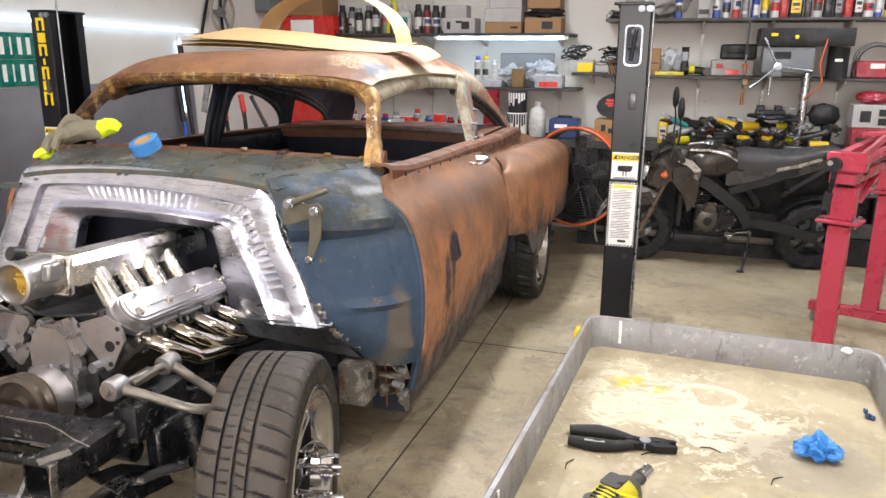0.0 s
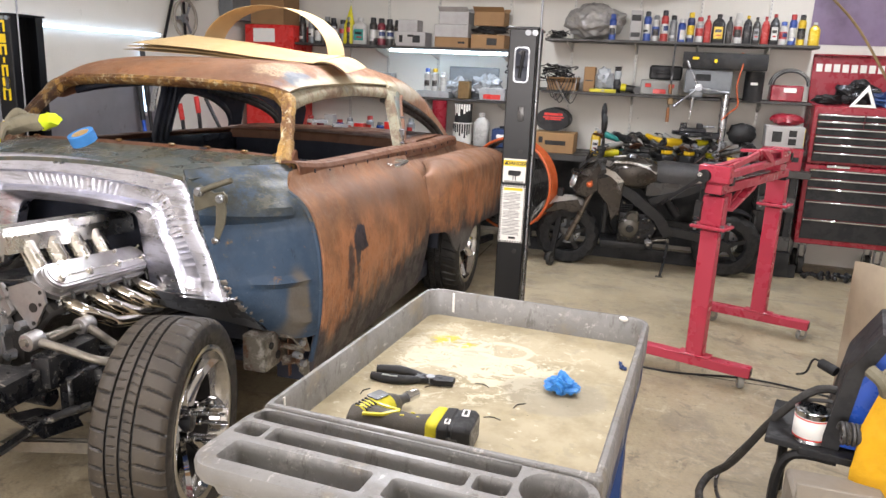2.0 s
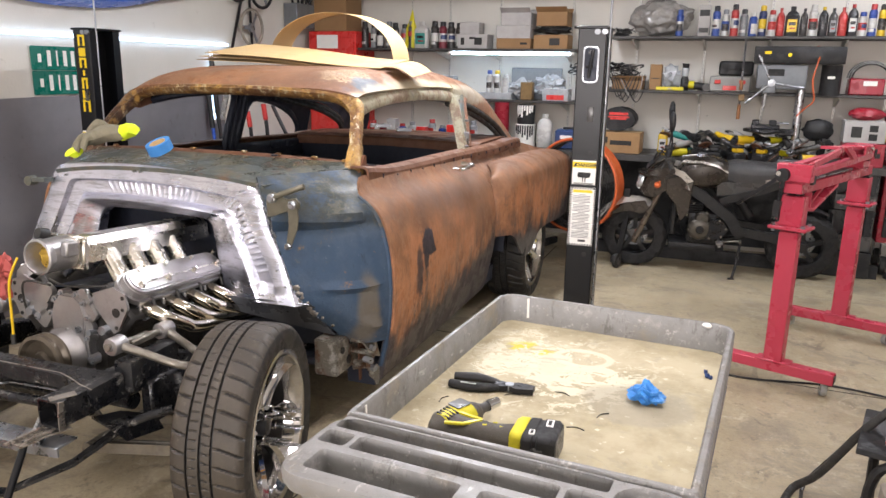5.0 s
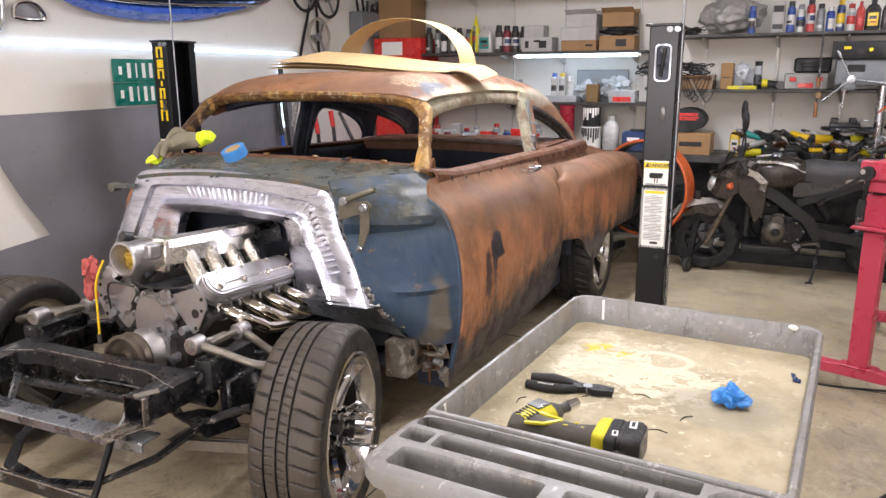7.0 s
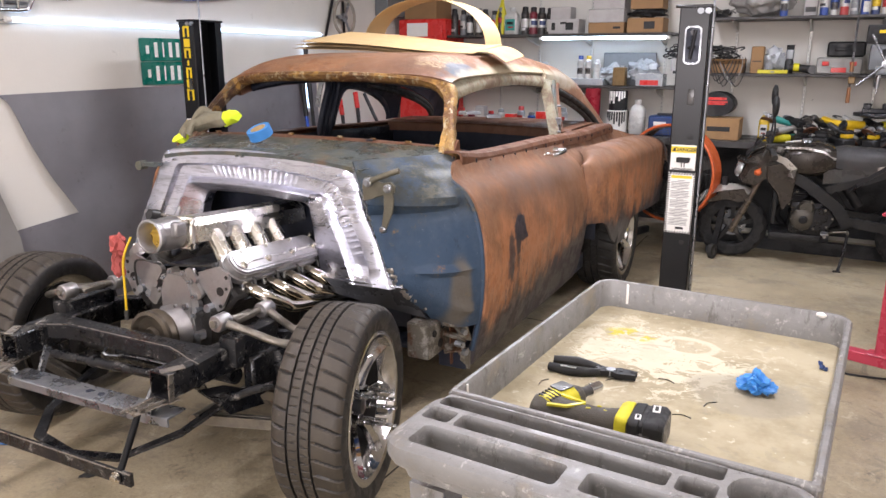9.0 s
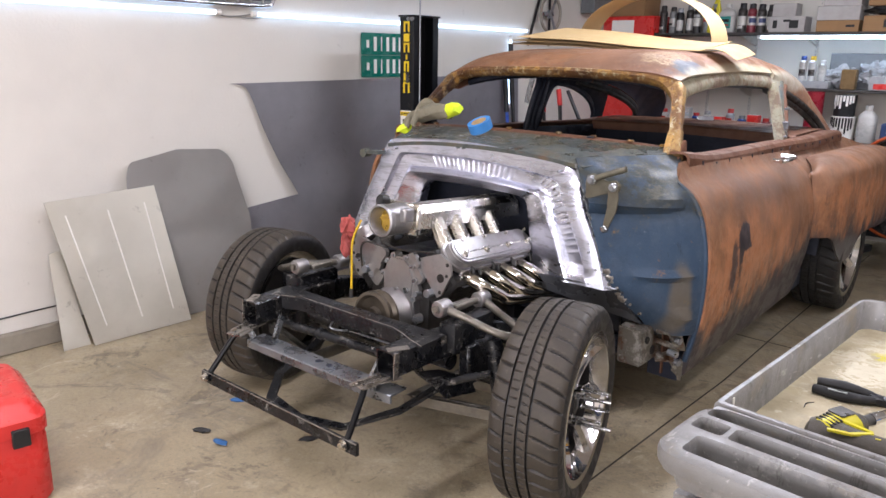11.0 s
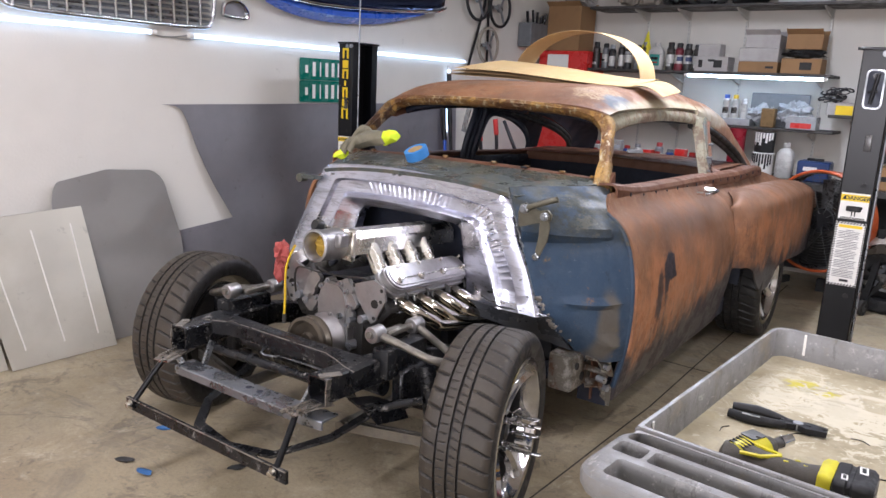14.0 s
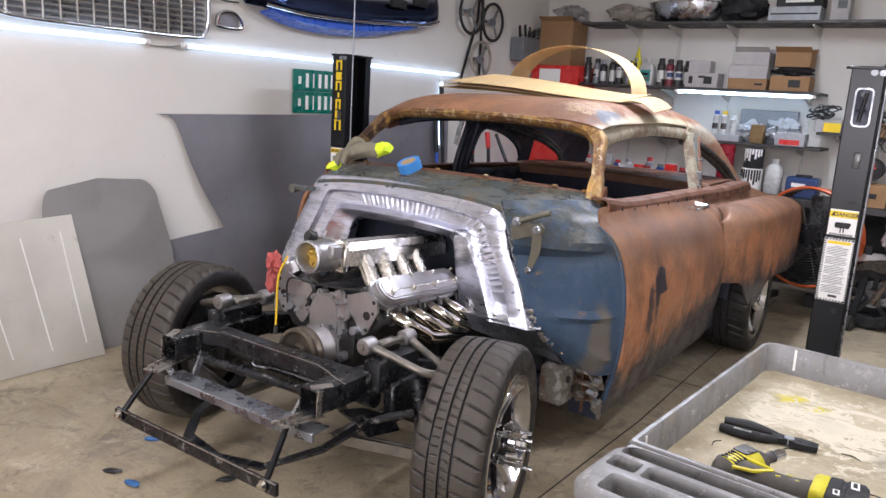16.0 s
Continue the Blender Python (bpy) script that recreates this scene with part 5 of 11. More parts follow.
for s in (1, -1):
    wheel(car, (0.722 if s > 0 else -0.735, 0.0, 0.334), 0.334, 0.218, 0.24, s, 7, True, 0.5, 13)
    wheel(car, (s * 0.895, 2.78, 0.335), 0.335, 0.25, 0.24, s, 7, False, 0.2, 0.0, M_SIDEWALL)

# ---- engine and chassis, parts of the car ----
EX = 0.025  # the engine's offset from the middle, set to fit the camera's view
PX = EX + 0.035  # the plenum over it, with its own shift to match the view
engine = new("engine")
engine.parent = car
engine["label"] = "bare aluminium V8 with a tunnel ram intake"
engine.matrix_local = Matrix.Translation((0, 0, 0.62)) @ Matrix.Rotation(radians(-3.8), 4, "X") @ Matrix.Translation((0, 0, -0.62))  # tail down
bm = BM()
box(bm, (EX, 0.26, 0.50), (0.30, 0.52, 0.22), 0.02, None, 2)
box(bm, (EX, 0.30, 0.36), (0.24, 0.46, 0.12), 0.03, None, 2)
for s in (1, -1):
    box(bm, (0, 0, 0), (0.17, 0.50, 0.15), 0.012, Matrix.Translation((EX + s * 0.155, 0.255, 0.635)) @ Matrix.Rotation(radians(s * 42), 4, "Y"))
part("block", bm, M_ENGINE, engine)
for s in (1, -1):
    bm = BM()  # valve cover: a rounded slab with a rim and bolts
    T = Matrix.Translation((EX + s * 0.222, 0.25, 0.726)) @ Matrix.Rotation(radians(s * 42), 4, "Y")
    for z0, z1, w, l in ((-0.02, -0.006, 0.122, 0.50), (-0.006, 0.0, 0.126, 0.504), (0.0, 0.024, 0.108, 0.485), (0.024, 0.033, 0.098, 0.475), (0.033, 0.037, 0.080, 0.455)):
        plate(bm, rounded(w, l, w * 0.45, 7), z1 - z0, T, z0)
    cover = part("valve_cover", bm, M_CASTALU, engine, "cast aluminium valve cover", 30)
    for y in (-0.20, -0.07, 0.07, 0.20):
        bm = BM()
        m = T @ Matrix.Translation((s * 0.017, y, 0.03))
        lathe(bm, [(0.0, 0.024), (0.007, 0.024), (0.008, 0.010), (0.015, 0.008), (0.015, -0.004)], m, 14)
        part("cover_bolt", bm, M_BILLET, cover)
        bm = BM()
        m = T @ Matrix.Translation((-s * 0.036, y + 0.03, 0.02))
        lathe(bm, [(0.0, 0.03), (0.006, 0.03), (0.006, 0.0)], m, 10)
        part("cover_stud", bm, M_BILLET, cover)
    bm = BM()
    rod(bm, T @ Vector((0.012 * s, -0.20, 0.038)), T @ Vector((0.012 * s, 0.20, 0.038)), 0.003)
    part("cover_rail", bm, M_BILLET, cover)
    # exhaust header
    for k in range(4):
        y = 0.075 + 0.115 * k
        bm = BM()
        tube(bm, [(EX + s * 0.235, y, 0.655), (EX + s * 0.285, y + 0.002, 0.645), (EX + s * 0.325, y + 0.025, 0.622), (EX + s * 0.345, y + 0.08, 0.594), (EX + s * 0.352, y + 0.16, 0.566), (EX + s * 0.352, max(y + 0.24, 0.56), 0.535), (EX + s * 0.35, max(y + 0.3, 0.64), 0.51)], 0.0235, 14, True, 5)
        pipe = part("header_pipe", bm, M_HEADER, engine, "polished exhaust header pipe")
        bm = BM()
        plate(bm, rounded(0.075, 0.06, 0.02), 0.009, Matrix.Translation((EX + s * 0.243, y, 0.650)) @ Matrix.Rotation(radians(s * 80), 4, "Y"))
        part("flange", bm, M_RAWSTEEL, pipe)
    for k in range(4):
        bm = BM()
        y = 0.06 + 0.125 * k
        tube(bm, [(EX + s * 0.18, y + 0.02, 0.69), (EX + s * 0.26, y + 0.03, 0.69), (EX + s * 0.275, y + 0.03, 0.66)], 0.006, 6)
        part("plug_lead", bm, M_RUBBER, engine)
    # intake trumpets
    for k in range(4):
        y = 0.09 + 0.105 * k
        bm = BM()
        rows = []
        for q in span(0, 1, 6):
            c = Vector((PX + s * 0.050 + (EX - PX + s * 0.098) * q, y, 0.830 - 0.102 * q))
            r = 0.0265 + 0.0085 * q
            d = Vector((s * 0.115, 0, -0.115)).normalized()
            u, v = Vector((0, 1, 0)), d.cross(Vector((0, 1, 0)))
            rows.append([c + (u * math.cos(t) * (1 + 0.15 * (1 - q)) + v * math.sin(t)) * r for t in span(0, 2 * math.pi * 15 / 16, 16)])
        loft(bm, rows)
        part("intake_runner", bm, M_BILLET, engine, "tapered machined intake runner")
bm = BM()  # plenum
rows = []
for y in (-0.02, 0.0, 0.60, 0.62):
    k = 0.9 if y in (-0.02, 0.62) else 1
    rows.append([(PX + x * k, y, 0.846 + z * k) for x, z in ((-0.07, -0.035), (-0.062, 0.022), (-0.035, 0.045), (0.035, 0.045), (0.062, 0.022), (0.07, -0.035))])
loft(bm, rows)
plenum = part("plenum", bm, M_BILLET, engine, "machined aluminium plenum", 25)
bm = BM()
box(bm, (PX, -0.032, 0.846), (0.155, 0.022, 0.115), 0.006)
for x, z in ((-0.06, 0.04), (0.06, 0.04), (-0.06, -0.04), (0.06, -0.04)):
    rod(bm, (PX + x, -0.045, 0.846 + z), (PX + x, -0.05, 0.846 + z), 0.009, None, 6)
part("plenum_flange", bm, M_BILLET, plenum)
bm = BM()
m = Matrix.Translation((PX, -0.04, 0.846)) @ Matrix.Rotation(radians(90), 4, "X")
lathe(bm, [(0.056, 0.0), (0.058, 0.02), (0.054, 0.09), (0.058, 0.095), (0.058, 0.115), (0.051, 0.118), (0.047, 0.112), (0.0465, 0.02)], m, 40)
box(bm, (PX + 0.066, -0.09, 0.869), (0.03, 0.05, 0.05), 0.006)
box(bm, (PX - 0.066, -0.09, 0.854), (0.03, 0.06, 0.06), 0.012)
tbody = part("throttle_body", bm, M_CASTALU, engine, "cast aluminium throttle body")
bm = BM()
m = Matrix.Translation((PX, -0.10, 0.846)) @ Matrix.Rotation(radians(78), 4, "X")
lathe(bm, [(0.0, 0.002), (0.046, 0.002), (0.046, -0.002), (0.0, -0.002)], m, 36)
rod(bm, (PX - 0.05, -0.102, 0.846), (PX + 0.05, -0.102, 0.846), 0.005)
part("throttle_blade", bm, M_BRASS, tbody, "brass-coloured throttle blade")
bm = BM()
lathe(bm, [(0.0475, 0.113), (0.0468, 0.02)], Matrix.Translation((PX, -0.04, 0.846)) @ Matrix.Rotation(radians(90), 4, "X"), 36)
part("throttle_bore", bm, M_BRASS, tbody, "gold-tinted throttle bore")
# front cover, pulley, accessory plates
bm = BM()
TX = EX + 0.025
out = [(-0.075, 0.0), (-0.072, 0.07), (-0.078, 0.14), (-0.060, 0.19), (-0.03, 0.215), (0.03, 0.215), (0.060, 0.19), (0.078, 0.14), (0.074, 0.07), (0.085, 0.0), (0.06, -0.06), (-0.06, -0.06)]
plate(bm, out, 0.050, Matrix.Translation((TX, 0.01, 0.485)) @ Matrix.Rotation(radians(90), 4, "X"))
bmesh.ops.bevel(bm, geom=[e for e in bm.edges], offset=0.008, segments=2, affect="EDGES")
for x, z in out:  # bolt bosses round the edge
    rod(bm, (TX + x * 1.02, 0.0, 0.485 + z), (TX + x * 1.02, -0.036, 0.485 + z), 0.014, 0.012, 12)
rod(bm, (TX, -0.04, 0.58), (TX, -0.050, 0.58), 0.006, None, 8)
lathe(bm, [(0.092, 0.0), (0.070, 0.045), (0.055, 0.06), (0.0, 0.06)], Matrix.Translation((EX + 0.01, -0.04, 0.490)) @ Matrix.Rotation(radians(90), 4, "X"), 32)
cover_ob = part("timing_cover", bm, M_CASTALU, engine, "plain cast timing cover with bolt bosses")
for x, z in out:
    bm = BM()
    rod(bm, (TX + x * 1.02, -0.034, 0.485 + z), (TX + x * 1.02, -0.044, 0.485 + z), 0.007, None, 6)
    part("cover_bolt", bm, M_RAWSTEEL, cover_ob)
bm = BM()
lathe(bm, [(0.03, 0.0), (0.085, 0.0), (0.092, 0.004), (0.092, 0.012), (0.086, 0.016), (0.092, 0.02), (0.086, 0.024), (0.092, 0.028), (0.086, 0.032), (0.092, 0.036), (0.092, 0.05), (0.08, 0.054), (0.07, 0.04), (0.035, 0.035), (0.03, 0.05), (0.0, 0.05)], Matrix.Translation((EX + 0.01, -0.10, 0.490)) @ Matrix.Rotation(radians(90), 4, "X"), 48)
part("crank_pulley", bm, simple("greasy_iron", lin("5b5348"), 0.4, 0.6, 0.5), engine, "greasy ribbed crank pulley")
for s in (1, -1):
    bm = BM()
    T = Matrix.Translation((EX, -0.005, 0)) @ Matrix.Rotation(radians(90), 4, "X")
    plate(bm, [(s * x, z) for x, z in ((0.085, 0.700), (0.195, 0.738), (0.245, 0.718), (0.256, 0.672), (0.215, 0.590), (0.195, 0.578))], 0.010, T)
    eplate = part("head_end_plate", bm, M_CASTALU, engine, "flat raw aluminium bracket plate")
    for x, y, r in ((0.208, 0.652, 0.016), (0.105, 0.700, 0.007), (0.236, 0.705, 0.007), (0.208, 0.600, 0.007), (0.235, 0.665, 0.006)):
        bm = BM()
        rod(bm, T @ Vector((s * x, y, 0.0095)), T @ Vector((s * x, y, 0.0115)), r, None, 16)
        part("plate_hole", bm, M_ENGINE, eplate)
    for x, z in ((0.09, 0.69), (0.115, 0.64), (0.10, 0.60)):
        bm = BM()
        plate(bm, rounded(0.05, 0.06, 0.014), 0.02, Matrix.Translation((EX + s * x * 0.9, -0.01, z)) @ Matrix.Rotation(radians(90), 4, "X") @ Matrix.Rotation(radians(s * 35), 4, "Z"))
        part("port_boss", bm, M_CASTALU, engine)
bm = BM()
shell(bm, [[(EX + x, y, 0.70 + 0.015 * math.cos(x * 14)) for x in span(-0.12, 0.12, 9)] for y in (0.02, 0.27, 0.52)], -0.006)
part("valley_cover", bm, M_INNER, engine)
for k in range(16):
    x, y = random.uniform(-0.2, 0.2), random.uniform(-0.02, 0.03)
    z = random.uniform(0.45, 0.66)
    bm = BM()
    rod(bm, (EX + x, y, z), (EX + x, y - 0.03, z), random.uniform(0.006, 0.016), None, 8)
    part("bolt", bm, M_RAWSTEEL, engine)
for pts, r in (([(-0.02, -0.06, 0.73), (-0.10, -0.08, 0.74), (-0.16, -0.05, 0.70), (-0.17, -0.03, 0.62)], 0.004), ([(0.16, 0.0, 0.735), (0.02, -0.03, 0.725), (-0.08, -0.01, 0.735)], 0.004)):
    bm = BM()
    tube(bm, [(EX + x, y, z) for x, y, z in pts], r, 6)
    part("hose", bm, M_RUBBER, engine)
# dipstick tube, red rag and black sensor on the far side
bm = BM()
tube(bm, [(EX - 0.115, -0.10, 0.82), (EX - 0.14, -0.115, 0.74), (EX - 0.145, -0.11, 0.63), (EX - 0.145, -0.108, 0.55)], 0.0042, 8)
part("dipstick_tube", bm, M_YELLOW, engine, "yellow dipstick tube")
bm = BM()
rod(bm, (EX - 0.145, -0.108, 0.555), (EX - 0.145, -0.108, 0.52), 0.008)
part("dipstick_seal", bm, M_RUBBER, engine)
bm = BM()
rod(bm, (EX - 0.045, -0.045, 0.895), (EX - 0.05, -0.075, 0.905), 0.024, 0.019)
part("rubber_plug", bm, M_INK, engine)

# frame


def beam(bm, pts, w, h, wall=0.0):
    """A box beam along points with softened edges; open at its first end if it has a wall."""
    rows = []
    for p in pts:
        rows.append([(p[0] + a * w, p[1], p[2] + b * h) for a, b in ((-1, -0.88), (-0.88, -1), (0.88, -1), (1, -0.88), (1, 0.88), (0.88, 1), (-0.88, 1), (-1, 0.88))])
    loft(bm, rows, True, not wall)
    if wall:
        k = 1 - wall / w
        ins = [[(p[0] + (q[0] - p[0]) * k, q[1], p[2] + (q[2] - p[2]) * k) for q in r] for r, p in zip(rows[:2], pts[:2])]
        loft(bm, ins, True, False)
        A, B = ring(bm, rows[0]), ring(bm, ins[0])
        bridge(bm, A, B)


for s in (1, -1):
    before = set(car.children)
    bm = BM()
    beam(bm, [(s * 0.352, -0.405, 0.487), (s * 0.36, -0.22, 0.487), (s * 0.385, 0.05, 0.475), (s * 0.43, 0.35, 0.40), (s * 0.47, 0.7, 0.34), (s * 0.60, 1.1, 0.27)], 0.038, 0.043, 0.005)
    rail_ob = part("frame_rail", bm, M_FRAME, car, "scuffed black boxed frame rail")
    bm = BM()  # torn plate ends on the rail's nose
    strip(bm, [(s * 0.325, -0.50, 0.434), (s * 0.342, -0.43, 0.438), (s * 0.365, -0.36, 0.436)], 0.065, 0.004)
    strip(bm, [(s * 0.310, -0.515, 0.440), (s * 0.330, -0.40, 0.444)], 0.010, 0.006)
    strip(bm, [(s * 0.352, -0.49, 0.442), (s * 0.372, -0.40, 0.446)], 0.008, 0.006)
    part("rail_end_plate", bm, M_TORN, rail_ob, "torn bare steel plate")
    bm = BM()
    strip(bm, [(s * 0.393, -0.40, 0.445), (s * 0.393, -0.40, 0.49), (s * 0.394, -0.395, 0.528)], 0.020, 0.004, (1, 0, 0))
    strip(bm, [(s * 0.355, -0.40, 0.5315), (s * 0.392, -0.34, 0.5325)], 0.03, 0.003)
    part("rail_lip", bm, M_TORN, rail_ob, "bright ground rail lip")
    bm = BM()  # spring tower
    box(bm, (s * 0.405, -0.06, 0.515), (0.07, 0.22, 0.10), 0.010, None, 2)
    box(bm, (s * 0.435, -0.04, 0.41), (0.05, 0.15, 0.15), 0.01)
    rod(bm, (s * 0.436, -0.115, 0.525), (s * 0.445, -0.115, 0.525), 0.018)
    rod(bm, (s * 0.436, -0.15, 0.49), (s * 0.445, -0.15, 0.49), 0.012)
    part("suspension_tower", bm, M_FRAME, car)
    # upper arm: cross shaft with bushes, A shaped arm
    bm = BM()
    rod(bm, (s * 0.37, -0.19, 0.612), (s * 0.37, 0.105, 0.580), 0.012)
    box(bm, (s * 0.37, -0.05, 0.594), (0.04, 0.10, 0.022), 0.005)
    arm = part("upper_control_arm", bm, M_ARM, car, "bare metal upper control arm")
    for y in (-0.15, 0.065):
        bm = BM()
        z = 0.612 - 0.1 * (y + 0.19)
        m = Matrix.Translation((s * 0.37, y, z)) @ Matrix.Rotation(radians(90), 4, "X")
        lathe(bm, [(0.0, 0.036), (0.012, 0.036), (0.013, 0.028), (0.026, 0.027), (0.029, 0.022), (0.029, -0.022), (0.025, -0.028), (0.0, -0.03)], m, 20)
        part("bush", bm, M_CASTALU, arm)
        bm = BM()
        tube(bm, [(s * 0.375, y, z), (s * 0.46, y * 0.8 - 0.01, z - 0.022), (s * 0.56, y * 0.45 - 0.03, 0.552), (s * 0.615, -0.02, 0.525)], 0.013, 10, True, 5, [0.016, 0.013, 0.013, 0.018])
        part("arm_tube", bm, M_ARM, arm)
    # lower arm: a pale channel with a ridge
    bm = BM()
    for y in (-0.185, 0.06):
        rows = []
        for k in span(0, 1, 6):
            p = Vector((s * (0.27 + 0.34 * k), y * (1 - 0.35 * k), 0.262 + 0.022 * k))
            rows.append([p + Vector((0, 0.016 * a, 0.018 * b)) for a, b in ((-1, -1), (1, -1), (1, 1), (0.3, 1), (0.2, 0.6), (-0.2, 0.6), (-0.3, 1), (-1, 1))])
        loft(bm, rows)
    rod(bm, (s * 0.27, -0.21, 0.26), (s * 0.27, 0.10, 0.26), 0.022)
    part("lower_control_arm", bm, M_ARM, car, "bare metal lower control arm")
    bm = BM()
    tube(bm, [(s * 0.34, -0.19, 0.36), (s * 0.43, -0.20, 0.375), (s * 0.52, -0.20, 0.42), (s * 0.60, -0.18, 0.45)], 0.013, 10)
    part("tie_rod", bm, M_FRAME, car)
    bm = BM()
    rod(bm, (s * 0.50, 0.02, 0.28), (s * 0.46, 0.02, 0.47), 0.032, None, 16)
    part("shock_absorber", bm, M_FRAME, car)
    bm = BM()
    box(bm, (s * 0.62, 0, 0.38), (0.04, 0.07, 0.26), 0.015, None, 2)
    part("spindle", bm, M_FRAME, car)
    bm = BM()  # link from the rail nose down to the front bar
    tube(bm, [(s * 0.335, -0.475, 0.434), (s * 0.345, -0.50, 0.405), (s * 0.365, -0.585, 0.297)], 0.0105, 10)
    rod(bm, (s * 0.38, -0.588, 0.292), (s * 0.35, -0.588, 0.292), 0.015, None, 12)
    dlink = part("drop_link", bm, M_BLACK, car)
    bm = BM()
    rod(bm, (s * 0.365, -0.598, 0.292), (s * 0.365, -0.613, 0.292), 0.011, None, 6)
    rod(bm, (s * 0.365, -0.598, 0.292), (s * 0.365, -0.601, 0.292), 0.017, None, 16)
    part("link_bolt", bm, M_BILLET, dlink)
    for ob in set(car.children) - before:
        ob.location.x -= 0.012 if s > 0 else 0  # right side shifted to fit the camera's view
bm = BM()  # front crossmember: a slim box with flared ends
rows = []
for x in span(-0.40, 0.40, 12):
    k = min(1, max(0, (abs(x) - 0.24) / 0.14))
    z = 0.534 - 0.004 * k
    hw = 0.030 + 0.035 * k
    yc = -0.222 - 0.02 * k
    rows.append([(x, yc - hw, z - 0.052), (x, yc - hw - 0.002, z - 0.004), (x, yc - hw + 0.006, z), (x, yc + hw - 0.006, z + 0.003), (x, yc + hw, z - 0.004), (x, yc + hw, z - 0.052)])
loft(bm, rows)
cross = part("crossmember", bm, M_FRAME, car, "scuffed black front crossmember")
bm = BM()  # paint rubbed off along the front edge
strip(bm, [(x, -0.2475 - 0.055 * min(1, max(0, (abs(x) - 0.24) / 0.14)), 0.5325 - 0.004 * min(1, max(0, (abs(x) - 0.24) / 0.14))) for x in span(-0.36, 0.40, 14)], 0.0035, 0.0035)
part("worn_edge", bm, M_TORN, cross)
bm = BM()  # bare steel channel with a turned-down front edge
loft(bm, [[(x, y0 - 0.045, 0.372), (x, y0 - 0.045, 0.398), (x, y0 - 0.042, 0.401), (x, y0 + 0.030, 0.403), (x, y0 + 0.030, 0.397), (x, y0 - 0.038, 0.394), (x, y0 - 0.039, 0.372)] for x, y0 in ((-0.325, -0.40), (0.0, -0.40), (0.30, -0.395), (0.385, -0.385))])
lower = part("lower_crossbar", bm, M_RAWSTEEL, car, "bare steel lower crossbar with bolt holes")
for x in (0.02, 0.075):
    bm = BM()
    rod(bm, (x, -0.402, 0.4022), (x, -0.402, 0.4035), 0.011, None, 14)
    part("bolt_hole", bm, M_INNER, lower)
for s in (-1, 1):
    for pts in ([(s * 0.33, -0.43, 0.432), (s * 0.315, -0.42, 0.404)], [(s * 0.262, -0.33, 0.478), (s * 0.25, -0.375, 0.405)]):
        bm = BM()
        strip(bm, pts, 0.020, 0.012, (1, 0, 0))
        part("bracket_stub", bm, M_RAWSTEEL, lower)
bm = BM()
rod(bm, (-0.30, -0.29, 0.43), (0.34, -0.25, 0.43), 0.016)
rod(bm, (-0.12, -0.272, 0.43), (-0.10, -0.272, 0.43), 0.022)
part("sway_bar", bm, M_FRAME, car)
bm = BM()
rod(bm, (-0.36, -0.10, 0.40), (0.36, -0.10, 0.40), 0.03, None, 16)
rod(bm, (-0.10, -0.16, 0.43), (0.05, -0.16, 0.43), 0.038, None, 16)
part("steering_rack", bm, M_FRAME, car)
bm = BM()
tube(bm, [(-0.12, -0.18, 0.47), (-0.09, -0.25, 0.455), (-0.06, -0.22, 0.44), (0.0, -0.22, 0.45), (0.24, -0.21, 0.45)], 0.004, 6)
part("brake_line", bm, M_RAWSTEEL, car)
bm = BM()
shell(bm, [[(x, -0.20, 0.43), (x, -0.17, 0.36)] for x in span(-0.16, 0.30, 4)], 0.006)
part("skid_plate", bm, M_FRAME, car)
bm = BM()
strip(bm, [(-0.40, -0.585, 0.287), (-0.2, -0.585, 0.286), (0.2, -0.585, 0.286), (0.40, -0.585, 0.287)], 0.012, 0.040)
fbar = part("front_bar", bm, M_FRAME, car, "scuffed black flat front bar")
bm = BM()
strip(bm, [(-0.40, -0.591, 0.3065), (0.40, -0.591, 0.3065)], 0.003, 0.003)
part("worn_edge", bm, M_TORN, fbar)
bm = BM()  # bowed strap under the nose
strip(bm, [(-0.22, -0.16, 0.36), (-0.25, -0.36, 0.26), (-0.16, -0.47, 0.235), (0.02, -0.50, 0.23), (0.20, -0.46, 0.24), (0.34, -0.34, 0.30), (0.40, -0.20, 0.36)], 0.036, 0.010)
part("bowed_strap", bm, M_FRAME, car)
bm = BM()
shell(bm, [[(0.30, -0.22, 0.38), (0.42, -0.26, 0.38), (0.43, -0.22, 0.33)], [(0.32, -0.12, 0.36), (0.44, -0.10, 0.36), (0.45, -0.08, 0.31)]], 0.006)
part("gusset", bm, M_FRAME, car)

# ---- utility cart and what lies on it ----
cart = thing("utility_cart", (0.338, 0.83, 0, 0, 0, -2.7), "grey plastic utility cart with a paint-stained lipped tray", "cart")
CX0, CX1, CY0, CY1, CZ = -0.006, 0.618, -0.02, 1.05, 0.842
TZ = 0.768  # tray floor


def ringwall(bm, out, inn, z0, z1, zin):
    """An upright lip between two outlines of equal length."""
    n = len(out)
    a = ring(bm, [(*p, z0) for p in out])
    b = ring(bm, [(*p, z1 - 0.006) for p in out])
    b2 = ring(bm, [(p[0] * 0.75 + q[0] * 0.25, p[1] * 0.75 + q[1] * 0.25, z1) for p, q in zip(out, inn)])
    c2 = ring(bm, [(p[0] * 0.25 + q[0] * 0.75, p[1] * 0.25 + q[1] * 0.75, z1) for p, q in zip(out, inn)])
    c = ring(bm, [(*p, z1 - 0.006) for p in inn])
    d = ring(bm, [(*p, zin) for p in inn])
    for p, q in ((a, b), (b, b2), (b2, c2), (c2, c), (c, d), (d, a)):
        bridge(bm, p, q)


cxm, cym = (CX0 + CX1) / 2, (CY0 + CY1) / 2
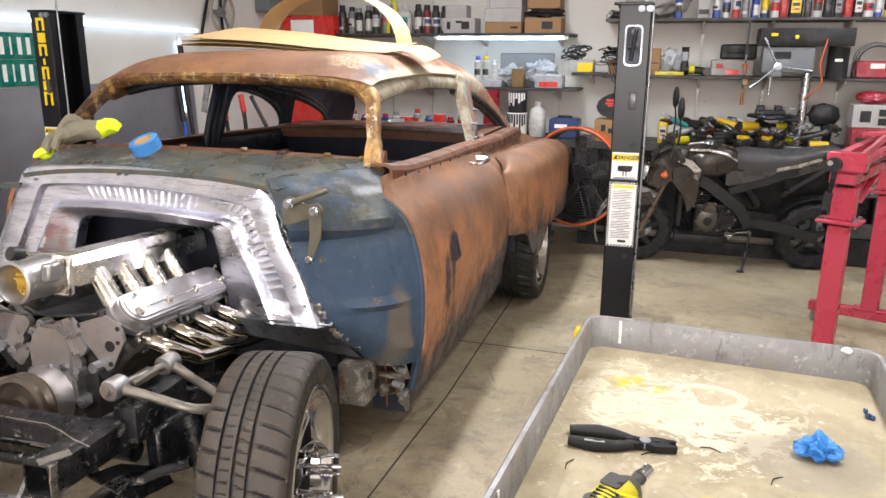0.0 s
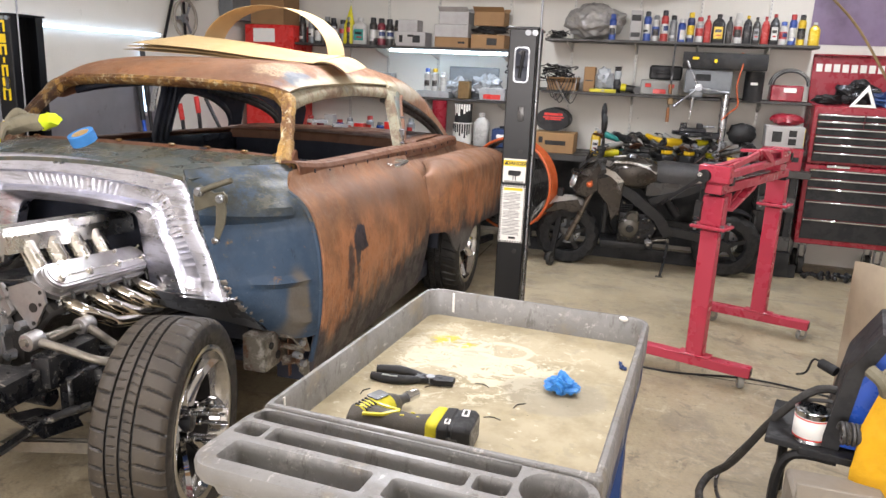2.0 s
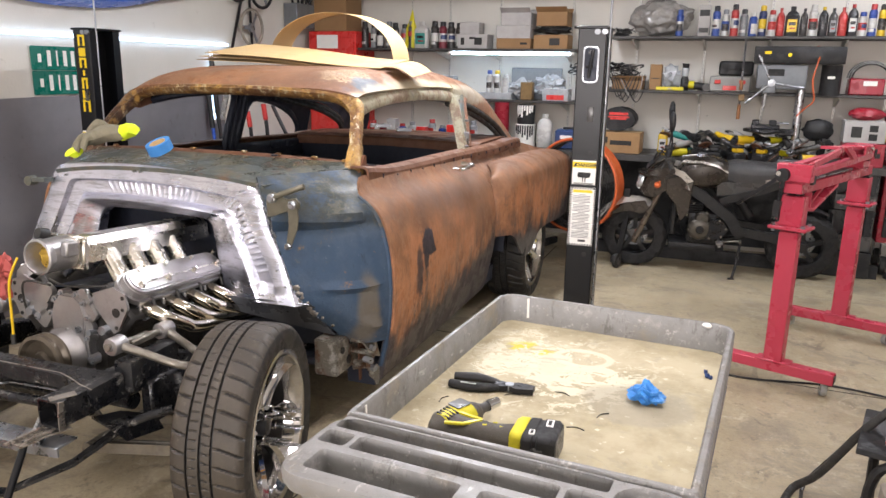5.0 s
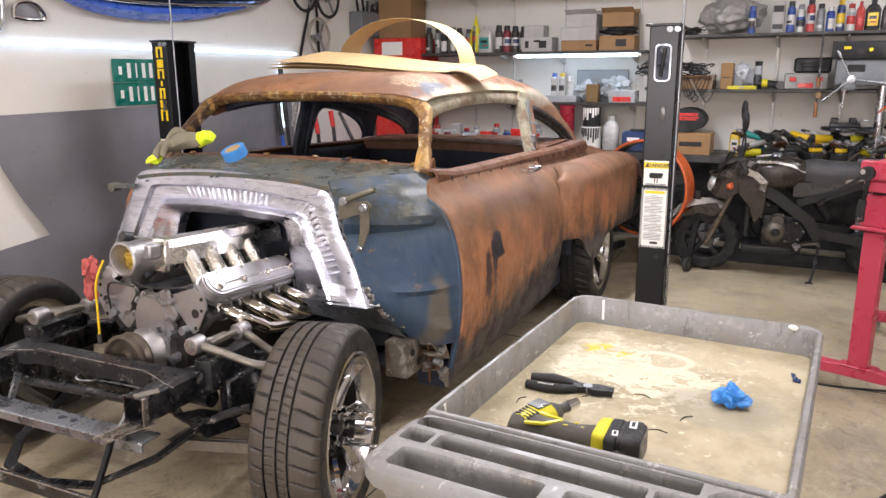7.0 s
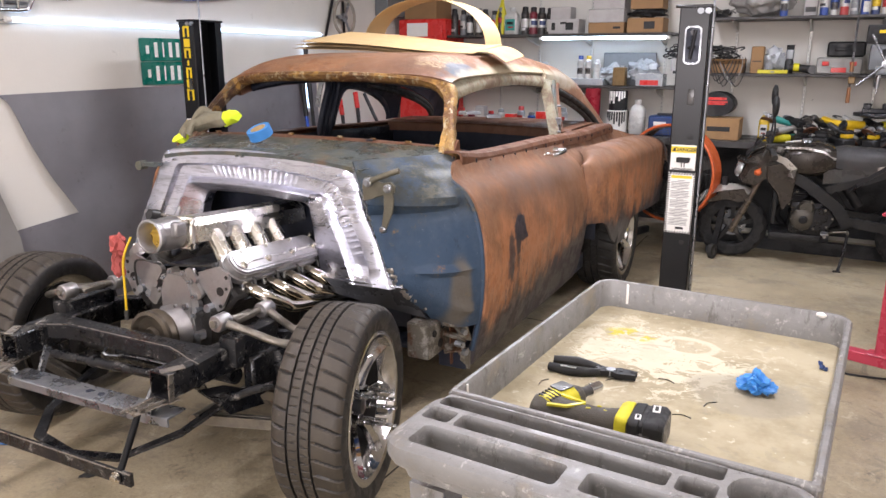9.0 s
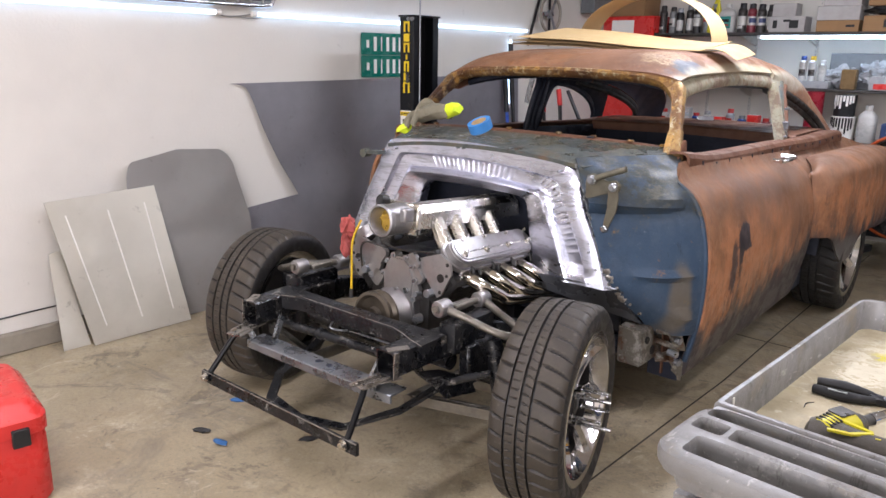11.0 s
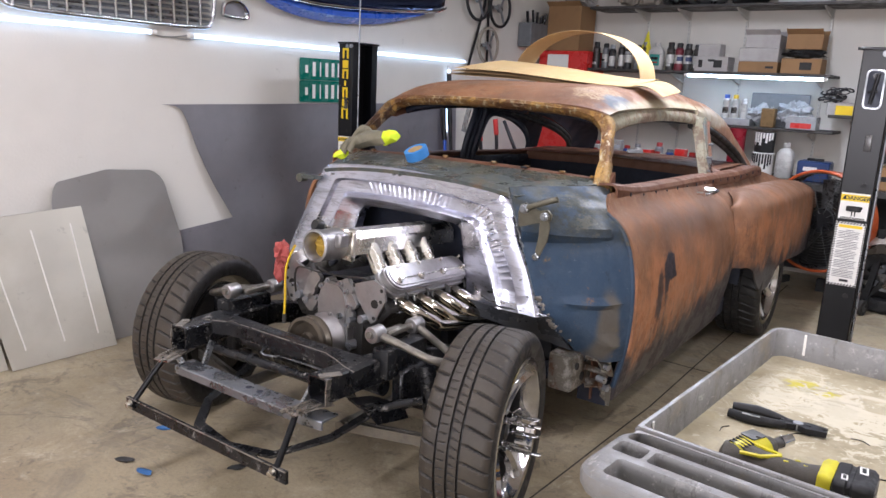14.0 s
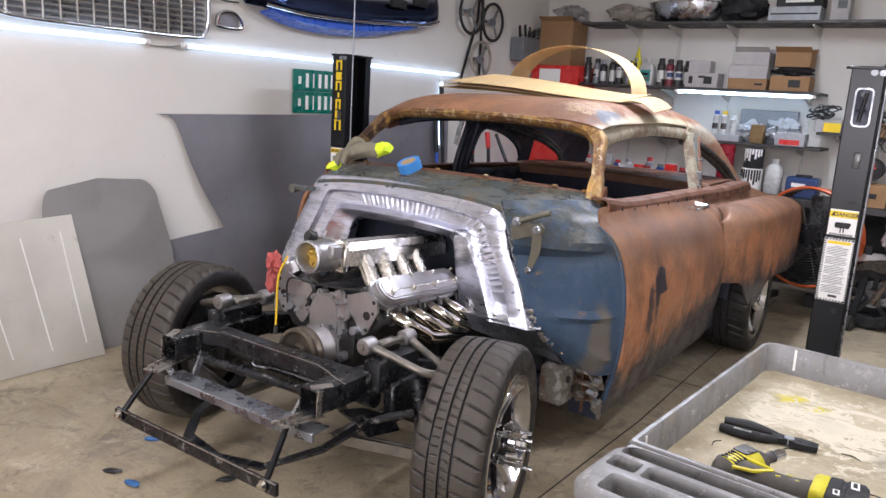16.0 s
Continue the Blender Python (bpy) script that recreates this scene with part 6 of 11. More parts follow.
cw, cl = CX1 - CX0, CY1 - CY0
TY = 0.200  # where the tray begins behind the pockets
tyl, tym = CY1 - TY, (CY1 + TY) / 2


def tray_outline(d, r, n=7):
    """The tray's outline: round at its far corners, square by the pockets."""
    o = []
    for sx, sy, a0, rr in ((1, 1, 0, r), (-1, 1, 90, r), (-1, -1, 180, 0.008), (1, -1, 270, 0.008)):
        for k in range(n + 1):
            t = radians(a0 + 90 * k / n)
            o.append((cxm + sx * (cw / 2 - d - rr) + rr * math.cos(t), tym + sy * (tyl / 2 - d - rr) + rr * math.sin(t)))
    return o


bm = BM()
ringwall(bm, tray_outline(0, 0.05), tray_outline(0.016, 0.036), TZ - 0.006, CZ, TZ - 0.004)
lip = part("tray_lip", bm, M_CART, cart, "scuffed raised lip")
bm = BM()
plate(bm, tray_outline(0.004, 0.046), 0.008, None, TZ - 0.008)
part("tray_floor", bm, M_TRAY, cart, "dusty tray floor with dried pale paint")
bm = BM()
ringwall(bm, tray_outline(0.004, 0.046), tray_outline(0.03, 0.036), 0.69, TZ - 0.008, 0.70)
part("underside", bm, M_DARKBLUE, cart, "dark blue moulded underside")
# the moulded handle end with its pockets
bm = BM()


def hand_end(d):
    return rounded(cw - 2 * d + 0.012, TY - 0.004 - CY0 - 2 * d, 0.05 - d, 7, cxm, (TY - 0.004 + CY0) / 2)


top = ring(bm, [(*p, CZ) for p in hand_end(0.010)])
last = top
for d, z in ((0.003, CZ - 0.003), (0.0, CZ - 0.010), (0.001, CZ - 0.026), (0.008, CZ - 0.038), (0.024, CZ - 0.046), (0.034, CZ - 0.070)):
    nxt = ring(bm, [(*p, z) for p in hand_end(d)])
    bridge(bm, last, nxt)
    last = nxt
bm.faces.new(last)
edges = [e for e in bm.edges if e.verts[0] in top and e.verts[1] in top]
for x0, x1, y0, y1, r in ((0.006, 0.492, 0.146, 0.190, 0.008), (0.004, 0.058, 0.090, 0.134, 0.008), (0.067, 0.423, 0.089, 0.134, 0.008), (0.433, 0.491, 0.088, 0.134, 0.010), (0.030, 0.284, 0.008, 0.071, 0.010), (0.316, 0.488, 0.014, 0.071, 0.010), (0.500, 0.606, 0.080, 0.186, 0.0525)):
    w, h, cx, cy = x1 - x0, y1 - y0, (x0 + x1) / 2, (y0 + y1) / 2
    rim = ring(bm, [(*p, CZ) for p in rounded(w, h, r, 5, cx, cy)])
    edges += [bm.edges.new((rim[i], rim[(i + 1) % len(rim)])) for i in range(len(rim))]
    last = rim
    for d, z in ((0.0012, CZ - 0.0025), (0.002, CZ - 0.010), (0.004, CZ - 0.060), (0.008, CZ - 0.066)):
        nxt = ring(bm, [(*p, z) for p in rounded(w - 2 * d, h - 2 * d, max(0.001, r - d), 5, cx, cy)])
        bridge(bm, last, nxt)
        last = nxt
    bm.faces.new(last)
bmesh.ops.triangle_fill(bm, edges=edges, use_beauty=True)
part("handle_end", bm, M_CART, cart, "scuffed moulded handle end with pockets and a cup holder", 30)
bm = BM()
box(bm, (0.34, 0.168, CZ - 0.058), (0.16, 0.018, 0.012), 0.003)
part("pocket_liner", bm, M_MATT, cart)
bm = BM()
ringwall(bm, rounded(cw - 0.03, cl - 0.10, 0.05, 6, cxm, cym + 0.03), rounded(cw - 0.06, cl - 0.13, 0.04, 6, cxm, cym + 0.03), 0.18, 0.26, 0.19)
plate(bm, rounded(cw - 0.04, cl - 0.11, 0.04, 6, cxm, cym + 0.03), 0.015, None, 0.185)
part("lower_shelf", bm, M_DARKBLUE, cart)
for x in (CX0 + 0.05, CX1 - 0.05):
    for y in (CY0 + 0.10, CY1 - 0.06):
        bm = BM()
        rows = [[(x + a * w, y + b * w, z) for a, b in ((-1, -1), (1, -1), (1, 1), (-1, 1))] for z, w in ((0.20, 0.028), (0.5, 0.024), (0.74, 0.034))]
        loft(bm, rows)
        part("leg", bm, M_DARKBLUE if x > 0.3 else M_CART, cart)
        bm = BM()
        rod(bm, (x - 0.015, y, 0.06), (x + 0.015, y, 0.06), 0.06, None, 24)
        box(bm, (x, y, 0.135), (0.05, 0.06, 0.10), 0.01)
        part("caster", bm, M_MATT, cart)
bm = BM()
strip(bm, [(0.075, CY1 - 0.0175, CZ - 0.004), (0.076, CY1 - 0.018, CZ - 0.06)], 0.006, 0.002, (0, 1, 0))
part("paint_drip", bm, M_WHITE, cart, "dried white paint drip")
bm = BM()
strip(bm, [(CX0 + 0.0175, 0.245, CZ - 0.002), (CX0 + 0.0175, 0.247, CZ - 0.040)], 0.006, 0.002, (1, 0, 0))
part("paint_drip", bm, M_WHITE, cart, "dried white paint drip")
bm = BM()
blob(bm, (0.55, CY1 - 0.02, CZ - 0.004), 0.012, 0.3, 3, 2, (1, 0.3, 0.6), 2)
part("paint_drip", bm, M_WHITE, cart, "dried white paint blob")

pl = thing("pliers", (0.417, 1.385, TZ + 0.010, 0, 0, 5), "lineman pliers with black rubber grips on the tray", "pliers")
for s in (1, -1):
    bm = BM()
    tube(bm, [(0.0, s * 0.020, 0), (0.05, s * 0.026, 0), (0.095, s * 0.016, 0), (0.11, s * 0.008, 0)], 0.010, 10, True, 5, [0.009, 0.012, 0.009, 0.007])
    part("grip", bm, M_MATT, pl)
    bm = BM()
    strip(bm, [(0.10, s * 0.010, 0), (0.125, s * 0.003, 0), (0.15, -s * 0.010, 0), (0.185, -s * 0.004, 0)], 0.016, 0.012)
    part("jaw", bm, M_DARKMETAL, pl)
bm = BM()
rod(bm, (0.132, 0, -0.008), (0.132, 0, 0.008), 0.010)
part("pivot", bm, M_RAWSTEEL, pl)
bm = BM()
box(bm, (0.045, -0.030, 0.0105), (0.035, 0.006, 0.001))
part("grip_print", bm, M_GREYINK, pl)

dr = thing("cordless_driver", (0.497, 1.122, TZ + 0.030, 0, 0, 7), "yellow and grey cordless impact driver lying on the tray", "power tool")


def oval(rows):
    """Rings of (x, y, z, half width, half height) across x."""
    return [[(x, y + w * math.cos(t), z + h * math.sin(t)) for t in span(0, 2 * math.pi * 15 / 16, 16)] for x, y, z, w, h in rows]


bm = BM()
loft(bm, oval(((-0.026, 0.006, -0.003, 0.014, 0.012), (-0.020, 0.008, -0.001, 0.028, 0.024), (-0.004, 0.010, 0, 0.034, 0.029), (0.020, 0.010, 0, 0.035, 0.029), (0.045, 0.005, 0, 0.030, 0.027), (0.075, -0.002, 0, 0.025, 0.025), (0.105, -0.005, 0, 0.025, 0.025), (0.130, -0.004, 0, 0.029, 0.027), (0.145, -0.002, 0, 0.034, 0.028))))
body = part("grip", bm, M_GRIP, dr, "grey rubber grip")
bm = BM()  # motor housing turned towards the far side
A = Matrix.Translation((0.012, 0.020, 0.003)) @ Matrix.Rotation(radians(60), 4, "Z")
loft(bm, [[A @ Vector(p) for p in r] for r in oval(((-0.030, 0, 0, 0.020, 0.018), (-0.024, 0, 0, 0.029, 0.026), (0.0, 0, 0, 0.032, 0.029), (0.035, 0, 0, 0.031, 0.029), (0.050, 0, 0, 0.028, 0.026)))])
part("motor_housing", bm, M_LIME, dr, "yellow motor housing")
bm = BM()
loft(bm, [[A @ Vector(p) for p in r] for r in oval(((0.046, 0, -0.001, 0.029, 0.026), (0.062, 0, -0.001, 0.027, 0.024), (0.074, 0, 0, 0.019, 0.018)))])
part("gear_case", bm, M_GRIP, dr)
bm = BM()
plate(bm, rounded(0.036, 0.030, 0.004, 3), 0.0025, A @ Matrix.Translation((0.028, 0.004, 0.0285)))
part("name_plate", bm, M_GUN, dr, "worn dark name plate")
for k in range(4):
    bm = BM()
    strip(bm, [A @ Vector((-0.022 + 0.008 * k, -0.018, 0.0225 + 0.0012 * k)), A @ Vector((-0.022 + 0.008 * k, 0.014, 0.025 + 0.0012 * k))], 0.003, 0.004)
    part("vent", bm, M_MATT, dr)
for pts in ([(0.010, -0.020, 0.024), (0.045, -0.016, 0.024), (0.075, 0.006, 0.025)], [(0.030, 0.018, 0.0285), (0.050, 0.012, 0.0275), (0.075, 0.014, 0.022)]):
    bm = BM()
    strip(bm, pts, 0.007, 0.004)
    part("trim_line", bm, M_LIME, dr)
for x, y in ((0.080, -0.010), (0.098, 0.004), (0.112, -0.008)):
    bm = BM()
    strip(bm, [(x, y, 0.0248), (x + 0.008, y + 0.001, 0.0248)], 0.004, 0.001)
    part("paint_fleck", bm, M_LIME, body)
bm = BM()  # trigger
box(bm, (0.070, 0.028, 0.002), (0.030, 0.016, 0.018), 0.005, None, 2)
part("trigger", bm, M_MATT, dr)
bm = BM()
loft(bm, [[A @ Vector(p) for p in r] for r in oval(((0.072, 0, 0, 0.013, 0.013), (0.080, 0, 0, 0.014, 0.014), (0.092, 0, 0, 0.010, 0.010), (0.108, 0, 0, 0.010, 0.010)))])
part("nose", bm, M_GUN, dr)
bm = BM()
rod(bm, A @ Vector((0.104, 0, 0)), A @ Vector((0.118, 0, 0)), 0.0125, 0.0115, 16)
rod(bm, A @ Vector((0.118, 0, 0)), A @ Vector((0.136, 0, 0)), 0.0105, 0.0105, 16)
part("socket", bm, M_CHROME, dr, "chrome socket")
bm = BM()
loft(bm, [[(x + 0.10 * y, y, z) for y, z in rounded(w, h, 0.010, 3, -0.002, 0.001)] for x, w, h in ((0.138, 0.072, 0.054), (0.144, 0.082, 0.060), (0.158, 0.084, 0.060), (0.161, 0.080, 0.056))])
part("battery_band", bm, M_LIME, dr, "yellow foot of the grip")
bm = BM()
loft(bm, [[(x + 0.10 * y, y, z) for y, z in rounded(w, h, 0.010, 3, -0.004, 0.001)] for x, w, h in ((0.160, 0.078, 0.052), (0.163, 0.088, 0.060), (0.180, 0.090, 0.061), (0.182, 0.084, 0.058), (0.188, 0.084, 0.058), (0.190, 0.090, 0.061), (0.214, 0.090, 0.060), (0.222, 0.080, 0.050))])
bat = part("battery", bm, M_MATT, dr, "black slide battery", 35)
bm = BM()
loft(bm, [[(x + 0.10 * y, y, z) for y, z in rounded(0.070, 0.042, 0.006, 3, -0.004, 0.001)] for x in (0.221, 0.2235)])
part("end_label", bm, simple("speckled_label", lin("6d6a66"), 0.5, 0.1, 0.9, 90), bat, "speckled grey battery end")
for x, y, w, l in ((0.174, -0.026, 0.010, 0.018), (0.202, 0.016, 0.013, 0.026)):
    bm = BM()
    box(bm, (x, y, 0.0318), (w, l, 0.0016))
    part("battery_label", bm, M_LABEL, bat)
    bm = BM()
    box(bm, (x, y, 0.0328), (w * 0.5, l * 0.7, 0.0006))
    part("label_print", bm, M_INK, bat)
bm = BM()
box(bm, (0.186, -0.046, -0.004), (0.024, 0.008, 0.030), 0.003)
part("release_button", bm, M_GUN, bat)

rag = thing("crumpled_glove", Matrix.Translation((0.834, 1.457, TZ)) @ Matrix.Diagonal((0.9, 0.85, 0.8, 1)), "crumpled blue nitrile glove on the tray", "glove")
bm = BM()  # crushed film with sharp folds
made = bmesh.ops.create_icosphere(bm, subdivisions=5, radius=1)
for v in made["verts"]:
    d = v.co.copy()
    q = 1.05 - 1.1 * abs(noise.noise(d * 1.5 + Vector((3, 1, 7)))) + 0.5 * (0.3 - abs(noise.noise(d * 3.4))) + 0.28 * (0.25 - abs(noise.noise(d * 8.0)))
    v.co = Vector((d.x * 0.040 * q, d.y * 0.028 * q, max(0.001, 0.020 + d.z * (0.028 if d.z > 0 else 0.020) * q + 0.018 * math.exp(-((d.x + 0.15) / 0.35) ** 2) * max(0, d.z))))
part("glove", bm, M_BLUERAG, rag)
bm = BM()
for p, r in (((0.0, 0.0, 0.006), 0.006), ((0.008, -0.003, 0.004), 0.005), ((-0.004, 0.006, 0.012), 0.005)):
    blob(bm, p, r, 0.6, 2, 4, (1, 1, 1), 2)
sc = part("plastic_scrap", bm, M_DARKBLUE)
sc.location = (0.95, 1.655, TZ)
tagged(sc, "tiny dark blue plastic scrap on the tray", "scrap")
for k, (x, y, a) in enumerate(((0.56, 1.38, 30), (0.66, 1.43, -10), (0.76, 1.36, 60), (0.72, 1.28, 5), (0.43, 1.30, 80))):
    bm = BM()
    tube(bm, [(-0.018, 0, 0.001), (0, 0.004, 0.002), (0.018, -0.002, 0.001)], 0.001, 5)
    o = part("swarf_curl", bm, M_DARKMETAL)
    o.matrix_world = pose(x, y, TZ, 0, 0, a)
    tagged(o, "thin dark metal shaving on the tray", "shaving", "shavings")

# ---- two-post lift ----
M_PRINT = simple("dark_grey_print", lin("55565a"), 0.6, 0, 0.05)


def lift_post(m, label, writing):
    """A channel post: open towards local +x; its face looks along -y."""
    p = thing("lift_post", m, label, "car lift", "lift posts")
    H = 1.63
    bm = BM()
    plate(bm, [(-0.055, 0.004), (-0.051, 0.0), (0.051, 0.0), (0.055, 0.004), (0.055, 0.06), (0.043, 0.06), (0.043, 0.012), (-0.043, 0.012), (-0.043, 0.223), (0.043, 0.223), (0.043, 0.18), (0.055, 0.18), (0.055, 0.231), (0.051, 0.235), (-0.051, 0.235), (-0.055, 0.231)], H)
    part("column", bm, M_BLACK, p, "glossy black steel column")
    bm = BM()
    box(bm, (0, 0.118, H + 0.006), (0.125, 0.25, 0.012), 0.003)
    rod(bm, (-0.075, 0.03, H + 0.008), (0.02, 0.03, H + 0.008), 0.006)
    part("top_plate", bm, M_BLACK, p)
    for x in (0.02, 0.048):
        bm = BM()
        rod(bm, (x, -0.012, H - 0.012), (x, 0.004, H - 0.012), 0.012, None, 14)
        part("top_bolt", bm, M_RAWSTEEL, p)
    bm = BM()
    rod(bm, (0.062, 0.05, 0.02), (0.062, 0.05, H + 0.35), 0.005)
    part("cable", bm, M_RAWSTEEL, p)
    bm = BM()
    box(bm, (0, 0.12, 0.008), (0.34, 0.40, 0.016), 0.004)
    part("base_plate", bm, M_BLACK, p)
    bm = BM()
    box(bm, (0.02, 0.12, 0.55), (0.06, 0.10, 0.8), 0.006)
    part("carriage", bm, M_DARKMETAL, p)
    bm = BM()
    box(bm, (0.01, -0.002, 1.28), (0.024, 0.01, 0.065), 0.004, None, 2)
    part("catch", bm, M_GUN, p)
    for z in (1.115, 0.665):
        bm = BM()
        rod(bm, (0.02, -0.0015, z), (0.02, 0.002, z), 0.010, None, 16)
        part("hole", bm, M_INK, p)
    if not writing:
        bm = BM()
        plate(bm, rounded(0.062, 0.15, 0.018, 6), 0.004, Matrix.Translation((0.0, 0.0, 1.485)) @ Matrix.Rotation(radians(90), 4, "X"))
        b = part("lock_window", bm, M_RAWSTEEL, p, "bright metal lock window")
        bm = BM()
        plate(bm, rounded(0.05, 0.138, 0.014, 6), 0.0015, Matrix.Translation((0.0, -0.004, 1.485)) @ Matrix.Rotation(radians(90), 4, "X"))
        part("backing", bm, M_INNER, b)
        bm = BM()
        rod(bm, (0.008, -0.012, 1.545), (-0.006, -0.012, 1.43), 0.007)
        rod(bm, (-0.018, -0.012, 1.475), (0.012, -0.012, 1.478), 0.005)
        rod(bm, (0.0, -0.008, 1.535), (0.0, -0.016, 1.535), 0.011, None, 14)
        part("latch", bm, M_DARKMETAL, b)
    # warning labels
    F = Matrix.Translation((0, -0.0012, 0)) @ Matrix.Rotation(radians(90), 4, "X")
    zt = 1.075 if not writing else 1.075
    boxpart("danger_label", (0, -0.001, zt - 0.045), (0.094, 0.002, 0.105), M_LABEL, p, "white and yellow danger label", 0.0)
    boxpart("label_band", (0, -0.0024, zt - 0.012), (0.094, 0.001, 0.026), M_YEL, p, "", 0.0)
    words("danger_word", "DANGER", 0.021, Matrix.Translation((0.008, -0.0032, zt - 0.0125)) @ Matrix.Rotation(radians(90), 4, "X"), M_INK, p, "", 0.0003, 0.0006)
    bm = BM()
    plate(bm, [(-0.009, -0.007), (0.009, -0.007), (0, 0.009)], 0.0006, F @ Matrix.Translation((-0.035, zt - 0.0125, 0.0015)))
    box(bm, (0, -0.003, zt - 0.055), (0.05, 0.001, 0.022), 0.004)
    box(bm, (0.018, -0.003, zt - 0.05), (0.02, 0.001, 0.012), 0.003)
    box(bm, (-0.004, -0.003, zt - 0.075), (0.004, 0.001, 0.02))
    box(bm, (0.006, -0.003, zt - 0.075), (0.004, 0.001, 0.02))
    part("danger_picture", bm, M_INK, p)
    bm = BM()
    for z in (zt - 0.091, zt - 0.095):
        box(bm, (0, -0.003, z), (0.08, 0.001, 0.0022))
    part("fine_print", bm, M_INK, p)
    if not writing:
        z1, z0 = 0.965, 0.705
        boxpart("warning_label", (0, -0.001, (z0 + z1) / 2), (0.102, 0.002, z1 - z0), M_LABEL, p, "long white label with striped border", 0.0)
        bm = BM()
        n = 26
        for k in range(n):
            z = z0 + (z1 - z0) * (k + 0.5) / n
            for s in (-1, 1):
                strip(bm, [(s * 0.0505 - 0.004, -0.0026, z - 0.003), (s * 0.0505 + 0.004 - s * 0.004, -0.0026, z + 0.003)], 0.005, 0.001, (0, 1, 0))
        for k in range(9):
            for z in (z0 + 0.004, z1 - 0.004):
                strip(bm, [(-0.044 + k * 0.0105, -0.0026, z - 0.004), (-0.039 + k * 0.0105, -0.0026, z + 0.004)], 0.005, 0.001, (0, 1, 0))
        part("stripes", bm, M_INK, p)
        boxpart("label_header", (0, -0.0026, z1 - 0.017), (0.078, 0.001, 0.012), M_YEL, p, "", 0.0)
        bm = BM()
        for k in range(30):
            z = z1 - 0.032 - 0.0066 * k
            w = 0.074 * (1 if k % 6 else 0.4) * (0.88 + 0.12 * random.random())
            box(bm, (-(0.074 - w) / 2 if k % 6 else 0, -0.0026, z), (w, 0.001, 0.0022))
        part("fine_print", bm, M_PRINT, p)
        boxpart("label_mark", (0.006, -0.0026, z0 + 0.022), (0.03, 0.001, 0.010), M_INK, p, "", 0.0)
    else:
        # plain yellow bars where the maker's name runs down the post
        for k, (z, h, w) in enumerate(((1.575, 0.060, 0.046), (1.512, 0.046, 0.044), (1.455, 0.055, 0.046), (1.40, 0.03, 0.012), (1.345, 0.06, 0.04), (1.285, 0.046, 0.044), (1.222, 0.066, 0.050))):
            bm = BM()
            if k % 2:
                plate(bm, rounded(w, h, 0.004), 0.002, Matrix.Translation((0, -0.0002, z)) @ Matrix.Rotation(radians(90), 4, "X"))
            else:
                e, g = w / 2, h / 2
                plate(bm, [(-e, -g), (-e + 0.013, -g), (-e + 0.013, g - 0.012), (e - 0.013, g - 0.012), (e - 0.013, -g), (e, -g), (e, g), (-e, g)], 0.002, Matrix.Translation((0, -0.0002, z)) @ Matrix.Rotation(radians(90), 4, "X"))
            part("yellow_bar", bm, M_YEL, p, "yellow bar on the post")
    return p


lift_post(pose(0.350, 3.13, 0, 0, 0, 4) @ Matrix.Diagonal((1.07, 1.0, 1.0, 1.0)), "tall black steel lift post with warning labels", False)
lift_post((-2.45, 3.10, 0, 0, 0, 3), "tall black steel lift post with yellow marking", True)
bm = BM()
box(bm, (0, 0, 0.07), (0.12, 0.10, 0.14), 0.012)
box(bm, (0.0, 0.0, 0.18), (0.09, 0.07, 0.10), 0.01)
o = part("lift_pad_block", bm, M_YEL)
o.location = (0.20, 3.42, 0)
tagged(o, "yellow lift pad block beside the post", "lift pad")

# ---- red sheet-metal stand on casters ----
st = thing("folding_machine_stand", (0, 0, 0), "red steel sheet-metal machine on a rolling stand", "workshop machine")
A0, B0 = Vector((1.225, 3.63, 0)), Vector((1.60, 4.53, 0))
ax = (B0 - A0).normalized()           # along the machine
sd = Vector((ax.y, -ax.x, 0))         # across it


def obox(bm, c, along, across, up, d=None, bevel=0.004):
    d = ax if d is None else d
    s = Vector((d.y, -d.x, 0))
    m = Matrix(((d.x, s.x, 0, c[0]), (d.y, s.y, 0, c[1]), (0, 0, 1, c[2]), (0, 0, 0, 1)))
    box(bm, (0, 0, 0), (along, across, up), bevel, m)


fd = Vector((0.955, -0.297, 0))  # the feet run across
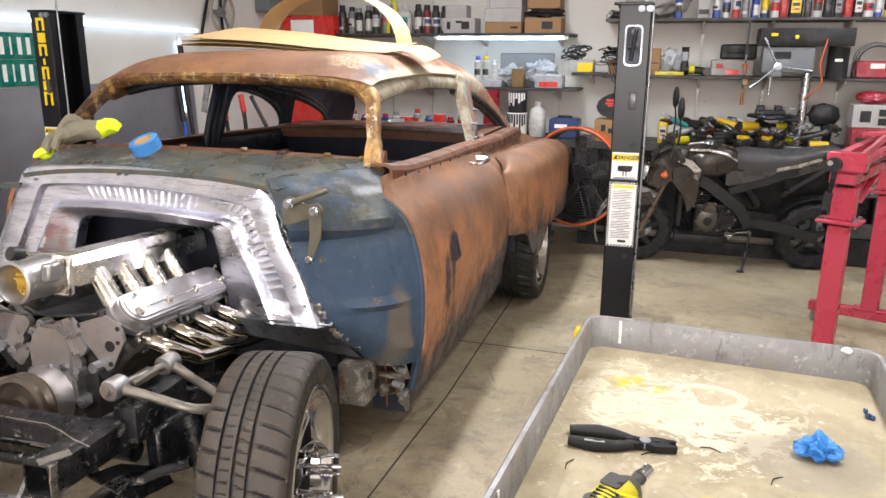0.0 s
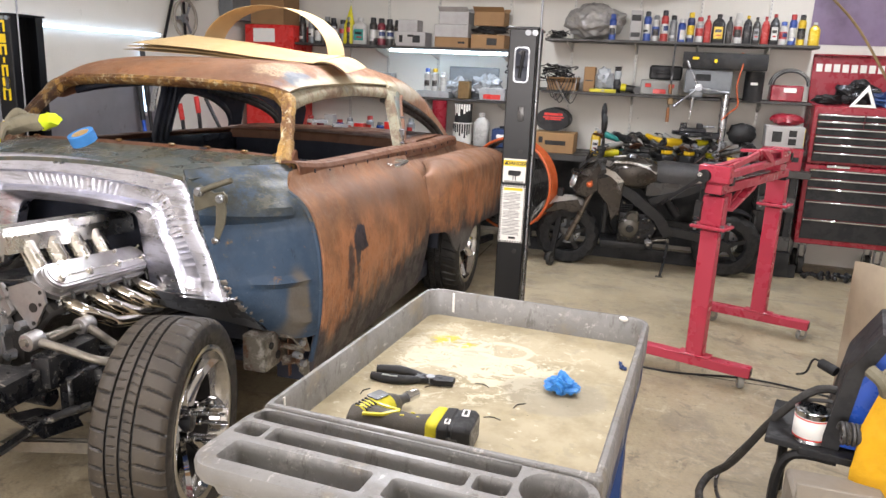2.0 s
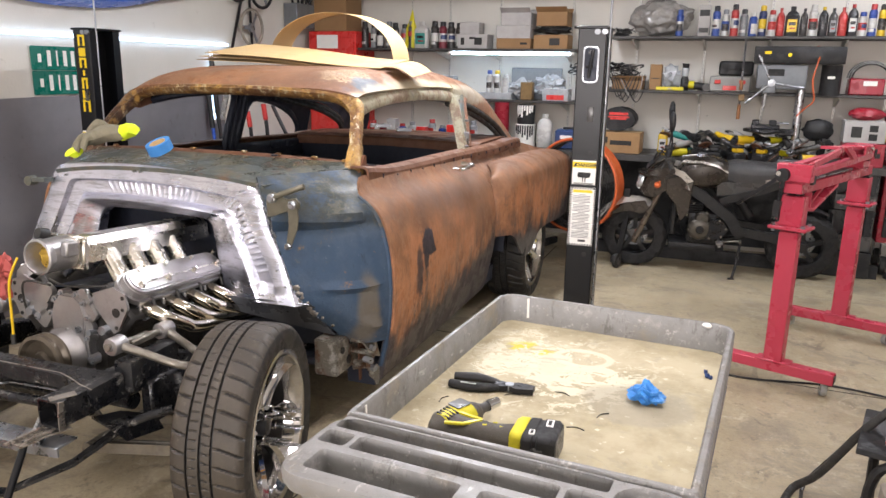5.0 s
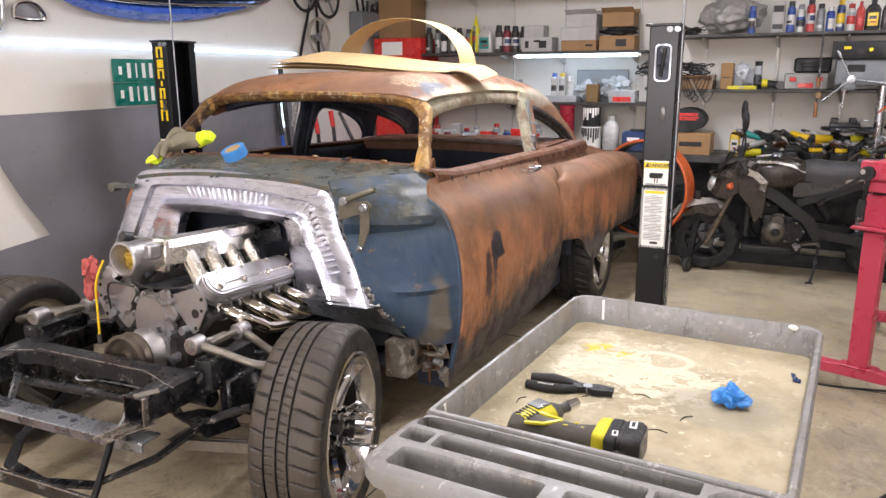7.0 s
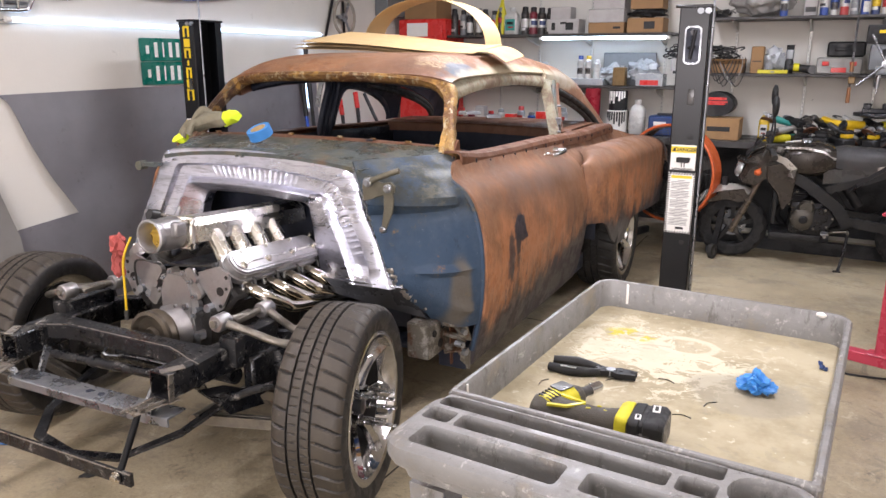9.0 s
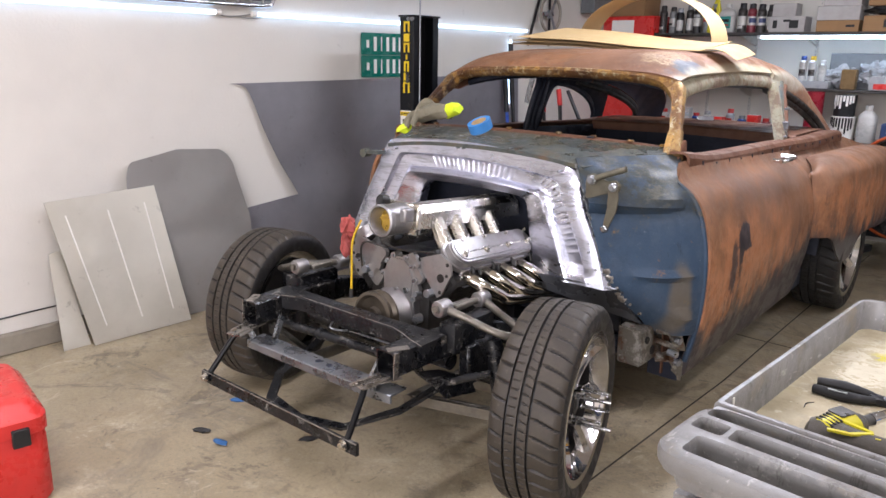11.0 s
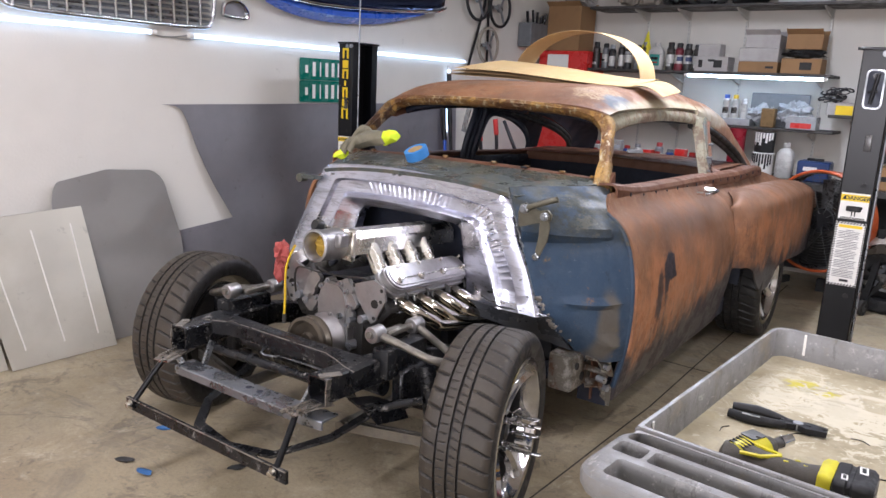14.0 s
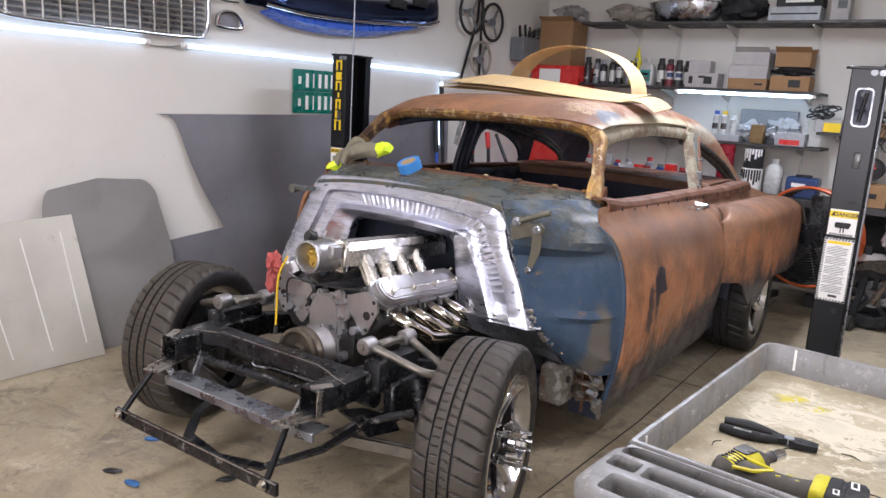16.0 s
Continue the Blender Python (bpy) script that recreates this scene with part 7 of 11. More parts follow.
for c, L0, L1 in ((A0, -0.30, 0.27), (B0, -0.30, 0.28)):
    bm = BM()
    mid = c + fd * ((L0 + L1) / 2)
    obox(bm, (mid.x, mid.y, 0.095), L1 - L0, 0.062, 0.05, fd)
    foot = part("foot", bm, M_RED, st)
    bm = BM()
    tip = c + fd * (L1 + 0.001)
    obox(bm, (tip.x, tip.y, 0.095), 0.002, 0.046, 0.034, fd, 0)
    part("foot_opening", bm, M_INK, foot)
    bm = BM()
    obox(bm, (c.x, c.y, 0.124), 0.16, 0.075, 0.008, fd)
    part("foot_flange", bm, M_RED, st)
    bm = BM()
    obox(bm, (c.x, c.y, 0.44), 0.055, 0.085, 0.63, ax)
    obox(bm, (c.x, c.y, 0.853), 0.070, 0.104, 0.140, ax)
    part("leg", bm, M_RED, st, "red rectangular steel leg")
    bm = BM()
    obox(bm, (c.x, c.y, 0.775), 0.13, 0.17, 0.016, ax)
    collar = part("collar", bm, M_RED, st)
    for a in (-0.065, 0.065):
        for s2 in (-0.045, 0.045):
            q = c + sd * a + ax * s2
            bm = BM()
            rod(bm, (q.x, q.y, 0.783), (q.x, q.y, 0.794), 0.010, None, 6)
            rod(bm, (q.x, q.y, 0.768), (q.x, q.y, 0.755), 0.008, None, 8)
            part("bolt", bm, M_RAWSTEEL, collar)
    for a in (L0 + 0.03, L1 - 0.04):
        q = c + fd * a
        cs = new("caster")
        cs.parent = st
        cs.matrix_local = Matrix.Translation((q.x, q.y, 0)) @ Matrix.Rotation(0.6 if c is B0 else 1.7, 4, "Z")
        bm = BM()
        lathe(bm, [(0.012, -0.012), (0.030, -0.013), (0.034, -0.008), (0.034, 0.008), (0.030, 0.013), (0.012, 0.012)], Matrix.Translation((0.012, 0, 0.034)) @ Matrix.Rotation(radians(90), 4, "X"), 24)
        part("caster_wheel", bm, M_GREYPLASTIC, cs)
        bm = BM()
        for s2 in (-0.016, 0.016):
            box(bm, (0.006, s2, 0.05), (0.03, 0.003, 0.04), 0.001)
        box(bm, (0, 0, 0.069), (0.05, 0.04, 0.004), 0.001)
        part("caster_fork", bm, M_CHROME, cs)
# upper works: al runs along the machine, ac across it
def on(al, ac, z):
    return A0 + ax * al + sd * ac + Vector((0, 0, z))


def bar(name, pts, w, h, material, label="", up=(0, 0, 1)):
    bm = BM()
    strip(bm, [on(*p) for p in pts], w, h, up)
    return part(name, bm, material, st, label)


for al, w, h, z in ((0.0, 0.03, 0.06, 0.932), (0.97, 0.06, 0.10, 0.928)):
    bm = BM()
    obox(bm, on(al, 0, z), w, h, 0.021, ax)
    part("beam_seat", bm, M_DARKMETAL, st)
bm = BM()
obox(bm, on(0.463, -0.002, 0.962), 1.06, 0.100, 0.046, ax, 0.003)
part("lower_beam", bm, M_RED, st, "red lower bending beam")
bm = BM()
obox(bm, on(0.36, 0.005, 0.991), 0.66, 0.055, 0.008, ax, 0.001)
part("bending_leaf", bm, M_RAWSTEEL, st, "worn steel bending edge")
bm = BM()  # left end bracket, a bent plate box
obox(bm, on(-0.058, 0.008, 1.034), 0.055, 0.150, 0.080, ax, 0.005)
obox(bm, on(-0.035, 0.008, 0.992), 0.030, 0.090, 0.020, ax, 0.002)
part("end_bracket", bm, M_RED, st, "red end bracket with pivot")
bm = BM()
obox(bm, on(-0.020, 0.074, 1.002), 0.045, 0.014, 0.040, ax, 0.003)
part("clamp_shoe", bm, M_DARKMETAL, st)
bar("upper_rail", [(-0.035, 0.055, 1.060), (0.20, 0.055, 1.085), (0.42, 0.055, 1.114)], 0.016, 0.026, M_RED)
bar("lower_rail", [(-0.03, 0.045, 1.026), (0.40, 0.045, 1.036), (0.80, 0.045, 1.046)], 0.036, 0.028, M_RED)
bar("rear_rail", [(-0.03, -0.045, 1.040), (0.40, -0.045, 1.055), (0.80, -0.045, 1.062)], 0.036, 0.028, M_RED)
bm = BM()
T = Matrix((
    (ax.x, 0, sd.x, A0.x + sd.x * 0.055), (ax.y, 0, sd.y, A0.y + sd.y * 0.055), (0, 1, 0, 0), (0, 0, 0, 1)))
plate(bm, [(0.40, 1.120), (0.44, 1.122), (0.56, 1.088), (0.60, 1.052), (0.55, 1.052)], 0.016, T)
part("gusset", bm, M_RED, st)
bar("upper_rail", [(0.42, -0.01, 1.112), (0.62, -0.01, 1.100), (0.80, 0.0, 1.092)], 0.085, 0.014, M_RED)
bm = BM()  # right end bracket with an opening through its cheeks
for s2 in (-0.055, 0.055):
    obox(bm, on(0.84, s2, 1.066), 0.14, 0.012, 0.075, ax, 0.004)
obox(bm, on(0.865, 0, 1.098), 0.20, 0.120, 0.012, ax, 0.004)
obox(bm, on(0.945, 0, 1.060), 0.012, 0.122, 0.085, ax, 0.004)
obox(bm, on(0.88, 0, 1.000), 0.12, 0.090, 0.040, ax, 0.004)
part("end_bracket", bm, M_RED, st, "red end bracket with open cheeks")
bm = BM()
obox(bm, on(0.945, 0.0625, 1.058), 0.030, 0.006, 0.040, ax, 0.002)
part("bracket_opening", bm, M_DARKMETAL, st)
for s2 in (-0.065, 0.062):
    bm = BM()
    rod(bm, on(0.86, s2, 1.085), on(0.86, s2 * 1.18, 1.085), 0.010, None, 6)
    part("pivot_bolt", bm, M_CHROME, st)
bar("lever", [(-0.098, -0.030, 1.022), (-0.100, -0.12, 0.949), (-0.100, -0.222, 0.866)], 0.014, 0.016, M_DARKMETAL, "black steel lever")
bm = BM()
rod(bm, on(-0.086, -0.032, 1.022), on(-0.110, -0.032, 1.022), 0.030, None, 20)
part("clamp_hub", bm, M_MATT, st)
bar("clamp_link", [(-0.097, -0.026, 1.02), (-0.097, -0.030, 0.94), (-0.097, -0.036, 0.90)], 0.012, 0.018, M_DARKMETAL, "", sd)
bar("clamp_link", [(-0.100, -0.036, 0.905), (-0.100, -0.040, 0.865), (-0.098, -0.040, 0.812)], 0.020, 0.030, M_MATT, "", sd)
for al, ac, z in ((-0.111, -0.042, 1.030), (-0.111, -0.038, 0.824)):
    bm = BM()
    rod(bm, on(al, ac, z), on(al - 0.014, ac, z), 0.012, None, 6)
    part("pivot_bolt", bm, M_CHROME, st)
bar("brace", [(0.03, 0.030, 0.862), (0.12, 0.030, 0.848), (0.28, 0.030, 0.890), (0.44, 0.030, 0.936)], 0.036, 0.016, M_RED)
bar("brace", [(0.08, 0.030, 0.932), (0.085, 0.030, 0.862)], 0.03, 0.014, M_RED, "", ax)
bar("brace", [(0.13, 0.020, 0.870), (0.30, 0.020, 0.936)], 0.014, 0.012, M_RED)

# ---- small motorcycle; local x runs from the front axle back ----
bike = thing("motorcycle", pose(0.282, 5.66, 0, 0, 0, 6.3) @ pose(0, 0, 0, 7, 0, 0), "small black naked motorcycle leaning on its side stand", "motorcycle")


M_KNOB = simple("black_knobbly_rubber", lin("19191a"), 0.75, 0, 0.3, 30)


def bike_wheel(x, R, w, rim):
    o = new("wheel")
    o.parent = bike
    o.matrix_local = Matrix.Translation((x, 0, R))
    bm = BM()
    seg = 60
    rows = []
    for k in range(seg):
        a = 2 * math.pi * k / seg
        line = []
        for j in range(13):
            b = math.pi * (j / 12) - math.pi / 2
            r = rim + (R - rim) * (0.12 + 0.88 * math.cos(b) ** 0.7 if abs(b) < 1.55 else 0.0)
            if abs(b) < 1.25 and (k + 2 * (j // 2 % 2)) % 4 == 0 or (abs(b) < 0.9 and j % 4 == 2):
                r -= 0.013
            line.append((r * math.cos(a), w / 2 * math.sin(b) * (1.0 if abs(b) < 1.3 else 0.9), r * math.sin(a)))
        rows.append(ring(bm, line))
    for k in range(seg):
        bridge(bm, rows[k], rows[(k + 1) % seg], False)
    part("tyre", bm, M_KNOB, o, "knobbly black tyre", 25)
    bm = BM()
    T = Matrix.Rotation(radians(90), 4, "X")
    lathe(bm, [(rim + 0.006, 0.035), (rim - 0.010, 0.032), (rim - 0.014, 0), (rim - 0.010, -0.032), (rim + 0.006, -0.035)], T, 40)
    for k in range(5):
        a = 2 * math.pi * k / 5 + 0.3
        d = Vector((math.cos(a), 0, math.sin(a)))
        n = Vector((-math.sin(a), 0, math.cos(a)))
        loft(bm, [[d * r + n * (hw * q) + Vector((0, dy, 0)) for q, dy in ((-1, -0.014), (1, -0.014), (1, 0.014), (-1, 0.014))] for r, hw in ((0.03, 0.022), (0.08, 0.013), (rim - 0.008, 0.018))])
    lathe(bm, [(0.0, 0.045), (0.035, 0.045), (0.04, 0.0), (0.035, -0.045), (0.0, -0.045)], T, 20)
    part("rim", bm, M_MATT, o)
    bm = BM()
    lathe(bm, [(0.045, -0.05), (0.10, -0.05), (0.10, -0.054), (0.045, -0.054)], T, 32)
    lathe(bm, [(0.0, -0.06), (0.022, -0.06), (0.024, -0.048)], T, 16)
    part("disc", bm, M_RAWSTEEL, o)
    return o


M_FORK = simple("bronze_fork", lin("6b6257"), 0.35, 0.7, 0.3)
bike_wheel(0.0, 0.245, 0.105, 0.155)
bike_wheel(1.18, 0.25, 0.115, 0.155)
for s in (-1, 1):
    bm = BM()
    rod(bm, (-0.005, s * 0.085, 0.22), (0.10, s * 0.085, 0.47), 0.022)
    rod(bm, (0.10, s * 0.085, 0.47), (0.20, s * 0.085, 0.72), 0.016)
    part("fork_leg", bm, M_FORK, bike)
    bm = BM()
    shell(bm, [[(-0.06, s * 0.066, 0.31), (0.02, s * 0.07, 0.31)], [(-0.02, s * 0.072, 0.24), (0.05, s * 0.072, 0.24)], [(0.01, s * 0.072, 0.20), (0.05, s * 0.072, 0.20)]], 0.006)
    part("fork_guard", bm, M_GUN, bike)
bm = BM()  # front mudguard with a pointed horn
rows = []
for a in span(205, 62, 16):
    k = (205 - a) / 143
    R = 0.285 + 0.035 * max(0, 0.35 - k)
    w = 0.02 + 0.055 * min(1, k / 0.3)
    rows.append([(R * math.cos(radians(a)) - 0.02, u * w, 0.255 + R * math.sin(radians(a)) + 0.018 * (1 - abs(u)) - 0.012 * abs(u) ** 3) for u in span(-1, 1, 9)])
shell(bm, rows, 0.006)
guard = part("front_mudguard", bm, M_SILVER, bike, "silver pointed front mudguard")
for s in (-1, 1):
    bm = BM()
    plate(bm, [(-0.20, 0.42), (-0.08, 0.52), (0.06, 0.545), (0.10, 0.47), (0.03, 0.44), (-0.05, 0.46)], 0.008, Matrix.Translation((0, s * 0.078 + 0.004, 0)) @ Matrix.Rotation(radians(90), 4, "X"))
    part("side_blade", bm, M_BIKE, guard)
bm = BM()  # headlamp cowl
rows = []
for x, w, z0, z1 in ((0.015, 0.06, 0.60, 0.76), (0.05, 0.085, 0.58, 0.80), (0.12, 0.095, 0.60, 0.84), (0.20, 0.08, 0.66, 0.84)):
    rows.append([(x + (z0 - 0.6) * 0.2, -w, z0 + 0.03), (x, -w * 0.5, z0), (x, w * 0.5, z0), (x, w, z0 + 0.03), (x + 0.03, w * 0.9, z1 - 0.04), (x + 0.05, w * 0.4, z1), (x + 0.05, -w * 0.4, z1), (x + 0.03, -w * 0.9, z1 - 0.04)])
loft(bm, rows)
part("headlamp_cowl", bm, M_BIKE, bike)
bm = BM()
loft(bm, [[(x, -w, zc - h * 0.2), (x, -w * 0.55, zc - h), (x, w * 0.55, zc - h), (x, w, zc - h * 0.2), (x + 0.012, w * 0.85, zc + h * 0.7), (x + 0.016, 0, zc + h), (x + 0.012, -w * 0.85, zc + h * 0.7)] for x, w, h, zc in ((-0.018, 0.035, 0.030, 0.672), (-0.008, 0.060, 0.052, 0.675), (0.03, 0.072, 0.064, 0.68))])
bmesh.ops.bevel(bm, geom=bm.edges[:], offset=0.003, segments=1, affect="EDGES")
part("headlamp", bm, M_LENS, bike, "clear headlamp")
for s in (-1, 1):  # bright brow and cheek round the lamp
    bm = BM()
    strip(bm, [(0.000, s * 0.012, 0.752), (0.015, s * 0.055, 0.748), (0.06, s * 0.088, 0.735), (0.13, s * 0.099, 0.74)], 0.018, 0.012, (-0.4, 0, 1))
    part("lamp_brow", bm, M_BIKE, bike)
    bm = BM()
    plate(bm, [(0.04, 0.60), (0.12, 0.58), (0.235, 0.66), (0.25, 0.76), (0.16, 0.735), (0.09, 0.70)], 0.008, Matrix.Translation((0, s * 0.100 + 0.004, 0)) @ Matrix.Rotation(radians(90), 4, "X"))
    part("lamp_cheek", bm, M_BIKE, bike)
bm = BM()
shell(bm, [[(0.05, u * 0.07, 0.79 - 0.01 * u * u) for u in span(-1, 1, 5)], [(0.14, u * 0.06, 0.90 - 0.02 * u * u) for u in span(-1, 1, 5)]], 0.004)
part("fly_screen", bm, M_MATT, bike)
bm = BM()  # handlebar
tube(bm, [(0.22, -0.36, 0.85), (0.20, -0.20, 0.875), (0.20, 0, 0.87), (0.20, 0.20, 0.875), (0.22, 0.36, 0.85)], 0.013, 10)
part("handlebar", bm, M_MATT, bike)
for s in (-1, 1):
    bm = BM()
    rod(bm, (0.212, s * 0.25, 0.866), (0.226, s * 0.37, 0.848), 0.019, None, 14)
    rod(bm, (0.175, s * 0.19, 0.868), (0.15, s * 0.35, 0.85), 0.006)
    box(bm, (0.195, s * 0.20, 0.885), (0.05, 0.05, 0.04), 0.008)
    part("grip", bm, M_RUBBER, bike)
    bm = BM()
    tube(bm, [(0.20, s * 0.18, 0.88), (0.21, s * 0.20, 1.0), (0.20, s * 0.21, 1.10)], 0.006, 8)
    mir = part("mirror_stem", bm, M_MATT, bike)
    bm = BM()
    blob(bm, (0.20, s * 0.215, 1.16), 0.065, 0.08, 2, 1, (0.35, 0.75, 1.15), 3)
    part("mirror", bm, M_MATT, mir)
for s in (-1, 1):
    bm = BM()
    plate(bm, [(0.19, 0.735), (0.30, 0.765), (0.385, 0.70), (0.37, 0.50), (0.315, 0.415), (0.275, 0.54), (0.20, 0.63)], 0.014, Matrix.Translation((0, s * 0.135 + 0.007, 0)) @ Matrix.Rotation(radians(90), 4, "X"))
    bmesh.ops.bevel(bm, geom=bm.edges[:], offset=0.004, segments=1, affect="EDGES")
    part("radiator_shroud", bm, M_BIKE, bike, "bronze-grey radiator shroud")
    bm = BM()
    strip(bm, [(0.23, s * 0.13, 0.80), (0.30, s * 0.147, 0.775), (0.36, s * 0.15, 0.72), (0.345, s * 0.148, 0.665)], 0.005, 0.045, (0.2, 0, 1))
    part("shroud_badge", bm, M_SILVER, bike, "pale bar-marked shroud wing")
    bm = BM()
    strip(bm, [(0.30, s * 0.085, 0.852), (0.42, s * 0.118, 0.862), (0.53, s * 0.115, 0.838), (0.61, s * 0.095, 0.79)], 0.018, 0.012, (0, s * 0.7, 0.7))
    part("tank_panel", bm, M_SILVER, bike)
bm = BM()  # tank
rows = []
for x, w, z0, z1 in ((0.25, 0.05, 0.70, 0.80), (0.31, 0.105, 0.67, 0.855), (0.39, 0.132, 0.655, 0.88), (0.48, 0.135, 0.65, 0.882), (0.56, 0.12, 0.66, 0.86), (0.66, 0.075, 0.69, 0.79)):
    rows.append([(x + 0.03 * math.sin(t), math.copysign(w * abs(math.cos(t)) ** 0.6, math.cos(t)), (z0 + z1) / 2 + math.copysign((z1 - z0) / 2 * abs(math.sin(t)) ** 0.8, math.sin(t))) for t in span(0, 2 * math.pi * 23 / 24, 24)])
loft(bm, rows)
part("fuel_tank", bm, M_BIKE, bike, "dark grey fuel tank")
bm = BM()
lathe(bm, [(0.0, 0.012), (0.03, 0.012), (0.036, 0.0), (0.04, -0.006)], Matrix.Translation((0.43, -0.01, 0.893)), 20)
part("tank_cap", bm, M_RAWSTEEL, bike)
bm = BM()  # seat
rows = []
for x, w, z0, z1 in ((0.585, 0.06, 0.755, 0.815), (0.62, 0.105, 0.735, 0.852), (0.68, 0.122, 0.725, 0.862), (0.80, 0.128, 0.722, 0.852), (0.92, 0.125, 0.742, 0.848), (1.02, 0.115, 0.775, 0.862), (1.12, 0.10, 0.815, 0.882), (1.20, 0.08, 0.84, 0.892), (1.26, 0.05, 0.85, 0.885)):
    rows.append([(x, -w * 0.92, z0), (x, -w, z0 + (z1 - z0) * 0.45), (x, -w * 0.93, z0 + (z1 - z0) * 0.75), (x, -w * 0.72, z1 - 0.010), (x, -w * 0.38, z1 - 0.002), (x, 0, z1), (x, w * 0.38, z1 - 0.002), (x, w * 0.72, z1 - 0.010), (x, w * 0.93, z0 + (z1 - z0) * 0.75), (x, w, z0 + (z1 - z0) * 0.45), (x, w * 0.92, z0)])
loft(bm, rows)
part("seat", bm, M_SADDLE, bike, "matt black saddle", 60)
bm = BM()
rows = []
for x, w, z0, z1 in ((0.55, 0.10, 0.62, 0.72), (0.75, 0.12, 0.64, 0.73), (1.0, 0.11, 0.70, 0.78), (1.3, 0.05, 0.80, 0.85)):
    rows.append([(x, -w, z0), (x, -w, z1), (x, w, z1), (x, w, z0)])
loft(bm, rows)
part("tail_fairing", bm, M_GUN, bike)
bm = BM()
strip(bm, [(0.86, -0.125, 0.745), (1.0, -0.118, 0.775), (1.14, -0.09, 0.82)], 0.004, 0.022, (0, 0, 1))
part("tail_stripe", bm, M_SILVER, bike)
for s in (-1, 1):
    bm = BM()
    strip(bm, [(0.24, s * 0.06, 0.72), (0.45, s * 0.115, 0.62), (0.66, s * 0.12, 0.46), (0.74, s * 0.11, 0.33)], 0.03, 0.075, (0.3, 0, 1))
    strip(bm, [(0.58, s * 0.11, 0.58), (0.80, s * 0.115, 0.66), (1.0, s * 0.10, 0.74)], 0.03, 0.05)
    part("frame_spar", bm, M_MATT, bike)
    bm = BM()
    strip(bm, [(0.72, s * 0.09, 0.36), (0.95, s * 0.095, 0.33), (1.18, s * 0.095, 0.26)], 0.03, 0.065)
    part("swingarm", bm, M_MATT, bike)
bm = BM()
box(bm, (0.50, 0, 0.36), (0.26, 0.20, 0.24), 0.03, None, 2)
box(bm, (0.40, 0, 0.50), (0.13, 0.14, 0.14), 0.02, Matrix.Translation((0.4, 0, 0.5)) @ Matrix.Rotation(0.5, 4, "Y") @ Matrix.Translation((-0.4, 0, -0.5)))
eng = part("engine", bm, M_DARKMETAL, bike)
bm = BM()
T = Matrix.Rotation(radians(90), 4, "X")
lathe(bm, [(0.0, 0.03), (0.05, 0.03), (0.075, 0.018), (0.085, 0.0), (0.09, -0.01)], Matrix.Translation((0.46, -0.10, 0.36)) @ T, 28)
lathe(bm, [(0.0, 0.02), (0.04, 0.02), (0.055, 0.0)], Matrix.Translation((0.47, -0.10, 0.44)) @ T, 24)
for k in range(8):
    a = k * math.pi / 4
    rod(bm, (0.46 + 0.078 * math.cos(a), -0.11, 0.36 + 0.078 * math.sin(a)), (0.46 + 0.078 * math.cos(a), -0.125, 0.36 + 0.078 * math.sin(a)), 0.007, None, 6)
part("crankcase_cover", bm, simple("greasy_cast_cover", lin("5d5a54"), 0.4, 0.7, 0.5, 30, 0.4), eng, "cast engine side cover")
bm = BM()
lathe(bm, [(0.0, 0.012), (0.022, 0.012), (0.028, 0.006), (0.03, 0.0)], Matrix.Translation((0.46, -0.13, 0.36)) @ T, 20)
part("cover_plug", bm, M_DARKMETAL, eng)
bm = BM()
plate(bm, [(0.50, 0.28), (0.62, 0.30), (0.66, 0.38), (0.60, 0.46), (0.53, 0.44)], 0.03, Matrix.Translation((0, -0.095, 0)) @ T)
bmesh.ops.bevel(bm, geom=bm.edges[:], offset=0.006, segments=1, affect="EDGES")
part("sprocket_cover", bm, M_DARKMETAL, eng)
for x, z in ((0.53, 0.30), (0.61, 0.32), (0.64, 0.38), (0.59, 0.44), (0.36, 0.47), (0.40, 0.56), (0.50, 0.49)):
    bm = BM()
    rod(bm, (x, -0.10, z), (x, -0.135, z), 0.008, None, 8)
    part("cover_bolt", bm, M_ARM, eng)
bm = BM()
tube(bm, [(0.62, -0.10, 0.26), (0.66, -0.14, 0.29), (0.74, -0.145, 0.30)], 0.007, 8)
rod(bm, (0.74, -0.13, 0.30), (0.74, -0.18, 0.30), 0.009, None, 10)
part("gear_lever", bm, M_ARM, bike)
for s in (-1, 1):
    bm = BM()
    rod(bm, (0.15, s * 0.10, 0.70), (0.14, s * 0.17, 0.70), 0.008, None, 8)
    blob(bm, (0.135, s * 0.195, 0.70), 0.028, 0.08, 2, 2, (0.9, 1.3, 0.8), 2)
    part("turn_signal", bm, M_ORANGE, bike, "amber turn signal")
bm = BM()
for k in range(7):
    box(bm, (0.385, 0, 0.44 + 0.017 * k), (0.16, 0.18, 0.004))
part("cooling_fins", bm, M_DARKMETAL, eng)
bm = BM()
box(bm, (0.27, 0, 0.42), (0.03, 0.18, 0.24), 0.006)
for k in range(10):
    box(bm, (0.253, 0, 0.32 + 0.022 * k), (0.006, 0.16, 0.006))
part("radiator", bm, M_MATT, bike)
bm = BM()
box(bm, (0.42, 0, 0.215), (0.34, 0.20, 0.06), 0.02, None, 2)
part("belly_guard", bm, M_MATT, bike)
bm = BM()
tube(bm, [(0.36, 0.08, 0.44), (0.30, 0.10, 0.32), (0.42, 0.12, 0.20), (0.70, 0.13, 0.22), (0.9, 0.14, 0.30)], 0.02, 10)
rod(bm, (0.85, 0.14, 0.28), (1.2, 0.15, 0.42), 0.045, 0.05, 16)
part("exhaust", bm, M_MATT, bike)
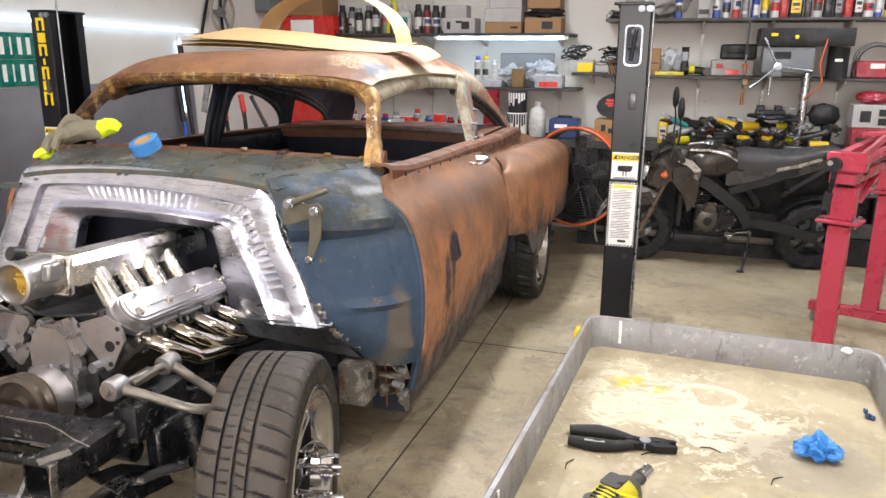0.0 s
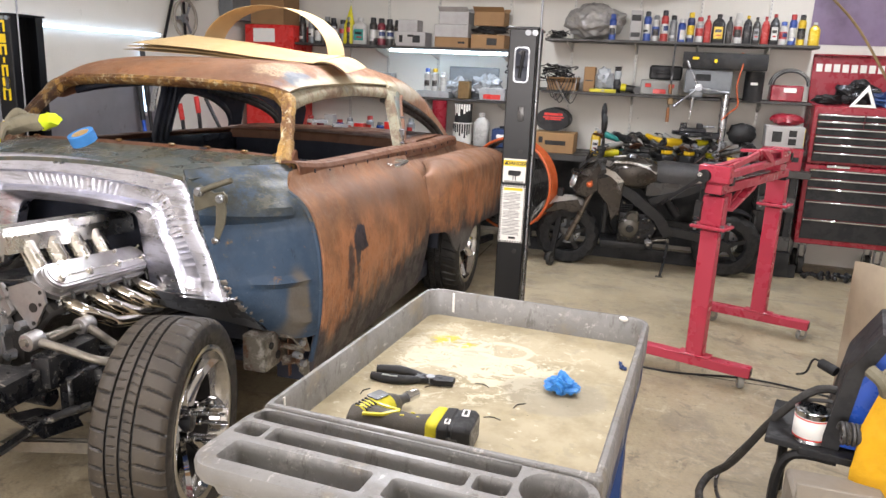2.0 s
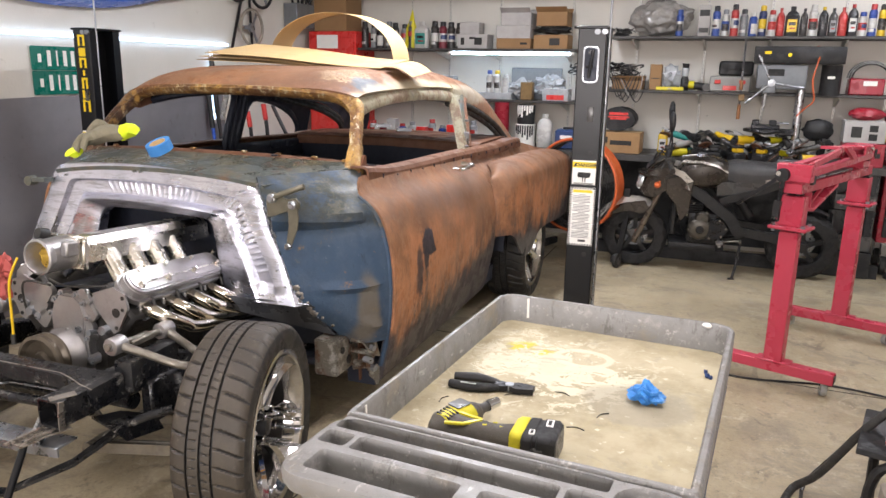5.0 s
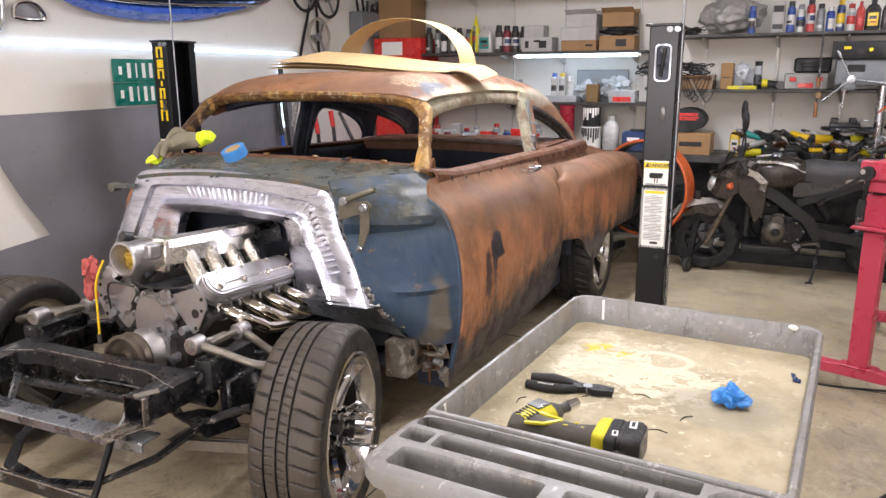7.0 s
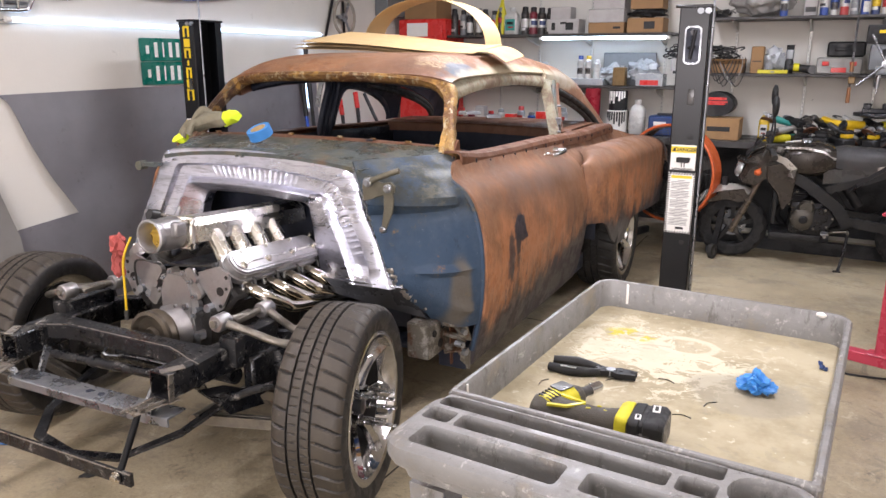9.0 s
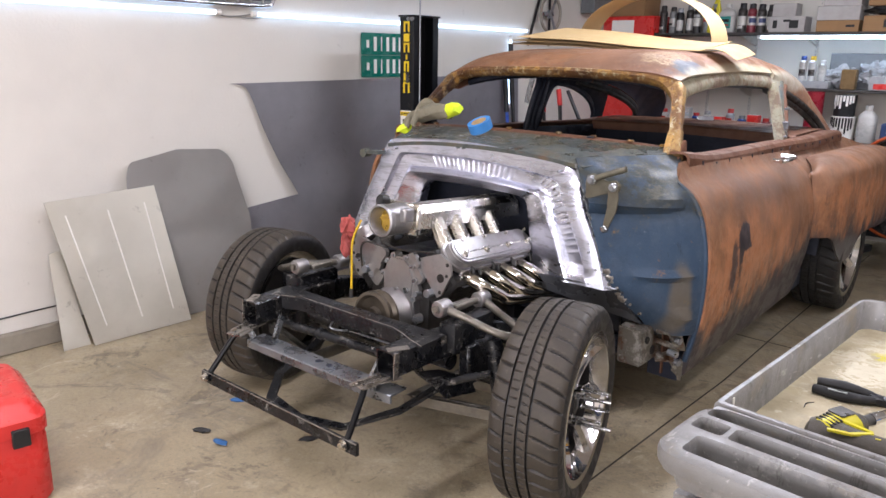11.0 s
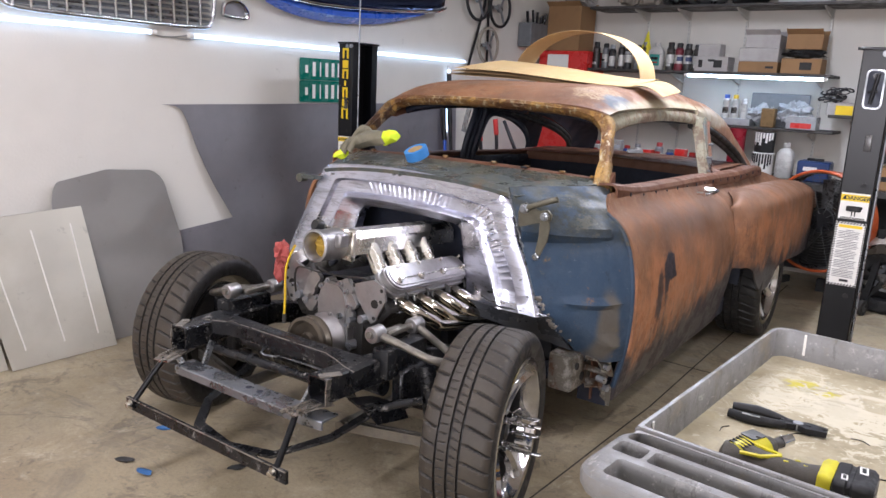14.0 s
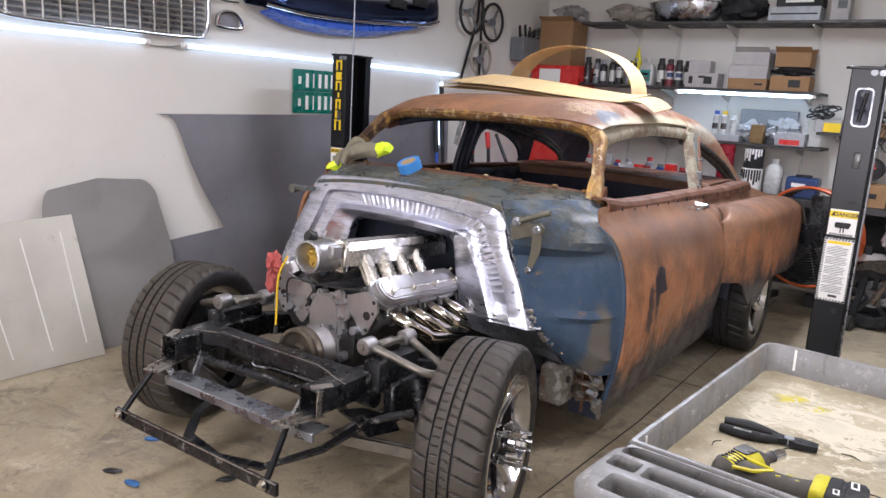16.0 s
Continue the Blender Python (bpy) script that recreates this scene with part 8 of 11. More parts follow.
bm = BM()
tube(bm, [(0.75, -0.10, 0.27), (0.735, -0.15, 0.14), (0.71, -0.205, 0.03)], 0.010, 8)
box(bm, (0.705, -0.205, 0.027), (0.05, 0.03, 0.008), 0.002)
part("side_stand", bm, M_DARKMETAL, bike)
bm = BM()
rod(bm, (0.60, -0.09, 0.28), (0.60, -0.20, 0.27), 0.011)
box(bm, (0.60, -0.17, 0.285), (0.05, 0.06, 0.012), 0.003)
part("foot_peg", bm, M_CASTALU, bike)
bm = BM()
rod(bm, (0.80, 0.0, 0.45), (0.68, 0.0, 0.62), 0.035, None, 14)
part("shock_absorber", bm, M_DARKMETAL, bike)
bm = BM()
lathe(bm, [(0.03, -0.075), (0.085, -0.075), (0.085, -0.07), (0.03, -0.07)], Matrix.Translation((1.18, 0, 0.25)) @ T, 24)
part("sprocket", bm, M_RAWSTEEL, bike)
bm = BM()
shell(bm, [[(1.18 + 0.285 * math.cos(radians(a)), u * 0.05, 0.25 + 0.285 * math.sin(radians(a))) for u in span(-1, 1, 5)] for a in span(150, 60, 8)], 0.005)
part("rear_hugger", bm, M_MATT, bike)
bm = BM()
rod(bm, (0.02, -0.075, 0.30), (0.02, -0.082, 0.30), 0.016, None, 14)
part("reflector", bm, M_ORANGE, bike, "amber reflector")
for k in range(3):
    bm = BM()
    tube(bm, [(0.20, -0.1 + 0.1 * k, 0.87), (0.13, -0.08 + 0.07 * k, 0.93 - 0.03 * k), (0.10, 0.02 * k, 0.80), (0.24, 0.0, 0.70)], 0.004, 6)
    part("control_cable", bm, M_MATT, bike)

# ---- back wall: shelves, lamps, bench ----
M_SHELF = simple("dark_shelf_board", lin("3a3836"), 0.55, 0, 0.3)
M_STD = simple("white_shelf_upright", lin("c9c7c0"), 0.45, 0.2, 0.15)


def shelf(x0, x1, z, y0=6.17, posts=()):
    s = thing("wall_shelf", (0, 0, 0), "dark wall shelf on white slotted brackets", "shelf", "wall shelves")
    boxpart("board", ((x0 + x1) / 2, (y0 + YB) / 2, z - 0.011), (x1 - x0, YB - y0 - 0.004, 0.022), M_SHELF, s)
    for x in posts:
        bm = BM()
        loft(bm, [[(x - 0.008, YB - 0.02, z - 0.024), (x + 0.008, YB - 0.02, z - 0.024), (x + 0.008, YB - 0.02, z - 0.10), (x - 0.008, YB - 0.02, z - 0.10)], [(x - 0.006, y0 + 0.05, z - 0.024), (x + 0.006, y0 + 0.05, z - 0.024), (x + 0.006, y0 + 0.05, z - 0.036), (x - 0.006, y0 + 0.05, z - 0.036)]])
        part("bracket", bm, M_STD, s)
    return s


UP = (-1.62, -1.13, 0.08, 0.62, 1.10, 1.62)
shelf(-2.42, -0.36, 1.63, 6.17, (-1.62, -1.13, -0.48))
shelf(-2.42, 1.0, 2.165, 6.17, (-2.0, -1.62, -1.13, -0.48, 0.08))
shelf(-1.45, -0.29, 1.205, 6.19, (-1.13, -0.48))
shelf(-0.35, 0.02, 1.33, 6.24, (-0.2,))
shelf(-0.10, 1.96, 1.735, 6.18, (0.08, 0.62, 1.10, 1.62))
shelf(-0.10, 1.96, 1.318, 6.18, (0.08, 0.62, 1.10, 1.62))
for x in (-2.0, -1.62, -1.13, -0.48, 0.08, 0.62, 1.10, 1.62):
    u = thing("shelf_upright", (x, YB - 0.009, 0), "white slotted steel shelf upright on the wall", "shelf rail", "shelf uprights")
    boxpart("channel", (0, 0, 1.58), (0.024, 0.016, 1.5), M_STD, u)
    bm = BM()
    for k in range(46):
        box(bm, (0, -0.0085, 0.87 + 0.031 * k), (0.006, 0.001, 0.015))
    part("slots", bm, M_GREYINK, u)


def led(a, b, r=0.012, label="slim white LED batten, switched on", m=None):
    t = thing("led_batten", (0, 0, 0), label, "lamp", "LED battens")
    bm = BM()
    rod(bm, a, b, r, None, 14)
    part("tube", bm, m or M_TUBE, t)
    for p, q in ((a, b), (b, a)):
        d = (Vector(q) - Vector(p)).normalized()
        bm = BM()
        rod(bm, Vector(p) - d * 0.02, Vector(p) + d * 0.012, r * 1.25, None, 14)
        part("end_cap", bm, M_WHITE, t)


led((-1.47, 6.19, 1.592), (-0.40, 6.19, 1.592), m=M_TUBE2)
led((-2.955, 2.385, 1.622), (-2.955, 5.03, 1.612))
led((-2.955, -0.40, 1.632), (-2.955, 2.145, 1.622))
led((-2.955, 4.81, 1.02), (-2.955, 4.81, 1.55))
o = thing("light_cable", (0, 0, 0), "thin grey cable between the LED battens", "cable")
bm = BM()
tube(bm, [(-2.968, 2.11, 1.622), (-2.966, 2.2, 1.605), (-2.968, 2.3, 1.61), (-2.968, 2.37, 1.622)], 0.004, 6)
tube(bm, [(-2.968, 2.25, 1.607), (-2.966, 2.4, 1.60), (-2.97, 2.5, 1.64)], 0.003, 6)
part("lead", bm, M_GREYPLASTIC, o)

bench = thing("work_bench", (0, 0, 0), "long dark workbench along the back wall, cluttered", "workbench")
boxpart("top", (-0.2, 6.25, 0.79), (4.4, 0.58, 0.05), M_SHELF, bench)
for x in (-2.3, -1.2, -0.1, 0.9, 1.9):
    boxpart("leg", (x, 6.02, 0.382), (0.06, 0.06, 0.765), M_MATT, bench)
boxpart("back_panel", (-0.2, 6.52, 0.40), (4.3, 0.02, 0.72), M_MATT, bench)
boxpart("kick_rail", (0.9, 6.0, 0.05), (2.2, 0.05, 0.10), M_MATT, bench)


def spray(x, y, z, r, h, body, cap=None, group="spray cans", label="", band=None):
    c = thing("spray_can", (x, y, z), label or "small aerosol can on the shelf", "spray can", group)
    bm = BM()
    lathe(bm, [(0.0, 0.0), (r, 0.0), (r * 1.02, 0.004), (r * 0.98, 0.008), (r * 0.98, h * 0.74), (r * 1.0, h * 0.75), (r * 0.75, h * 0.82), (r * 0.7, h * 0.83), (0.0, h * 0.83)], None, 16)
    part("can", bm, body, c)
    bm = BM()
    lathe(bm, [(r * 0.72, h * 0.80), (r * 0.72, h * 0.97), (r * 0.6, h), (0.0, h)], None, 14)
    part("cap", bm, cap or body, c)
    if band:
        bm = BM()
        lathe(bm, [(r * 0.985, h * 0.25), (r * 1.0, h * 0.26), (r * 1.0, h * 0.55), (r * 0.985, h * 0.56)], None, 16)
        part("label_band", bm, band, c)
    k = int(abs(x) * 1000) % 7
    bm = BM()  # printed panel on the front of the can
    turn = -90 + 12 * (k - 3)
    shell(bm, [[(r * 1.015 * math.cos(radians(turn + a)), r * 1.015 * math.sin(radians(turn + a)), h * z) for a in span(-50, 50, 7)] for z in ((0.30, 0.38), (0.14, 0.24), (0.44, 0.62), (0.20, 0.46), (0.58, 0.68), (0.10, 0.52), (0.34, 0.50))[k]], 0.0006)
    part("print", bm, PALETTE[(3, 1, 2, 8, 7, 1, 5)[k]], c)
    return c


def bottle(x, y, z, w, d, h, body, cap, label, tag=None):
    c = thing("bottle", (x, y, z), label, "bottle", "bottles")
    bm = BM()
    rows = []
    for k, s in ((0, 0.92), (0.03, 1), (0.68, 1), (0.80, 0.72), (0.86, 0.36), (0.9, 0.34)):
        rows.append([(px * s, py * s, h * k) for px, py in rounded(w, d, min(w, d) * 0.3, 3)])
    loft(bm, rows)
    part("body", bm, body, c)
    bm = BM()
    rod(bm, (0, 0, h * 0.89), (0, 0, h), w * 0.2, None, 12)
    part("cap", bm, cap, c)
    if tag:
        boxpart("label", (0, -d / 2 - 0.001, h * 0.36), (w * 0.7, 0.002, h * 0.42), tag, c)
        boxpart("print", (0, -d / 2 - 0.0022, h * 0.42), (w * 0.5, 0.001, h * 0.10), PALETTE[3], c)
        boxpart("print", (w * 0.04, -d / 2 - 0.0022, h * 0.27), (w * 0.4, 0.001, h * 0.05), PALETTE[2], c)
    return c


def carton(name, x, y, z, w, d, h, mat, label, flaps=False, prints=None, rz=0.0):
    c = thing(name, (x, y, z, 0, 0, rz), label, "box", "boxes on the shelves")
    boxpart("body", (0, 0, h / 2), (w, d, h), mat, c, "", 0.004)
    bm = BM()
    strip(bm, [(-w / 2 + 0.004, 0, h + 0.0008), (w / 2 - 0.004, 0, h + 0.0008)], 0.04, 0.001)
    part("tape", bm, M_PAPER if mat is M_KRAFT else M_LABEL, c)
    if flaps:
        for s in (-1, 1):
            bm = BM()
            strip(bm, [(-w / 2, s * d / 2, h), (-w / 2 - 0.0, s * (d / 2 + 0.04), h + 0.04)], 0.004, 0.004)
            shell(bm, [[(-w / 2, s * d / 2, h), (w / 2, s * d / 2, h)], [(-w / 2, s * (d / 2 + 0.05), h + 0.035), (w / 2, s * (d / 2 + 0.05), h + 0.035)]], 0.003)
            part("flap", bm, mat, c)
    if prints:
        for px, pz, pw, ph in prints:
            bm = BM()
            box(bm, (px * w, -d / 2 - 0.001, pz * h), (pw * w, 0.002, ph * h))
            part("print", bm, M_INK if mat is not M_MATT else M_LABEL, c)
    return c


def heap(name, x, y, z, r, mat, label, cat, squash=(1, 1, 0.6), seed=1, amp=0.6, sub=3):
    bm = BM()
    blob(bm, (0, 0, 0), r, amp, 2.2, seed, squash, sub)
    lo = min(v.co.z for v in bm.verts)
    for v in bm.verts:
        v.co.z -= lo
    o = part(name, bm, mat)
    o.location = (x, y, z)
    return tagged(o, label, cat)


def tangle(name, x, y, z, w, h, mats, label, n=14, seed=1):
    """Loops of loose cable lying on one another."""
    rnd = random.Random(seed)
    o = thing(name, (x, y, z), label, "cable")
    for k in range(n):
        cx, cy, zz = rnd.uniform(-w, w) * 0.6, rnd.uniform(-0.05, 0.05), 0.006 + h * k / n
        a, b, t0 = rnd.uniform(0.3, 0.8) * w, rnd.uniform(0.03, 0.07), rnd.uniform(0, 6)
        bm = BM()
        tube(bm, [(cx + a * math.cos(t0 + t), cy + b * math.sin(t0 + t) - 0.03 * (t > 4), zz + 0.012 * math.sin(2 * t + k)) for t in span(0, 5.6, 9)], rnd.choice((0.003, 0.004, 0.006)), 6, True, 3)
        part("cable", bm, mats[k % len(mats)], o)
    return o


P = dict(zip(("blue", "white", "red", "black", "grey", "navy", "maroon", "silver", "dark", "yellow"), PALETTE))
# right-hand top shelf
zt = 1.735
heap("plastic_bag", 0.27, 6.34, zt, 0.17, M_BAG, "crumpled clear plastic bag of parts on the shelf", "bag", (1.35, 0.7, 0.80), 3, 0.24, 5)
tangle("cable_tangle", -0.02, 6.30, zt, 0.10, 0.06, (M_MATT, M_GUN), "tangle of black cable on the shelf", 10, 3)
spray(0.43, 6.25, zt, 0.028, 0.20, P["blue"], P["blue"], label="blue aerosol can on the shelf", band=P["white"])
carton("tall_carton", 0.61, 6.30, zt, 0.09, 0.07, 0.235, M_WHITECARD, "tall white and red carton", prints=[(0, 0.75, 0.8, 0.2), (0, 0.2, 0.8, 0.15)])
bx = 0.70
for k, (body, cap, band, h) in enumerate((("blue", "black", "white", 0.225), ("white", "grey", "blue", 0.20), ("red", "black", "white", 0.235), ("grey", "black", None, 0.20), ("blue", "white", None, 0.175), ("navy", "yellow", "yellow", 0.225), ("white", "red", "red", 0.19))):
    spray(bx + 0.066 * k, 6.25 + 0.02 * (k % 2), zt, 0.029, h, P[body], P[cap], label=f"{body} aerosol can with {cap} cap on the shelf", band=P[band] if band else None)
for k, (body, cap, tag, w, h) in enumerate((("red", "red", None, 0.055, 0.205), ("black", "black", "yellow", 0.095, 0.215), ("dark", "black", None, 0.05, 0.20))):
    bottle((1.155, 1.235, 1.315)[k], 6.27, zt, w, 0.06, h, P[body], P[cap], f"{body} plastic oil bottle on the shelf", P[tag] if tag else None)
spray(1.375, 6.25, zt, 0.031, 0.225, P["white"], P["white"], label="white and red aerosol can on the shelf", band=P["red"])
for k, (body, cap, tag, w, h) in enumerate((("black", "yellow", None, 0.062, 0.21), ("dark", "black", "grey", 0.055, 0.20), ("red", "red", None, 0.058, 0.205), ("black", "red", "white", 0.066, 0.225))):
    bottle(1.445 + 0.064 * k, 6.27, zt, w, 0.06, h, P[body], P[cap], f"{body} plastic oil bottle with {cap} cap", P[tag] if tag else None)
spray(1.70, 6.25, zt, 0.029, 0.17, P["white"], P["blue"], label="short white and blue aerosol can", band=P["red"])
spray(1.765, 6.27, zt, 0.028, 0.225, P["blue"], P["red"], label="blue aerosol can with red cap", band=P["white"])
spray(1.83, 6.29, zt, 0.028, 0.225, P["yellow"], P["black"], label="yellow and black aerosol can", band=P["black"])
bottle(1.915, 6.25, zt, 0.075, 0.05, 0.17, P["yellow"], P["white"], "flat yellow tin bottle on the shelf")

# right-hand middle shelf
zm = 1.318
carton("open_carton", 0.06, 6.33, zm, 0.24, 0.22, 0.07, M_KRAFT, "low open kraft carton full of cables", True)
tangle("cable_tangle", 0.02, 6.28, zm + 0.07, 0.14, 0.13, (M_MATT, M_MATT, M_GUN, M_DARKMETAL), "tangle of black cable in a carton", 22, 5)
for k, m in enumerate((M_MATT, M_GUN, M_MATT, M_MATT, M_GREYPLASTIC, M_MATT)):
    bm = BM()
    a = 0.6 * k
    tube(bm, [(-0.10 + 0.03 * k, 6.19, zm + 0.16 - 0.02 * k), (-0.05 + 0.02 * k, 6.155, zm + 0.06), (0.0 + 0.03 * k, 6.15, zm - 0.06 - 0.02 * (k % 3)), (0.06 + 0.03 * k, 6.16, zm + 0.02), (0.10 + 0.02 * k, 6.19, zm + 0.12)], 0.004, 6)
    o = part("hanging_cable", bm, m)
    tagged(o, "loose cable hanging over the shelf edge", "cable", "hanging cables")
carton("kraft_box", 0.28, 6.28, zm, 0.09, 0.10, 0.20, M_KRAFT, "upright kraft carton on the shelf", False, [(0, 0.45, 0.7, 0.04)])
heap("plastic_bag", 0.40, 6.29, zm, 0.075, M_CLEAR, "cloudy plastic bag of small parts", "bag", (1.0, 0.8, 1.2), 7, 0.5)
o = thing("flashlight", (0.505, 6.27, zm), "black and clear work light standing on the shelf", "flashlight")
bm = BM()
lathe(bm, [(0.0, 0), (0.03, 0), (0.03, 0.09), (0.024, 0.10), (0.026, 0.20), (0.03, 0.21), (0.0, 0.21)], None, 18)
part("body", bm, M_MATT, o)
bm = BM()
lathe(bm, [(0.027, 0.11), (0.029, 0.115), (0.029, 0.17), (0.027, 0.175)], None, 18)
part("lens", bm, M_CLEAR, o)
o = thing("spirit_level", (0.40, 6.20, zm), "short yellow spirit level lying on the shelf", "level")
boxpart("body", (0, 0, 0.014), (0.21, 0.03, 0.028), M_LIME, o)
boxpart("vial", (0, -0.0155, 0.014), (0.03, 0.002, 0.012), M_GREYINK, o)
o = thing("grinder", (0.60, 6.24, zm), "lime and black angle grinder lying on the shelf", "power tool")
bm = BM()
tube(bm, [(-0.09, 0, 0.045), (0.0, 0, 0.04), (0.07, 0, 0.03)], 0.028, 12)
part("body", bm, M_MATT, o)
bm = BM()
rod(bm, (0.075, -0.03, 0.03), (0.075, 0.03, 0.03), 0.032, None, 18)
part("disc_guard", bm, M_GUN, o)
bm = BM()
rod(bm, (-0.06, 0, 0.047), (-0.02, 0, 0.045), 0.031, None, 14)
part("band", bm, M_LIME, o)
o = thing("tool_case", (0.845, 6.29, zm), "grey tool case with red latches on the shelf", "tool case")
boxpart("case", (0, 0, 0.06), (0.30, 0.18, 0.12), M_GREYPLASTIC, o, "", 0.01)
for x in (-0.09, 0.09):
    boxpart("latch", (x, -0.092, 0.075), (0.045, 0.008, 0.03), M_REDP, o)
boxpart("drawer_front", (0, -0.091, 0.03), (0.1, 0.004, 0.035), M_REDP, o)
o = thing("power_tool_case", (0.88, 6.29, zm + 0.122), "black moulded case stacked on the tool case", "tool case")
boxpart("case", (0, 0, 0.055), (0.25, 0.17, 0.11), M_MATT, o, "", 0.014)
boxpart("handle", (-0.02, -0.095, 0.055), (0.10, 0.02, 0.02), M_MATT, o)
o = thing("bar_clamp", (0.93, 6.13, zm), "wood-handled bar clamp hanging at the shelf", "clamp")
bm = BM()
strip(bm, [(0, 0, -0.16), (0, 0, 0.40)], 0.006, 0.014, (1, 0, 0))
part("bar", bm, M_DARKMETAL, o)
bm = BM()
rod(bm, (0, -0.012, -0.20), (0, -0.012, -0.09), 0.014, 0.012, 12)
M_TURNED = simple("turned_wood", lin("8a5a34"), 0.5, 0, 0.3)
part("handle", bm, M_TURNED, o)
bm = BM()
rod(bm, (0, -0.012, 0.02), (0, -0.012, 0.09), 0.014, 0.012, 12)
part("handle", bm, M_TURNED, o)
bm = BM()
box(bm, (0.01, 0.0, -0.04), (0.045, 0.03, 0.05), 0.006)
part("jaw", bm, M_BRONZE, o)
o = thing("parts_case", (1.78, 6.28, zm), "red case of fittings with wire coils on top", "tool case")
boxpart("case", (0, 0, 0.06), (0.23, 0.18, 0.12), M_CHESTRED, o, "", 0.01)
boxpart("label", (0.02, -0.091, 0.085), (0.09, 0.002, 0.035), M_LABEL, o)
o = thing("wire_coil", (1.80, 6.26, zm + 0.12), "coil of grey hose standing on the red case", "hose coil")
for k in range(5):
    bm = BM()
    r = 0.12 + 0.006 * k
    tube(bm, [(r * math.cos(t), -0.03 + 0.014 * k, r * 0.85 * math.sin(t)) for t in span(0.0, math.pi, 9)], 0.006, 7)
    part("turn", bm, M_GREYPLASTIC if k % 2 else M_MATT, o)

# drill press on the bench
dp = thing("drill_press", (0, 0, 0), "grey bench drill press with black belt cover", "drill press")
bm = BM()
loft(bm, [[(x, y, z) for y, z in ((5.99, 1.535), (5.97, 1.60), (5.99, 1.655), (6.30, 1.655), (6.32, 1.60), (6.30, 1.535))] for x in (1.0, 1.02, 1.55, 1.60)])
part("belt_cover", bm, M_MATT, dp, "long black belt cover")
boxpart("cover_label", (1.09, 5.968, 1.61), (0.045, 0.003, 0.02), M_YEL, dp)
bm = BM()
rod(bm, (1.235, 5.972, 1.595), (1.235, 5.964, 1.595), 0.013, None, 14)
part("cover_knob", bm, M_YEL, dp)
bm = BM()
box(bm, (1.20, 6.12, 1.44), (0.34, 0.22, 0.18), 0.02, None, 2)
box(bm, (1.12, 6.05, 1.35), (0.10, 0.12, 0.06), 0.015, None, 2)
part("head", bm, M_CASTIRON, dp, "grey cast drill head")
boxpart("speed_plate", (1.16, 6.008, 1.47), (0.11, 0.004, 0.05), M_MATT, dp)
bm = BM()
rod(bm, (1.535, 6.14, 1.31), (1.535, 6.14, 1.53), 0.07, None, 24)
part("motor", bm, M_MATT, dp)
boxpart("motor_plate", (1.53, 6.068, 1.44), (0.05, 0.004, 0.02), M_LABEL, dp)
bm = BM()
rod(bm, (1.345, 6.13, 0.815), (1.345, 6.13, 1.40), 0.030, None, 20)
part("column", bm, M_STEEL, dp, "bright steel column")
bm = BM()
rod(bm, (1.345, 6.13, 1.18), (1.345, 6.13, 1.20), 0.036, None, 20)
part("column_collar", bm, M_STEEL, dp)
bm = BM()
box(bm, (1.30, 6.13, 0.825), (0.30, 0.26, 0.02), 0.006)
part("base", bm, M_CASTIRON, dp)
bm = BM()
lathe(bm, [(0.0, 0.0), (0.15, 0.0), (0.155, -0.008), (0.155, -0.022), (0.06, -0.04), (0.0, -0.04)], Matrix.Translation((1.13, 6.10, 1.055)), 32)
box(bm, (1.27, 6.13, 1.03), (0.14, 0.06, 0.05), 0.008)
part("table", bm, M_DARKMETAL, dp, "round dark cast work table")
bm = BM()
rod(bm, (1.10, 6.05, 1.33), (1.10, 6.05, 1.23), 0.020, 0.012, 14)
rod(bm, (1.10, 6.05, 1.235), (1.10, 6.05, 1.19), 0.006)
part("chuck", bm, M_STEEL, dp)
bm = BM()
rod(bm, (1.135, 6.02, 1.395), (1.135, 5.97, 1.395), 0.030, 0.026, 18)
part("feed_hub", bm, M_RAWSTEEL, dp)
for a in (-8, 118, 222):
    bm = BM()
    d = Vector((math.cos(radians(a)), 0, math.sin(radians(a))))
    p = Vector((1.135, 5.98, 1.395))
    rod(bm, p, p + d * 0.19, 0.007)
    rod(bm, p + d * 0.18, p + d * 0.225, 0.012, 0.009, 10)
    part("feed_handle", bm, M_RAWSTEEL, dp)
o = thing("machine_vise", (1.13, 6.10, 1.055), "small dark drill vise on the round table", "vise")
bm = BM()
box(bm, (0, 0, 0.015), (0.20, 0.10, 0.03), 0.005)
box(bm, (-0.07, 0, 0.045), (0.05, 0.10, 0.04), 0.006)
box(bm, (0.05, 0, 0.045), (0.05, 0.10, 0.04), 0.006)
part("body", bm, M_DARKMETAL, o)
bm = BM()
rod(bm, (0.05, 0, 0.045), (0.16, 0, 0.045), 0.008)
part("screw", bm, M_RAWSTEEL, o)
bm = BM()
tube(bm, [(1.42, 6.05, 1.66), (1.43, 5.98, 1.58), (1.405, 5.99, 1.42), (1.43, 6.0, 1.28), (1.38, 6.02, 1.22), (1.33, 6.03, 1.16)], 0.006, 7)
tagged(part("orange_lead", bm, M_ORANGE), "orange lead hanging down the drill press", "cable")

# on the bench
zb = 0.815
o = thing("soft_case", (0.02, 6.22, 0.985), "black round-topped soft case on a carton", "bag")
bm = BM()
loft(bm, [[(0.14 * math.cos(t), y, 0.09 + 0.10 * math.sin(t) if math.sin(t) > 0 else 0.09 + 0.09 * math.sin(t)) for t in span(0, 2 * math.pi * 15 / 16, 16)] for y in (-0.12, -0.11, 0.11, 0.12)])
part("shell", bm, M_MATT, o)
bm = BM()
